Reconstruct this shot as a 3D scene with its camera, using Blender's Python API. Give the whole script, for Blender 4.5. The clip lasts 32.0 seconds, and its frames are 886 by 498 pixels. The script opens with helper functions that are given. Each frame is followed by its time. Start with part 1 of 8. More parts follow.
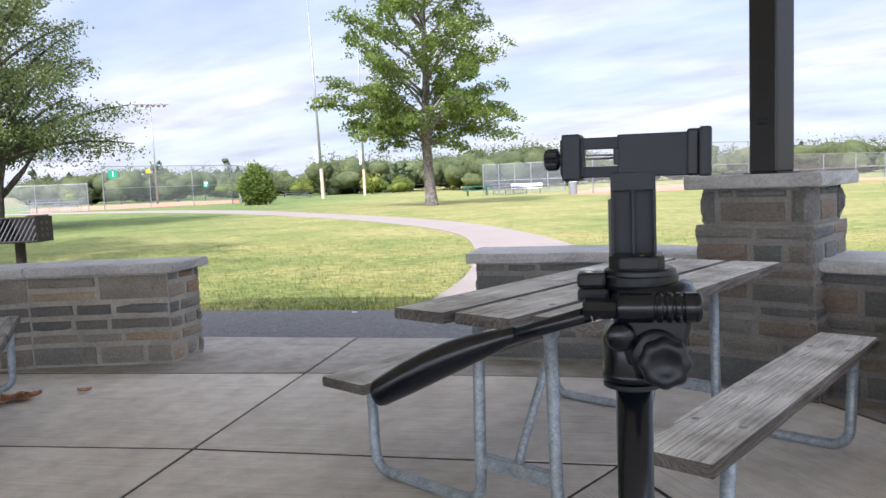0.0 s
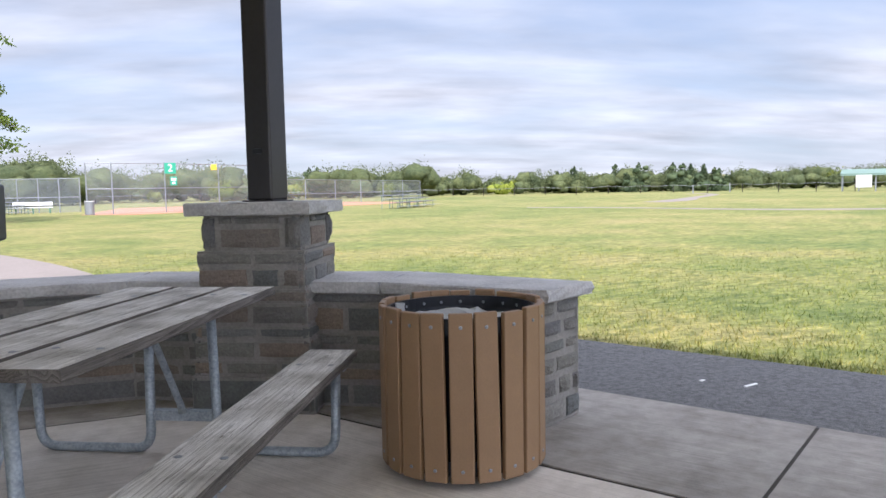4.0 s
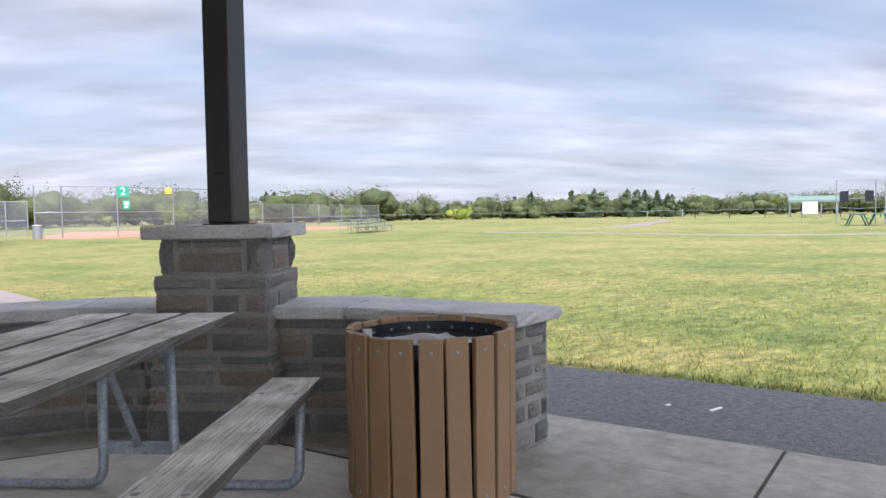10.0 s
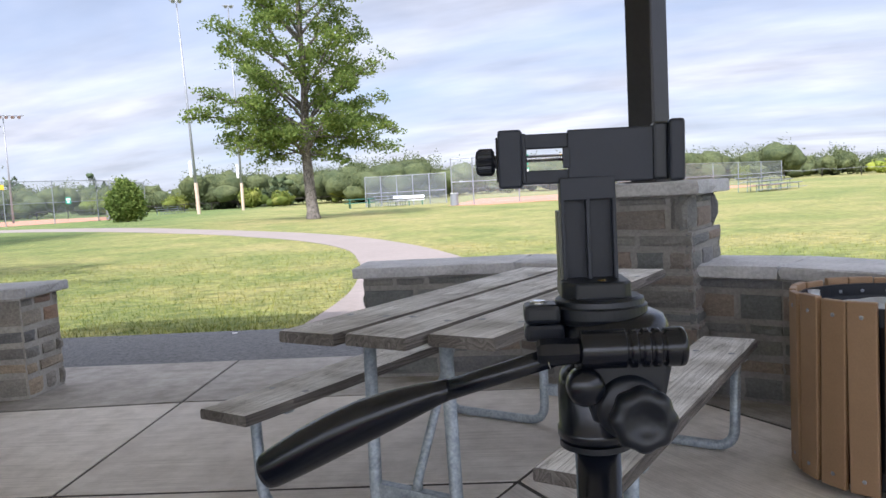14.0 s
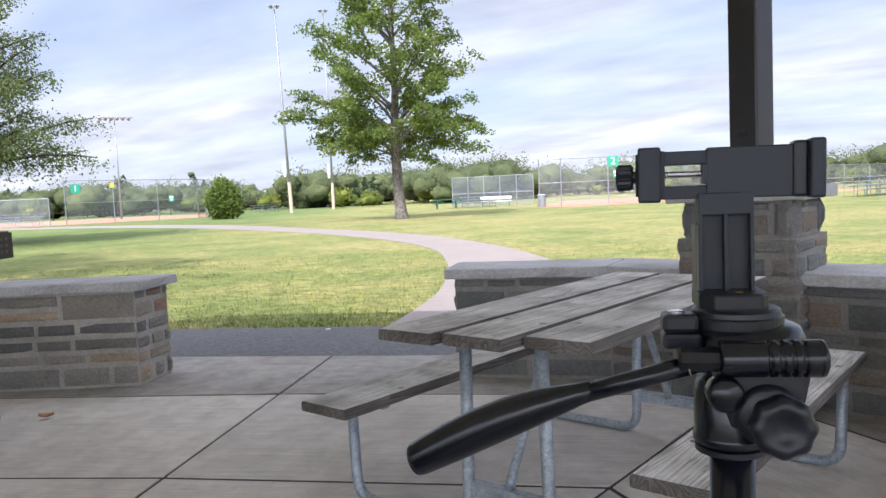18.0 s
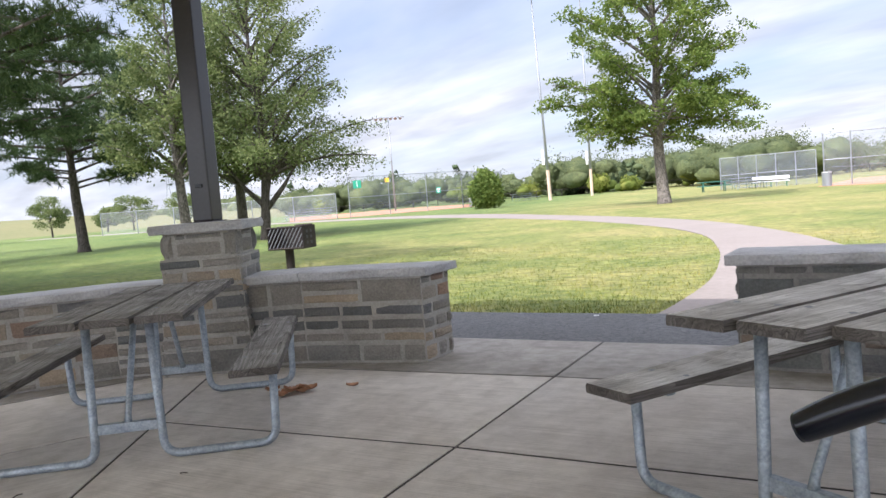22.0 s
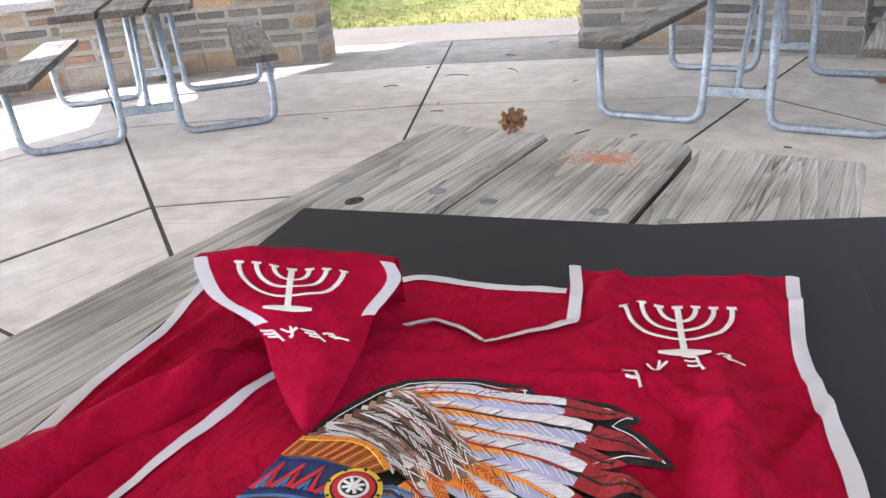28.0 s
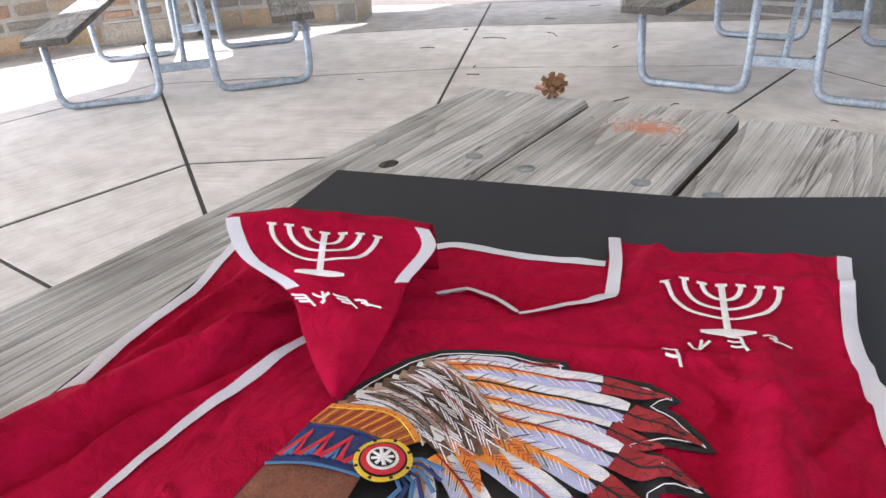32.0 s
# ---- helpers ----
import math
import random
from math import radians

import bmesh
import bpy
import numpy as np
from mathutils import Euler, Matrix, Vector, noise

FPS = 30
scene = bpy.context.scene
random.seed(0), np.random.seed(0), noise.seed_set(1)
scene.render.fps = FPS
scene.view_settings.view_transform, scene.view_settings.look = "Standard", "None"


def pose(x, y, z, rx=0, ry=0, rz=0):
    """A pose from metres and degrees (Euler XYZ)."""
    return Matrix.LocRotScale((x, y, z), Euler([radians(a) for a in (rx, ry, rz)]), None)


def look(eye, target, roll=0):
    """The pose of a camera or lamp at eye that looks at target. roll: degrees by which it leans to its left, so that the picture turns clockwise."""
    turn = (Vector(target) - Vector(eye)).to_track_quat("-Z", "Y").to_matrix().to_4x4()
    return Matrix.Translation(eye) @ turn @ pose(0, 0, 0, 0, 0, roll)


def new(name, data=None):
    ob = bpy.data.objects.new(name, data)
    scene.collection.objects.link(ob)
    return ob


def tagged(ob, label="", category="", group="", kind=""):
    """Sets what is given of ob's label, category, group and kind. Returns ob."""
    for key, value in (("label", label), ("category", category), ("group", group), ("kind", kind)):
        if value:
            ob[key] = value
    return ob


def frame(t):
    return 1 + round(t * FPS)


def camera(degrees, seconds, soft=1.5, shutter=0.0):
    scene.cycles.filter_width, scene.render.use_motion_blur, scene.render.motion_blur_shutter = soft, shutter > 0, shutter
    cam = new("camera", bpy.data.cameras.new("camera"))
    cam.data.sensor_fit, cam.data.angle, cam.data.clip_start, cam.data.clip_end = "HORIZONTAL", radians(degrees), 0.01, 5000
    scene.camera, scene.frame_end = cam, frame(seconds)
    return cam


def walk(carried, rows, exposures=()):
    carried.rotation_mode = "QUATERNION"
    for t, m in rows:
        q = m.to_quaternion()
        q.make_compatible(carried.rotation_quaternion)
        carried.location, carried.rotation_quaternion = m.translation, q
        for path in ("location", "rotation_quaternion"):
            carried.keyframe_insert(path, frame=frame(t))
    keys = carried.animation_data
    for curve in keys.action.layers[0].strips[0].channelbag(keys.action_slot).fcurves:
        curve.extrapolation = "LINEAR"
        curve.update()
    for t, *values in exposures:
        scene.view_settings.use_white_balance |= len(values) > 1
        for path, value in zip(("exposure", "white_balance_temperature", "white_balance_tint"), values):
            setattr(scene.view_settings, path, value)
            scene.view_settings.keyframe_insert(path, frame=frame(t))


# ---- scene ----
cam = camera(61.7, 32.0)
PATH = [
    (0, (0.8654, 0.2274, 1.1785), (0.7933, 2.2180, 0.9990), -2.40),
    (0.5, (0.8823, 0.2718, 1.1701), (0.9915, 2.2604, 0.9877), -2.97),
    (1, (0.8963, 0.3077, 1.1606), (1.1074, 2.2870, 0.9655), -2.99),
    (1.5, (0.9036, 0.3014, 1.1788), (1.2642, 2.2579, 0.9742), -2.83),
    (2, (0.9399, 0.2754, 1.1914), (1.4942, 2.1860, 0.9854), -1.99),
    (2.5, (0.9457, 0.2252, 1.2030), (1.6715, 2.0776, 0.9980), -1.5),
    (3, (0.9799, 0.2171, 1.1940), (1.8554, 2.0044, 0.9990), -1.3),
    (3.5, (0.9992, 0.2280, 1.2000), (1.9969, 1.9518, 1.0220), -1.1),
    (4, (1.024, 0.235, 1.203), (2.116, 1.902, 1.041), -1.1),
    (4.5, (1.039, 0.249, 1.206), (2.193, 1.875, 1.056), -0.9),
    (6.5, (1.0065, 0.2743, 1.1760), (2.1778, 1.8875, 1.0150), 0.9),
    (7, (1.0059, 0.2717, 1.1890), (2.1667, 1.8941, 1.0450), 0.7),
    (7.5, (1.0044, 0.2739, 1.2040), (2.1576, 1.9029, 1.0830), 0.2),
    (8, (1.0103, 0.2803, 1.2000), (2.1631, 1.9115, 1.0990), -0.3),
    (8.5, (1.0141, 0.2891, 1.1990), (2.1771, 1.9136, 1.1070), -0.6),
    (9, (1.0192, 0.2896, 1.1980), (2.1984, 1.9022, 1.1030), -0.7),
    (9.5, (1.021, 0.297, 1.205), (2.216, 1.898, 1.108), -0.7),
    (10, (1.021, 0.312, 1.196), (2.209, 1.918, 1.099), -0.9),
    (10.5, (1.0225, 0.2960, 1.1940), (2.1636, 1.9366, 1.1010), -1.1),
    (11, (0.9994, 0.2850, 1.1950), (2.0343, 1.9939, 1.1050), -1.5),
    (11.5, (0.9605, 0.2977, 1.1890), (1.8485, 2.0878, 1.1010), -2.1),
    (12, (0.9224, 0.3166, 1.1843), (1.6413, 2.1806, 1.0904), -2.68),
    (12.5, (0.9086, 0.3331, 1.1851), (1.4674, 2.2506, 1.0811), -3.10),
    (13, (0.8800, 0.3419, 1.1854), (1.3029, 2.2930, 1.0656), -3.31),
    (13.5, (0.8632, 0.3499, 1.1758), (1.1821, 2.3194, 1.0361), -3.31),
    (14, (0.8470, 0.3602, 1.1774), (1.0890, 2.3389, 1.0159), -3.11),
    (14.5, (0.8329, 0.3512, 1.1799), (1.0165, 2.3348, 1.0021), -2.92),
    (15, (0.8271, 0.3396, 1.1842), (0.9653, 2.3264, 1.0012), -2.80),
    (15.5, (0.8251, 0.3443, 1.1828), (0.9339, 2.3332, 1.0029), -2.74),
    (17.5, (0.8101, 0.3319, 1.1903), (0.8324, 2.3262, 1.0405), -2.70),
    (18, (0.8074, 0.3286, 1.1873), (0.8201, 2.3231, 1.0394), -2.61),
    (18.5, (0.8058, 0.3267, 1.1858), (0.8158, 2.3214, 1.0401), -2.71),
    (19, (0.8119, 0.3288, 1.1868), (0.8214, 2.3236, 1.0433), -2.81),
    (19.5, (0.8143, 0.3222, 1.1902), (0.8193, 2.3172, 1.0487), -2.93),
    (20, (0.8039, 0.3136, 1.1911), (0.7767, 2.3086, 1.0525), -3.04),
    (20.5, (0.8011, 0.3168, 1.1881), (0.6897, 2.3088, 1.0489), -3.42),
    (21, (0.7861, 0.2799, 1.1986), (0.5321, 2.2589, 1.0586), -3.9),
    (21.5, (0.7713, 0.2629, 1.1944), (0.3203, 2.2059, 1.0574), -4.4),
    (22, (0.728, 0.243, 1.195), (0.064, 2.124, 1.056), -4.6),
    (22.5, (0.683, 0.232, 1.195), (-0.159, 2.04, 1.05), -4.3),
    (23, (0.631, 0.187, 1.189), (-0.398, 1.894, 1.027), -3.9),
    (23.5, (0.605, 0.136, 1.199), (-0.62, 1.703, 0.986), -3.5),
    (24, (0.556, 0.09, 1.18), (-0.835, 1.497, 0.888), -3.4),
    (24.4, (0.518, 0.065, 1.165), (-0.978, 1.34, 0.797), -3.5),
    (24.5, (0.507, 0.07, 1.161), (-1.01, 1.314, 0.77), -3.4),
    (25, (0.5, 0.06, 1.138), (-1.095, 1.161, 0.646), -4.1),
    (25.5, (0.511, 0.048, 1.135), (-1.12, 1.046, 0.549), -4.6),
    (26, (0.52, 0.041, 1.128), (-1.124, 0.97, 0.47), -4.9),
    (26.5, (0.501, 0.02, 1.125), (-1.137, 0.913, 0.402), -4.9),
    (28.5, (0.45, 0.015, 1.121), (-1.142, 0.887, 0.28), -4.4),
    (29, (0.447, 0.004, 1.125), (-1.151, 0.864, 0.284), -4.2),
    (29.5, (0.443, 0.004, 1.126), (-1.162, 0.852, 0.288), -3.9),
    (30, (0.438, 0.014, 1.124), (-1.177, 0.84, 0.283), -3.8),
    (30.5, (0.433, 0.018, 1.122), (-1.187, 0.826, 0.271), -3.7),
    (31, (0.43, 0.024, 1.113), (-1.195, 0.813, 0.254), -3.8),
    (31.5, (0.431, 0.024, 1.115), (-1.184, 0.802, 0.228), -3.9),
    (32, (0.437, 0.021, 1.116), (-1.164, 0.801, 0.206), -3.9),
]
EXPOSURES = [(0, 0.55, 5950, 18), (4, 0.3, 5950, 18), (7, 0.2, 5950, 18), (10, 0.2, 5950, 18), (13, 0.35, 5950, 18), (20, 0.5, 5950, 18), (23, 0.55, 6100, 17), (24, 0.7, 6000, 17), (25, 1.13, 5950, 18), (26, 1.33, 5900, 18), (28, 1.6, 5900, 19), (32, 1.6, 5900, 19)]   # seconds, stops, kelvin, tint
walk(cam, [(t, look(e, g, r)) for t, e, g, r in PATH], EXPOSURES)

# ---- world and light ----
SUN_EL, SUN_AZ = 50.4, 243.1   # height of the sun and the direction it stands in, degrees from +x
SUN_DIR = (math.cos(radians(SUN_AZ)) * math.cos(radians(SUN_EL)), math.sin(radians(SUN_AZ)) * math.cos(radians(SUN_EL)), math.sin(radians(SUN_EL)))
world = bpy.data.worlds.new("world")
scene.world = world
world.use_nodes = True
wn, wl = world.node_tree.nodes, world.node_tree.links


def wmath(op, a, b=None, c=None):
    n = wn.new("ShaderNodeMath")
    n.operation = op
    for k, v in enumerate((a, b, c)):
        if v is None:
            continue
        if isinstance(v, (int, float)):
            n.inputs[k].default_value = v
        else:
            wl.new(v, n.inputs[k])
    return n.outputs[0]


def wmix(f, a, b):
    n = wn.new("ShaderNodeMix")
    n.data_type = "RGBA"
    for k, v in ((0, f), (6, a), (7, b)):
        if isinstance(v, tuple):
            n.inputs[k].default_value = (*v, 1)
        elif isinstance(v, (int, float)):
            n.inputs[k].default_value = v
        else:
            wl.new(v, n.inputs[k])
    return n.outputs[2]


bg = wn["Background"]
sky = wn.new("ShaderNodeTexSky")
sky.sky_type, sky.sun_disc = "NISHITA", False
sky.sun_elevation, sky.sun_rotation = radians(SUN_EL), radians(90 - SUN_AZ)
SKY = 0.12
sky_dim = wn.new("ShaderNodeVectorMath")
sky_dim.operation = "SCALE"
sky_dim.inputs[3].default_value = SKY
wl.new(sky.outputs[0], sky_dim.inputs[0])
# streaky clouds on a high flat layer
tc = wn.new("ShaderNodeTexCoord")
sep = wn.new("ShaderNodeSeparateXYZ")
wl.new(tc.outputs["Generated"], sep.inputs[0])
up = wmath("ADD", wmath("MAXIMUM", sep.outputs[2], 0.0), 0.16)
comb = wn.new("ShaderNodeCombineXYZ")
wl.new(wmath("DIVIDE", sep.outputs[0], up), comb.inputs[0])
wl.new(wmath("DIVIDE", sep.outputs[1], up), comb.inputs[1])
turn = wn.new("ShaderNodeMapping")
turn.inputs["Scale"].default_value = (0.62, 1.2, 1)
spin = wn.new("ShaderNodeMapping")
spin.inputs["Rotation"].default_value = (0, 0, radians(-152))
wl.new(comb.outputs[0], spin.inputs[0])
wl.new(spin.outputs[0], turn.inputs[0])
n1 = wn.new("ShaderNodeTexNoise")
n1.inputs["Scale"].default_value, n1.inputs["Detail"].default_value, n1.inputs["Roughness"].default_value, n1.inputs["Distortion"].default_value = 0.8, 7, 0.52, 0.35
wl.new(turn.outputs[0], n1.inputs["Vector"])
n2 = wn.new("ShaderNodeTexNoise")
n2.inputs["Scale"].default_value, n2.inputs["Detail"].default_value = 2.3, 6
wl.new(turn.outputs[0], n2.inputs["Vector"])
cover = wn.new("ShaderNodeMapRange")
cover.inputs[1].default_value, cover.inputs[2].default_value = 0.30, 0.62
wl.new(n1.outputs[0], cover.inputs[0])
tone = wn.new("ShaderNodeMapRange")
tone.inputs[1].default_value, tone.inputs[2].default_value, tone.inputs[3].default_value, tone.inputs[4].default_value = 0.3, 0.7, 0.50, 0.91
wl.new(n2.outputs[0], tone.inputs[0])
toward = wn.new("ShaderNodeVectorMath")
toward.operation = "DOT_PRODUCT"
toward.inputs[1].default_value = SUN_DIR
wl.new(tc.outputs["Generated"], toward.inputs[0])
glow = wmath("MULTIPLY_ADD", wmath("POWER", wmath("MAXIMUM", toward.outputs["Value"], 0.0), 2.0), 7.0, 1.0)
cloud = wn.new("ShaderNodeVectorMath")
cloud.operation = "SCALE"
cloud.inputs[0].default_value = (0.955, 0.975, 1.0)
wl.new(wmath("MULTIPLY", tone.outputs[0], glow), cloud.inputs[3])
haze = wmix(0.6, sky_dim.outputs[0], (0.44, 0.53, 0.665))
wl.new(wmix(wmath("MULTIPLY", cover.outputs[0], 0.9), haze, cloud.outputs[0]), bg.inputs[0])
bg.inputs[1].default_value = 1.0
sun = new("sun", bpy.data.lights.new("sun", "SUN"))
sun.data.energy, sun.data.angle, sun.data.color = 4.3, radians(0.6), (1.0, 0.95, 0.86)
sun.matrix_world = look((0, 0, 30), (-SUN_DIR[0], -SUN_DIR[1], 30 - SUN_DIR[2]))


# ---- materials ----
def mat(name, color, rough=0.8, metal=0.0, var=0.15, scale=6.0, fine=60.0, bump=0.15, color2=None, dist=0.01):
    m = bpy.data.materials.new(name)
    m.use_nodes = True
    n, l = m.node_tree.nodes, m.node_tree.links
    b = n["Principled BSDF"]
    b.inputs["Roughness"].default_value, b.inputs["Metallic"].default_value = rough, metal
    tc = n.new("ShaderNodeTexCoord")
    a = n.new("ShaderNodeTexNoise")
    a.inputs["Scale"].default_value, a.inputs["Detail"].default_value = scale, 5
    f = n.new("ShaderNodeTexNoise")
    f.inputs["Scale"].default_value, f.inputs["Detail"].default_value = fine, 4
    l.new(tc.outputs["Object"], a.inputs["Vector"])
    l.new(tc.outputs["Object"], f.inputs["Vector"])
    mix = n.new("ShaderNodeMath")
    mix.operation = "MULTIPLY_ADD"
    mix.inputs[1].default_value = 0.5
    half = n.new("ShaderNodeMath")
    half.operation = "MULTIPLY"
    half.inputs[1].default_value = 0.5
    l.new(a.outputs[0], half.inputs[0])
    l.new(f.outputs[0], mix.inputs[0])
    l.new(half.outputs[0], mix.inputs[2])
    ramp = n.new("ShaderNodeValToRGB")
    c2 = color2 or tuple(min(1, c * (1 + var)) for c in color)
    c1 = tuple(c * (1 - var) for c in color) if color2 is None else color
    ramp.color_ramp.elements[0].position, ramp.color_ramp.elements[1].position = 0.32, 0.68
    ramp.color_ramp.elements[0].color, ramp.color_ramp.elements[1].color = (*c1, 1), (*c2, 1)
    l.new(mix.outputs[0], ramp.inputs[0])
    l.new(ramp.outputs[0], b.inputs["Base Color"])
    if bump:
        bp = n.new("ShaderNodeBump")
        bp.inputs["Strength"].default_value, bp.inputs["Distance"].default_value = bump, dist
        l.new(f.outputs[0], bp.inputs["Height"])
        l.new(bp.outputs[0], b.inputs["Normal"])
    return m



def nodes(m):
    return m.node_tree.nodes, m.node_tree.links, m.node_tree.nodes["Principled BSDF"]


def ramp_node(n, stops):
    r = n.new("ShaderNodeValToRGB")
    while len(r.color_ramp.elements) < len(stops):
        r.color_ramp.elements.new(0.5)
    for e, (p, c) in zip(r.color_ramp.elements, stops):
        e.position, e.color = p, (*c, 1)
    return r


def noise_node(n, l, vec, scale, detail=5, rough=0.5, dist=0.0):
    t = n.new("ShaderNodeTexNoise")
    t.inputs["Scale"].default_value, t.inputs["Detail"].default_value, t.inputs["Roughness"].default_value, t.inputs["Distortion"].default_value = scale, detail, rough, dist
    l.new(vec, t.inputs["Vector"])
    return t.outputs[0]


def stretched(n, l, scale, source="Object"):
    tcn, mp = n.new("ShaderNodeTexCoord"), n.new("ShaderNodeMapping")
    mp.inputs["Scale"].default_value = scale
    l.new(tcn.outputs[source], mp.inputs[0])
    return mp.outputs[0]


def mix_color(n, l, f, a, b, blend="MIX"):
    k = n.new("ShaderNodeMix")
    k.data_type, k.blend_type = "RGBA", blend
    for i, v in ((0, f), (6, a), (7, b)):
        if isinstance(v, tuple):
            k.inputs[i].default_value = (*v, 1)
        elif isinstance(v, (int, float)):
            k.inputs[i].default_value = v
        else:
            l.new(v, k.inputs[i])
    return k.outputs[2]


def bump_node(n, l, b, height, strength, dist):
    p = n.new("ShaderNodeBump")
    p.inputs["Strength"].default_value, p.inputs["Distance"].default_value = strength, dist
    l.new(height, p.inputs["Height"])
    l.new(p.outputs[0], b.inputs["Normal"])


def plain(name, rough):
    m = bpy.data.materials.new(name)
    m.use_nodes = True
    m.node_tree.nodes["Principled BSDF"].inputs["Roughness"].default_value = rough
    return m


def weathered_wood(name, dark, mid, light):
    """Grey weathered plank, the grain along local y."""
    m = plain(name, 0.85)
    n, l, b = nodes(m)
    info = n.new("ShaderNodeObjectInfo")
    tcn = n.new("ShaderNodeTexCoord")
    add = n.new("ShaderNodeVectorMath")
    add.operation = "MULTIPLY_ADD"
    add.inputs[1].default_value = (1, 1, 1)
    shift = n.new("ShaderNodeCombineXYZ")
    k = n.new("ShaderNodeMath")
    k.operation, k.inputs[1].default_value = "MULTIPLY", 37.0
    l.new(info.outputs["Random"], k.inputs[0])
    for i in range(3):
        l.new(k.outputs[0], shift.inputs[i])
    l.new(tcn.outputs["Object"], add.inputs[0])
    l.new(shift.outputs[0], add.inputs[2])
    mp = n.new("ShaderNodeMapping")
    mp.inputs["Scale"].default_value = (1, 0.010, 1)
    l.new(add.outputs[0], mp.inputs[0])
    grain = noise_node(n, l, mp.outputs[0], 300, 8, 0.72, 0.3)
    mp3 = n.new("ShaderNodeMapping")
    mp3.inputs["Scale"].default_value = (1, 0.009, 1)
    l.new(add.outputs[0], mp3.inputs[0])
    mp2 = n.new("ShaderNodeMapping")
    mp2.inputs["Scale"].default_value = (1, 0.05, 1)
    l.new(add.outputs[0], mp2.inputs[0])
    rings = noise_node(n, l, mp2.outputs[0], 9, 2, 0.45, 0.35)
    saw = n.new("ShaderNodeMath")                             # year rings: level lines of a stretched noise
    saw.operation, saw.inputs[1].default_value = "MULTIPLY", 16.0
    l.new(rings, saw.inputs[0])
    fr = n.new("ShaderNodeMath")
    fr.operation = "FRACT"
    l.new(saw.outputs[0], fr.inputs[0])
    fine = noise_node(n, l, mp3.outputs[0], 600, 5, 0.75, 0.5)
    both = n.new("ShaderNodeMath")
    both.operation, both.inputs[1].default_value = "MULTIPLY_ADD", 0.26
    l.new(fr.outputs[0], both.inputs[0])
    hg = n.new("ShaderNodeMath")
    hg.operation, hg.inputs[1].default_value = "MULTIPLY", 0.76
    l.new(grain, hg.inputs[0])
    l.new(hg.outputs[0], both.inputs[2])
    r = ramp_node(n, [(0.28, dark), (0.48, mid), (0.72, light)])
    l.new(both.outputs[0], r.inputs[0])
    blot = noise_node(n, l, add.outputs[0], 5, 4)
    rb = ramp_node(n, [(0.32, (0.62, 0.60, 0.57)), (0.5, (0.98, 0.97, 0.95)), (0.68, (1.2, 1.2, 1.2))])
    l.new(blot, rb.inputs[0])
    col = mix_color(n, l, 1.0, r.outputs[0], rb.outputs[0], "MULTIPLY")
    rf = ramp_node(n, [(0.37, (0.40, 0.385, 0.37)), (0.45, (0.95, 0.95, 0.95)), (0.62, (1.1, 1.1, 1.1))])
    l.new(fine, rf.inputs[0])
    col = mix_color(n, l, 1.0, col, rf.outputs[0], "MULTIPLY")
    mp4 = n.new("ShaderNodeMapping")                          # drying cracks along the grain
    mp4.inputs["Scale"].default_value = (1, 0.03, 1)
    l.new(add.outputs[0], mp4.inputs[0])
    crack = noise_node(n, l, mp4.outputs[0], 46, 3, 0.5, 0.5)
    rc = ramp_node(n, [(0.488, (1, 1, 1)), (0.497, (0.34, 0.32, 0.30)), (0.503, (0.34, 0.32, 0.30)), (0.512, (1, 1, 1))])
    l.new(crack, rc.inputs[0])
    patch = ramp_node(n, [(0.44, (0, 0, 0)), (0.56, (1, 1, 1))])
    l.new(noise_node(n, l, add.outputs[0], 7, 2), patch.inputs[0])
    split = mix_color(n, l, patch.outputs[0], (1, 1, 1), rc.outputs[0])
    l.new(mix_color(n, l, 1.0, col, split, "MULTIPLY"), b.inputs["Base Color"])
    h = n.new("ShaderNodeMath")
    h.operation = "ADD"
    l.new(both.outputs[0], h.inputs[0])
    l.new(fine, h.inputs[1])
    bump_node(n, l, b, h.outputs[0], 0.55, 0.004)
    return m


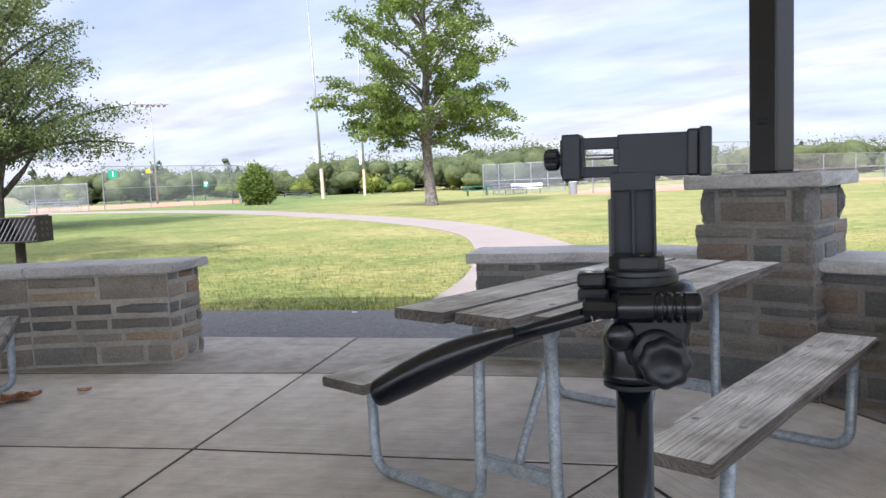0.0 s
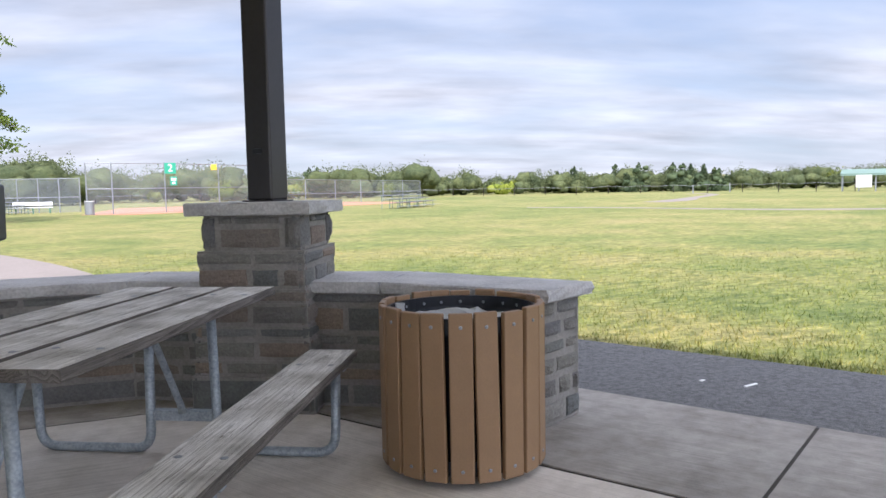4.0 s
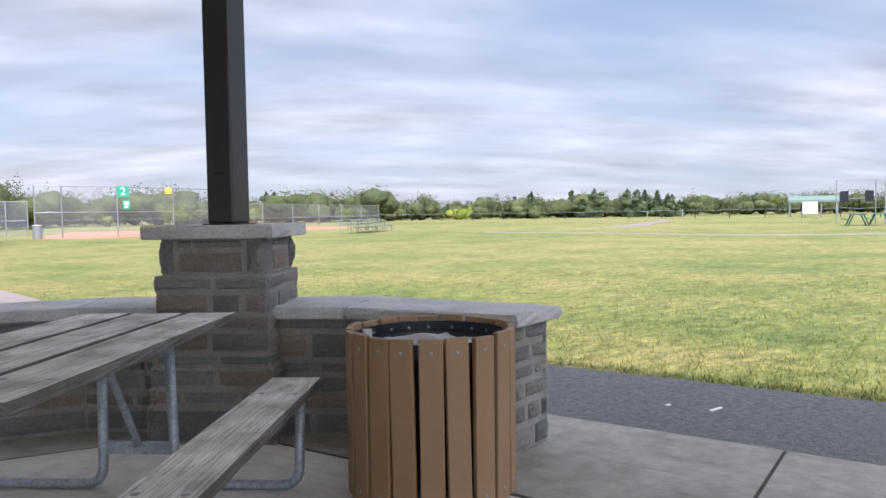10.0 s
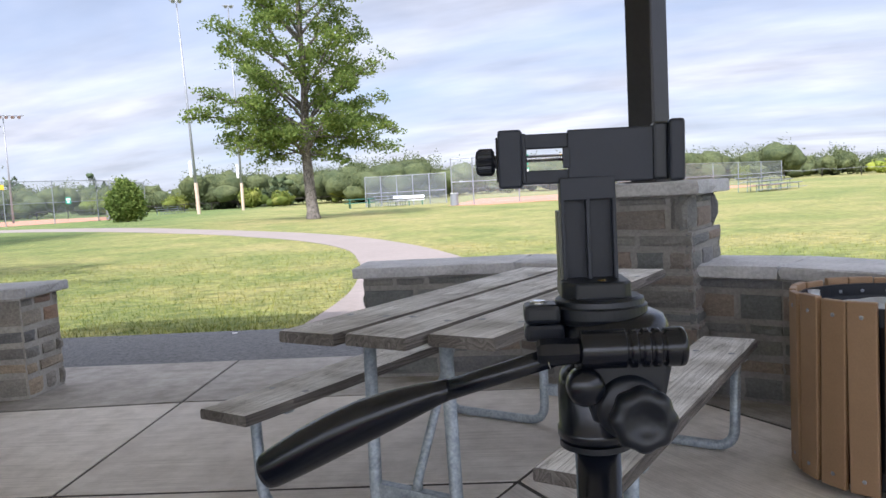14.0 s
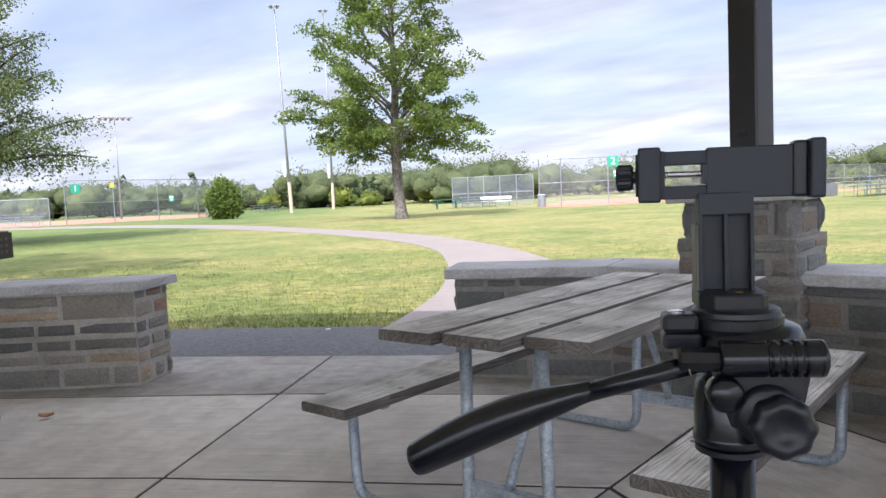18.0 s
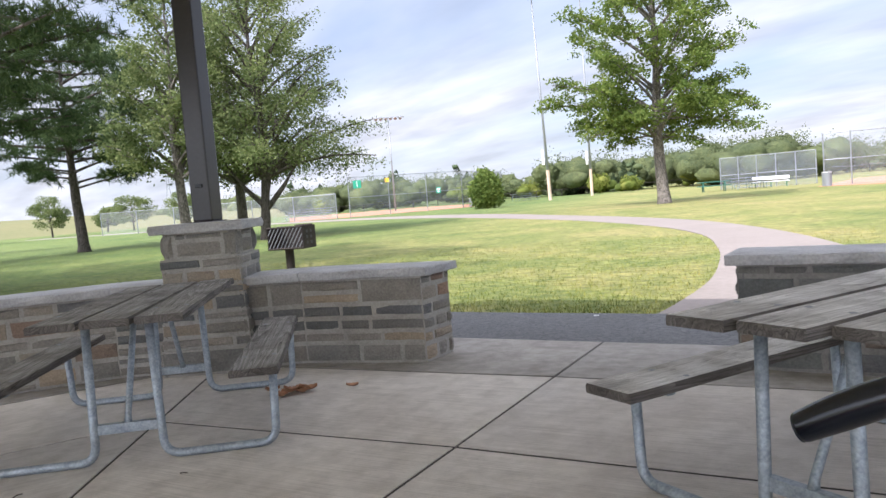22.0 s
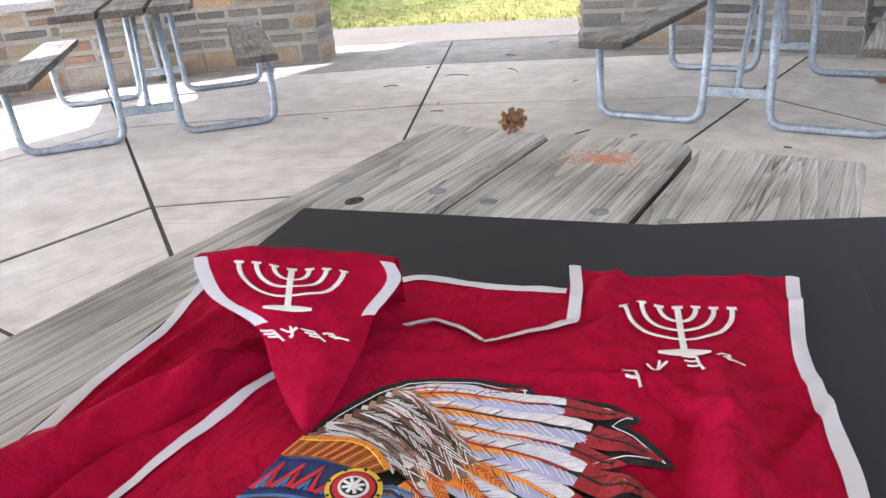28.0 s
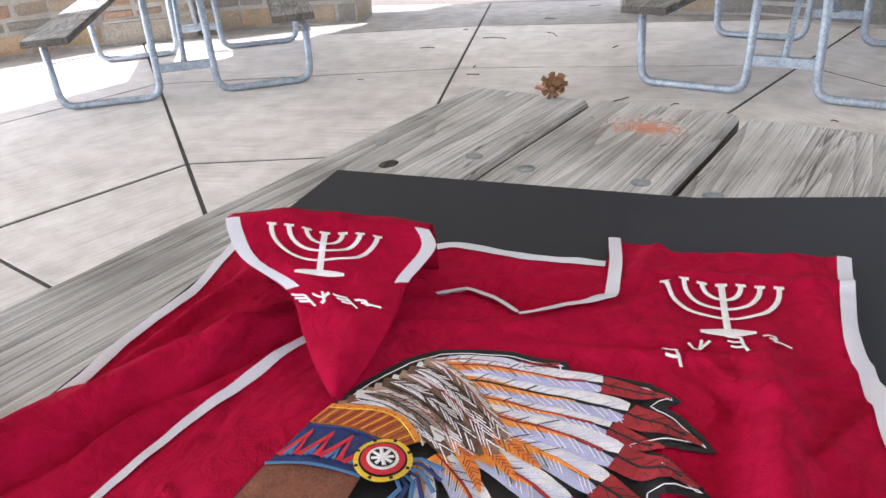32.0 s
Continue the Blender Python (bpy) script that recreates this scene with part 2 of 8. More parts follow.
def concrete_floor(name, tone=1.0, stain=0.84):
    """Broom-finished concrete; the broom lines run along local x."""
    m = plain(name, 0.9)
    n, l, b = nodes(m)
    tcn = n.new("ShaderNodeTexCoord")
    info = n.new("ShaderNodeObjectInfo")
    broom = noise_node(n, l, stretched(n, l, (0.35, 42, 1)), 4.0, 4, 0.6, 0.2)
    big = noise_node(n, l, tcn.outputs["Object"], 0.9, 6, 0.6)
    mid = noise_node(n, l, tcn.outputs["Object"], 7, 5, 0.65)
    spots = noise_node(n, l, tcn.outputs["Object"], 90, 3)
    r = ramp_node(n, [(0.3, tuple(tone * c for c in (0.45, 0.415, 0.38))), (0.5, tuple(tone * c for c in (0.57, 0.535, 0.495))), (0.72, tuple(tone * c for c in (0.65, 0.62, 0.58)))])
    l.new(big, r.inputs[0])
    rm = ramp_node(n, [(0.34, (stain, stain * 0.985, stain * 0.965)), (0.6, (1.05, 1.045, 1.04))])
    l.new(mid, rm.inputs[0])
    c = mix_color(n, l, 1.0, r.outputs[0], rm.outputs[0], "MULTIPLY")
    rbm = ramp_node(n, [(0.36, (0.76, 0.75, 0.74)), (0.5, (0.97, 0.97, 0.97)), (0.64, (1.08, 1.08, 1.08))])
    l.new(broom, rbm.inputs[0])
    c = mix_color(n, l, 0.8, c, rbm.outputs[0], "MULTIPLY")
    rs = ramp_node(n, [(0.25, (0.55, 0.53, 0.5)), (0.36, (1, 1, 1))])
    l.new(spots, rs.inputs[0])
    c = mix_color(n, l, 0.6, c, rs.outputs[0], "MULTIPLY")
    ro = ramp_node(n, [(0, (0.93, 0.93, 0.93)), (1, (1.05, 1.04, 1.02))])
    l.new(info.outputs["Random"], ro.inputs[0])
    l.new(mix_color(n, l, 1.0, c, ro.outputs[0], "MULTIPLY"), b.inputs["Base Color"])
    h = n.new("ShaderNodeMath")
    h.operation = "ADD"
    l.new(broom, h.inputs[0])
    l.new(spots, h.inputs[1])
    bump_node(n, l, b, h.outputs[0], 0.3, 0.004)
    return m


def stone_material(name, stops):
    m = plain(name, 0.92)
    n, l, b = nodes(m)
    info, tcn = n.new("ShaderNodeObjectInfo"), n.new("ShaderNodeTexCoord")
    r = ramp_node(n, stops)
    r.color_ramp.interpolation = "CONSTANT"
    l.new(info.outputs["Random"], r.inputs[0])
    big = noise_node(n, l, tcn.outputs["Object"], 9, 6, 0.65)
    fine = noise_node(n, l, tcn.outputs["Object"], 70, 5, 0.7)
    ra = ramp_node(n, [(0.28, (0.78, 0.78, 0.78)), (0.7, (1.15, 1.14, 1.12))])
    l.new(big, ra.inputs[0])
    rf = ramp_node(n, [(0.3, (0.75, 0.75, 0.75)), (0.65, (1.12, 1.12, 1.12))])
    l.new(fine, rf.inputs[0])
    c = mix_color(n, l, 1.0, r.outputs[0], ra.outputs[0], "MULTIPLY")
    l.new(mix_color(n, l, 1.0, c, rf.outputs[0], "MULTIPLY"), b.inputs["Base Color"])
    h = n.new("ShaderNodeMath")
    h.operation = "MULTIPLY_ADD"
    h.inputs[1].default_value = 2.0
    l.new(big, h.inputs[0])
    l.new(fine, h.inputs[2])
    bump_node(n, l, b, h.outputs[0], 0.7, 0.012)
    return m


def lawn(name, blades=False):
    m = plain(name, 0.95)
    n, l, b = nodes(m)
    tcn = n.new("ShaderNodeTexCoord")
    huge = noise_node(n, l, tcn.outputs["Object"], 0.045, 5, 0.6)
    big = noise_node(n, l, tcn.outputs["Object"], 0.35, 6, 0.65)
    mid = noise_node(n, l, stretched(n, l, (1.0, 2.2, 1)), 2.6, 5, 0.7)
    fine = noise_node(n, l, tcn.outputs["Object"], 26, 4, 0.8)
    s = n.new("ShaderNodeMath")
    s.operation, s.inputs[1].default_value = "MULTIPLY_ADD", 0.55
    l.new(big, s.inputs[0])
    s2 = n.new("ShaderNodeMath")
    s2.operation, s2.inputs[1].default_value = "MULTIPLY", 0.45
    l.new(huge, s2.inputs[0])
    l.new(s2.outputs[0], s.inputs[2])
    r = ramp_node(n, [(0.36, (0.110, 0.148, 0.040)), (0.45, (0.168, 0.192, 0.058)), (0.53, (0.230, 0.224, 0.086)), (0.64, (0.292, 0.254, 0.125))])
    l.new(s.outputs[0], r.inputs[0])
    rm = ramp_node(n, [(0.3, (0.56, 0.64, 0.5)), (0.68, (1.36, 1.26, 1.24))])
    l.new(mid, rm.inputs[0])
    geo_p = n.new("ShaderNodeNewGeometry")
    sx = n.new("ShaderNodeSeparateXYZ")
    l.new(geo_p.outputs["Position"], sx.inputs[0])
    grove_tone = n.new("ShaderNodeMapRange")                       # the grass is greener among the trees; its darker ramp paints in shade
    grove_tone.inputs[1].default_value, grove_tone.inputs[2].default_value = -6.0, -14.0
    l.new(sx.outputs[0], grove_tone.inputs[0])
    green = ramp_node(n, [(0.36, (0.066, 0.118, 0.026)), (0.5, (0.108, 0.156, 0.040)), (0.64, (0.165, 0.196, 0.062))])
    l.new(s.outputs[0], green.inputs[0])
    base = mix_color(n, l, grove_tone.outputs[0], r.outputs[0], green.outputs[0])
    c = mix_color(n, l, 1.0, base, rm.outputs[0], "MULTIPLY")
    rf = ramp_node(n, [(0.3, (0.5, 0.55, 0.45)), (0.66, (1.4, 1.34, 1.3))])
    l.new(fine, rf.inputs[0])
    c = mix_color(n, l, 0.9, c, rf.outputs[0], "MULTIPLY")
    tuft = noise_node(n, l, stretched(n, l, (1.0, 1.6, 1)), 7.5, 3, 0.65)
    rt = ramp_node(n, [(0.34, (0.60, 0.66, 0.55)), (0.62, (1.24, 1.2, 1.16))])
    l.new(tuft, rt.inputs[0])
    c = mix_color(n, l, 1.0, c, rt.outputs[0], "MULTIPLY")
    if blades:
        geo = n.new("ShaderNodeNewGeometry")
        rr = ramp_node(n, [(0, (0.95, 1.05, 0.75)), (0.7, (1.15, 1.15, 1.0)), (1, (1.6, 1.35, 1.2))])
        l.new(geo.outputs["Random Per Island"], rr.inputs[0])
        c = mix_color(n, l, 1.0, c, rr.outputs[0], "MULTIPLY")
    else:
        bump_node(n, l, b, fine, 0.8, 0.03)
    l.new(c, b.inputs["Base Color"])
    return m


def foliage(name, dark, mid, light, trans=0.35):
    m = plain(name, 0.7)
    n, l, b = nodes(m)
    b.inputs["Specular IOR Level"].default_value = 0.12
    geo, tcn = n.new("ShaderNodeNewGeometry"), n.new("ShaderNodeTexCoord")
    r = ramp_node(n, [(0.0, dark), (0.5, mid), (1.0, light)])
    l.new(geo.outputs["Random Per Island"], r.inputs[0])
    big = noise_node(n, l, tcn.outputs["Object"], 0.6, 4)
    rb = ramp_node(n, [(0.3, (0.7, 0.75, 0.7)), (0.7, (1.25, 1.2, 1.0))])
    l.new(big, rb.inputs[0])
    c = mix_color(n, l, 1.0, r.outputs[0], rb.outputs[0], "MULTIPLY")
    l.new(c, b.inputs["Base Color"])
    tr = n.new("ShaderNodeBsdfTranslucent")
    l.new(c, tr.inputs[0])
    mx = n.new("ShaderNodeMixShader")
    mx.inputs[0].default_value = trans
    l.new(b.outputs[0], mx.inputs[1])
    l.new(tr.outputs[0], mx.inputs[2])
    l.new(mx.outputs[0], n["Material Output"].inputs[0])
    return m


def wrinkled_cloth(name, c1, c2):
    m = plain(name, 0.9)
    n, l, b = nodes(m)
    tcn = n.new("ShaderNodeTexCoord")
    crease = noise_node(n, l, stretched(n, l, (1.0, 0.55, 1.0)), 10, 3, 0.5, 1.2)
    small = noise_node(n, l, tcn.outputs["Object"], 55, 4, 0.6, 0.8)
    weave = noise_node(n, l, tcn.outputs["Object"], 900, 2)
    r = ramp_node(n, [(0.3, c1), (0.7, c2)])
    l.new(small, r.inputs[0])
    l.new(r.outputs[0], b.inputs["Base Color"])
    b.inputs["Specular IOR Level"].default_value = 0.06
    s = n.new("ShaderNodeMath")
    s.operation, s.inputs[1].default_value = "MULTIPLY_ADD", 2.0
    l.new(crease, s.inputs[0])
    s2 = n.new("ShaderNodeMath")
    s2.operation, s2.inputs[1].default_value = "MULTIPLY_ADD", 0.25
    l.new(small, s2.inputs[0])
    s3 = n.new("ShaderNodeMath")
    s3.operation, s3.inputs[1].default_value = "MULTIPLY", 0.05
    l.new(weave, s3.inputs[0])
    l.new(s3.outputs[0], s2.inputs[2])
    l.new(s2.outputs[0], s.inputs[2])
    bump_node(n, l, b, s.outputs[0], 1.0, 0.013)
    return m


def bark_material(name, deep, mid, high):
    """Furrowed bark, the furrows upright."""
    m = plain(name, 0.95)
    n, l, b = nodes(m)
    tcn = n.new("ShaderNodeTexCoord")
    fur = noise_node(n, l, stretched(n, l, (1, 1, 0.3)), 15, 6, 0.62, 1.6)
    plate = noise_node(n, l, tcn.outputs["Object"], 4, 4, 0.6)
    r = ramp_node(n, [(0.38, deep), (0.5, mid), (0.68, high)])
    l.new(fur, r.inputs[0])
    rp = ramp_node(n, [(0.3, (0.7, 0.7, 0.7)), (0.7, (1.2, 1.2, 1.2))])
    l.new(plate, rp.inputs[0])
    l.new(mix_color(n, l, 1.0, r.outputs[0], rp.outputs[0], "MULTIPLY"), b.inputs["Base Color"])
    bump_node(n, l, b, fur, 1.0, 0.06)
    return m


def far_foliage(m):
    """Adds leafy relief and soft, hazy tone to the crowns of far trees."""
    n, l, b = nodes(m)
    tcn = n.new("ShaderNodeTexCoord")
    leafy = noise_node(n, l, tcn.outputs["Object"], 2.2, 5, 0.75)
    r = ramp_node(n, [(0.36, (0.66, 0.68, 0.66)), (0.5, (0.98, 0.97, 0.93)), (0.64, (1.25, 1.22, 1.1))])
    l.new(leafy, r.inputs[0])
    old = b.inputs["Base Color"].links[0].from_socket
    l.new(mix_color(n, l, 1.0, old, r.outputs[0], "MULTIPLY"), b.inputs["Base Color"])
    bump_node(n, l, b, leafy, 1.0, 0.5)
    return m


def see_through(name, color, clear):
    m = plain(name, 0.5)
    n, l, b = nodes(m)
    b.inputs["Base Color"].default_value = (*color, 1)
    t = n.new("ShaderNodeBsdfTransparent")
    mx = n.new("ShaderNodeMixShader")
    mx.inputs[0].default_value = clear
    l.new(b.outputs[0], mx.inputs[1])
    l.new(t.outputs[0], mx.inputs[2])
    l.new(mx.outputs[0], n["Material Output"].inputs[0])
    return m


M = {}
M["concrete"] = concrete_floor("concrete", 1.06)
# outer ring: darker overall, with heavier stain mottling
M["concrete_outer"] = concrete_floor("concrete_outer", 0.6, 0.74)
M["joint"] = mat("joint", (0.05, 0.045, 0.04), 0.95, var=0.3, scale=4, fine=60)
M["asphalt"] = mat("asphalt", (0.135, 0.135, 0.135), 0.92, var=0.6, scale=34, fine=130, bump=1.0, dist=0.012)
M["grass"] = lawn("grass")
M["blades"] = lawn("blades", True)
M["dry_grass"] = mat("dry_grass", (0.125, 0.135, 0.05), 0.95, scale=0.09, fine=1.2, bump=0.5, color2=(0.19, 0.17, 0.075), dist=0.2)
M["dust"] = mat("dust", (0.105, 0.094, 0.083), 0.95, scale=1.1, fine=40, bump=0.5, color2=(0.175, 0.155, 0.132), dist=0.004)
M["path"] = mat("path", (0.235, 0.20, 0.18), 0.9, var=0.14, scale=0.6, fine=14, bump=0.3)
M["dirt"] = mat("dirt", (0.42, 0.20, 0.12), 0.95, var=0.15, scale=0.2, fine=3)
M["mortar"] = mat("mortar", (0.37, 0.35, 0.315), 0.95, var=0.25, scale=5, fine=60, bump=0.5)
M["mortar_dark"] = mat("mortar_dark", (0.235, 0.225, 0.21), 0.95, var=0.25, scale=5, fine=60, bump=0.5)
TONES = {
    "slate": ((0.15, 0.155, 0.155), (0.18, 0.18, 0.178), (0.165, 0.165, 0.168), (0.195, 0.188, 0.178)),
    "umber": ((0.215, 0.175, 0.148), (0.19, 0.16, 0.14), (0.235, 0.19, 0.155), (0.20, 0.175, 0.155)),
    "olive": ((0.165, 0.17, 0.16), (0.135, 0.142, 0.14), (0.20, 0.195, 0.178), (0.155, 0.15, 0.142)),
    "mid": ((0.27, 0.255, 0.23), (0.23, 0.222, 0.205), (0.295, 0.275, 0.245), (0.255, 0.235, 0.205)),
    "tan": ((0.36, 0.295, 0.22), (0.31, 0.262, 0.205), (0.40, 0.325, 0.24), (0.335, 0.30, 0.25)),
    "rust": ((0.30, 0.205, 0.15), (0.255, 0.18, 0.14), (0.345, 0.235, 0.165), (0.28, 0.215, 0.17)),
    "ochre": ((0.46, 0.33, 0.20), (0.40, 0.30, 0.195), (0.52, 0.38, 0.235), (0.43, 0.345, 0.25)),
}
for tone_name, tones in TONES.items():
    M["stone_" + tone_name] = stone_material("stone_" + tone_name, [(0.25 * k, c) for k, c in enumerate(tones)])
M["cap"] = mat("cap", (0.42, 0.415, 0.415), 0.88, var=0.3, scale=4, fine=60, bump=0.5)
M["wood"] = weathered_wood("wood", (0.36, 0.348, 0.34), (0.64, 0.628, 0.62), (0.82, 0.81, 0.80))
M["wood_grey"] = weathered_wood("wood_grey", (0.225, 0.216, 0.208), (0.42, 0.41, 0.40), (0.60, 0.588, 0.575))
M["wood_dark"] = weathered_wood("wood_dark", (0.12, 0.112, 0.105), (0.26, 0.247, 0.235), (0.43, 0.41, 0.395))
# plank sides and ends: weathered dark, and darkened further for the gaps' shade
M["wood_edge_shaded"] = weathered_wood("wood_edge_shaded", (0.05, 0.045, 0.04), (0.12, 0.108, 0.098), (0.22, 0.20, 0.185))
M["steel"] = mat("steel", (0.20, 0.235, 0.265), 0.5, 0.5, scale=22, fine=90, bump=0.2, color2=(0.47, 0.52, 0.56), dist=0.002)
M["bolt"] = mat("bolt", (0.30, 0.32, 0.35), 0.5, 0.8, var=0.3, scale=80, fine=300, bump=0.2, dist=0.001)
M["post"] = mat("post", (0.022, 0.019, 0.022), 0.3, var=0.25, scale=3, fine=40, bump=0.04, dist=0.003)
M["slat"] = mat("slat", (0.265, 0.163, 0.086), 0.55, var=0.1, scale=9, fine=200, bump=0.12, dist=0.002)
M["black"] = mat("black", (0.006, 0.0085, 0.0145), 0.38, var=0.2, scale=30, fine=500, bump=0.06, dist=0.001)
M["black_gloss"] = mat("black_gloss", (0.0045, 0.006, 0.011), 0.22, var=0.2, scale=20, fine=300, bump=0.03, dist=0.001)
M["clamp"] = mat("clamp", (0.013, 0.017, 0.028), 0.5, var=0.12, scale=40, fine=700, bump=0.1, dist=0.0006)
M["clamp_pale"] = mat("clamp_pale", (0.10, 0.105, 0.085), 0.5, var=0.2, scale=60, fine=500, bump=0.1, dist=0.0006)
M["chrome"] = mat("chrome", (0.7, 0.7, 0.72), 0.2, 1.0, var=0.1, scale=60, fine=400, bump=0.05)
M["board"] = mat("board", (0.0095, 0.0108, 0.0205), 0.62, var=0.2, scale=6, fine=300, bump=0.05, dist=0.001)
M["board"].node_tree.nodes["Principled BSDF"].inputs["Specular IOR Level"].default_value = 0.46
M["red"] = wrinkled_cloth("red", (0.305, 0.0032, 0.027), (0.42, 0.005, 0.039))
M["trim"] = mat("trim", (0.62, 0.61, 0.69), 0.55, var=0.08, scale=20, fine=900, bump=0.2, dist=0.0006)
M["thread_white"] = mat("thread_white", (0.78, 0.76, 0.78), 0.6, var=0.18, scale=90, fine=900, bump=0.5, dist=0.001)
M["thread_black"] = mat("thread_black", (0.005, 0.005, 0.008), 0.7, var=0.3, scale=90, fine=900, bump=0.5, dist=0.001)
M["thread_brown"] = mat("thread_brown", (0.22, 0.12, 0.07), 0.7, scale=60, fine=700, bump=0.5, dist=0.001, color2=(0.5, 0.36, 0.27))
M["thread_orange"] = mat("thread_orange", (0.72, 0.16, 0.02), 0.6, scale=90, fine=700, bump=0.5, dist=0.001, color2=(0.85, 0.36, 0.04))
M["thread_blue"] = mat("thread_blue", (0.012, 0.014, 0.085), 0.6, scale=120, fine=700, bump=0.5, dist=0.001, color2=(0.02, 0.05, 0.2))
M["thread_red"] = mat("thread_red", (0.22, 0.006, 0.012), 0.7, scale=90, fine=700, bump=0.5, dist=0.001, color2=(0.4, 0.02, 0.03))
M["thread_lilac"] = mat("thread_lilac", (0.46, 0.47, 0.72), 0.6, var=0.15, scale=90, fine=900, bump=0.5, dist=0.001)
M["thread_tan"] = mat("thread_tan", (0.42, 0.30, 0.22), 0.65, scale=60, fine=700, bump=0.5, dist=0.001, color2=(0.62, 0.50, 0.42))
M["thread_umber"] = mat("thread_umber", (0.07, 0.035, 0.02), 0.65, scale=90, fine=700, bump=0.5, dist=0.001, color2=(0.22, 0.12, 0.07))
M["thread_rust"] = mat("thread_rust", (0.30, 0.09, 0.02), 0.65, scale=90, fine=700, bump=0.5, dist=0.001, color2=(0.52, 0.20, 0.03))
M["thread_sky"] = mat("thread_sky", (0.06, 0.17, 0.36), 0.6, var=0.2, scale=90, fine=700, bump=0.5, dist=0.001)
M["thread_crimson"] = mat("thread_crimson", (0.55, 0.015, 0.03), 0.6, var=0.2, scale=90, fine=700, bump=0.5, dist=0.001)
M["thread_skin"] = mat("thread_skin", (0.07, 0.022, 0.012), 0.7, scale=45, fine=500, bump=0.5, dist=0.001, color2=(0.26, 0.09, 0.05))
M["thread_yellow"] = mat("thread_yellow", (0.75, 0.5, 0.03), 0.6, var=0.2, scale=90, fine=700, bump=0.5, dist=0.001)
M["bark"] = bark_material("bark", (0.045, 0.038, 0.032), (0.16, 0.14, 0.12), (0.30, 0.27, 0.24))
M["bark_grey"] = bark_material("bark_grey", (0.032, 0.027, 0.023), (0.115, 0.10, 0.085), (0.22, 0.195, 0.17))
M["bark_dark"] = bark_material("bark_dark", (0.025, 0.021, 0.018), (0.085, 0.072, 0.06), (0.16, 0.138, 0.118))
M["leaf"] = foliage("leaf", (0.095, 0.15, 0.04), (0.155, 0.215, 0.058), (0.235, 0.29, 0.085), 0.45)
M["leaf_grove"] = foliage("leaf_grove", (0.11, 0.165, 0.045), (0.17, 0.225, 0.062), (0.26, 0.30, 0.09), 0.6)
M["leaf_grey"] = foliage("leaf_grey", (0.105, 0.145, 0.06), (0.165, 0.21, 0.092), (0.265, 0.30, 0.15), 0.45)
M["leaf_yellow"] = foliage("leaf_yellow", (0.115, 0.155, 0.04), (0.185, 0.23, 0.055), (0.29, 0.305, 0.085), 0.45)
# lifted, bluish greens: distance haze is put into the leaf colour
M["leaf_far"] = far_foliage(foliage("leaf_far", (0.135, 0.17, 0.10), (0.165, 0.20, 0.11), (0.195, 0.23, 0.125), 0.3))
M["leaf_gold"] = foliage("leaf_gold", (0.21, 0.27, 0.05), (0.30, 0.35, 0.065), (0.38, 0.41, 0.09))
M["needles"] = foliage("needles", (0.048, 0.08, 0.038), (0.078, 0.122, 0.056), (0.13, 0.18, 0.088), 0.35)
M["needles_far"] = foliage("needles_far", (0.05, 0.075, 0.045), (0.07, 0.098, 0.056), (0.10, 0.128, 0.07), 0.1)
M["dead_leaf"] = mat("dead_leaf", (0.42, 0.22, 0.12), 0.8, var=0.3, scale=30, fine=120, bump=0.3)
M["cone"] = mat("cone", (0.16, 0.075, 0.035), 0.8, scale=60, fine=300, bump=0.2, color2=(0.36, 0.2, 0.1))
M["seed"] = mat("seed", (0.45, 0.15, 0.09), 0.7, scale=200, fine=600, bump=0.2, color2=(0.6, 0.36, 0.25))
M["brass"] = mat("brass", (0.30, 0.20, 0.06), 0.4, 0.8, var=0.2, scale=90, fine=400, bump=0.1)
M["galv"] = mat("galv", (0.27, 0.285, 0.30), 0.5, 0.5, var=0.1, scale=3, fine=30, bump=0)
M["mesh"] = see_through("mesh", (0.42, 0.44, 0.46), 0.80)
M["mesh_dark"] = see_through("mesh_dark", (0.22, 0.24, 0.26), 0.62)
M["white"] = mat("white", (0.78, 0.78, 0.76), 0.6, var=0.06, bump=0.02)
M["green"] = mat("green", (0.02, 0.30, 0.19), 0.5, var=0.08, bump=0.02)
M["dark_green"] = mat("dark_green", (0.03, 0.13, 0.09), 0.5, var=0.2, bump=0.02)
M["yellow"] = mat("yellow", (0.85, 0.5, 0.03), 0.5, var=0.05, bump=0.02)
M["pale_green"] = mat("pale_green", (0.17, 0.25, 0.21), 0.6, var=0.1, scale=2, bump=0.05)
M["masonry"] = mat("masonry", (0.40, 0.25, 0.20), 0.9, var=0.2, scale=3, bump=0.1)
M["tan"] = mat("tan", (0.55, 0.42, 0.32), 0.8, var=0.1, scale=3, bump=0.1)
M["paint_red"] = mat("paint_red", (0.2, 0.012, 0.022), 0.22, var=0.06, scale=2, bump=0)
M["glass_dark"] = mat("glass_dark", (0.02, 0.025, 0.03), 0.08, var=0.1, bump=0)
M["rubber"] = mat("rubber", (0.018, 0.018, 0.018), 0.8, var=0.2, bump=0.1)
M["rust"] = mat("rust", (0.014, 0.012, 0.012), 0.75, 0.2, scale=8, fine=60, bump=0.4, color2=(0.045, 0.032, 0.026))
# roof is never in view; pale colour chosen to bounce light below
M["roof_pale"] = mat("roof_pale", (0.74, 0.69, 0.62), 0.8, var=0.1, scale=1.5, fine=30, bump=0.1)
M["plastic"] = see_through("plastic", (0.75, 0.78, 0.82), 0.45)


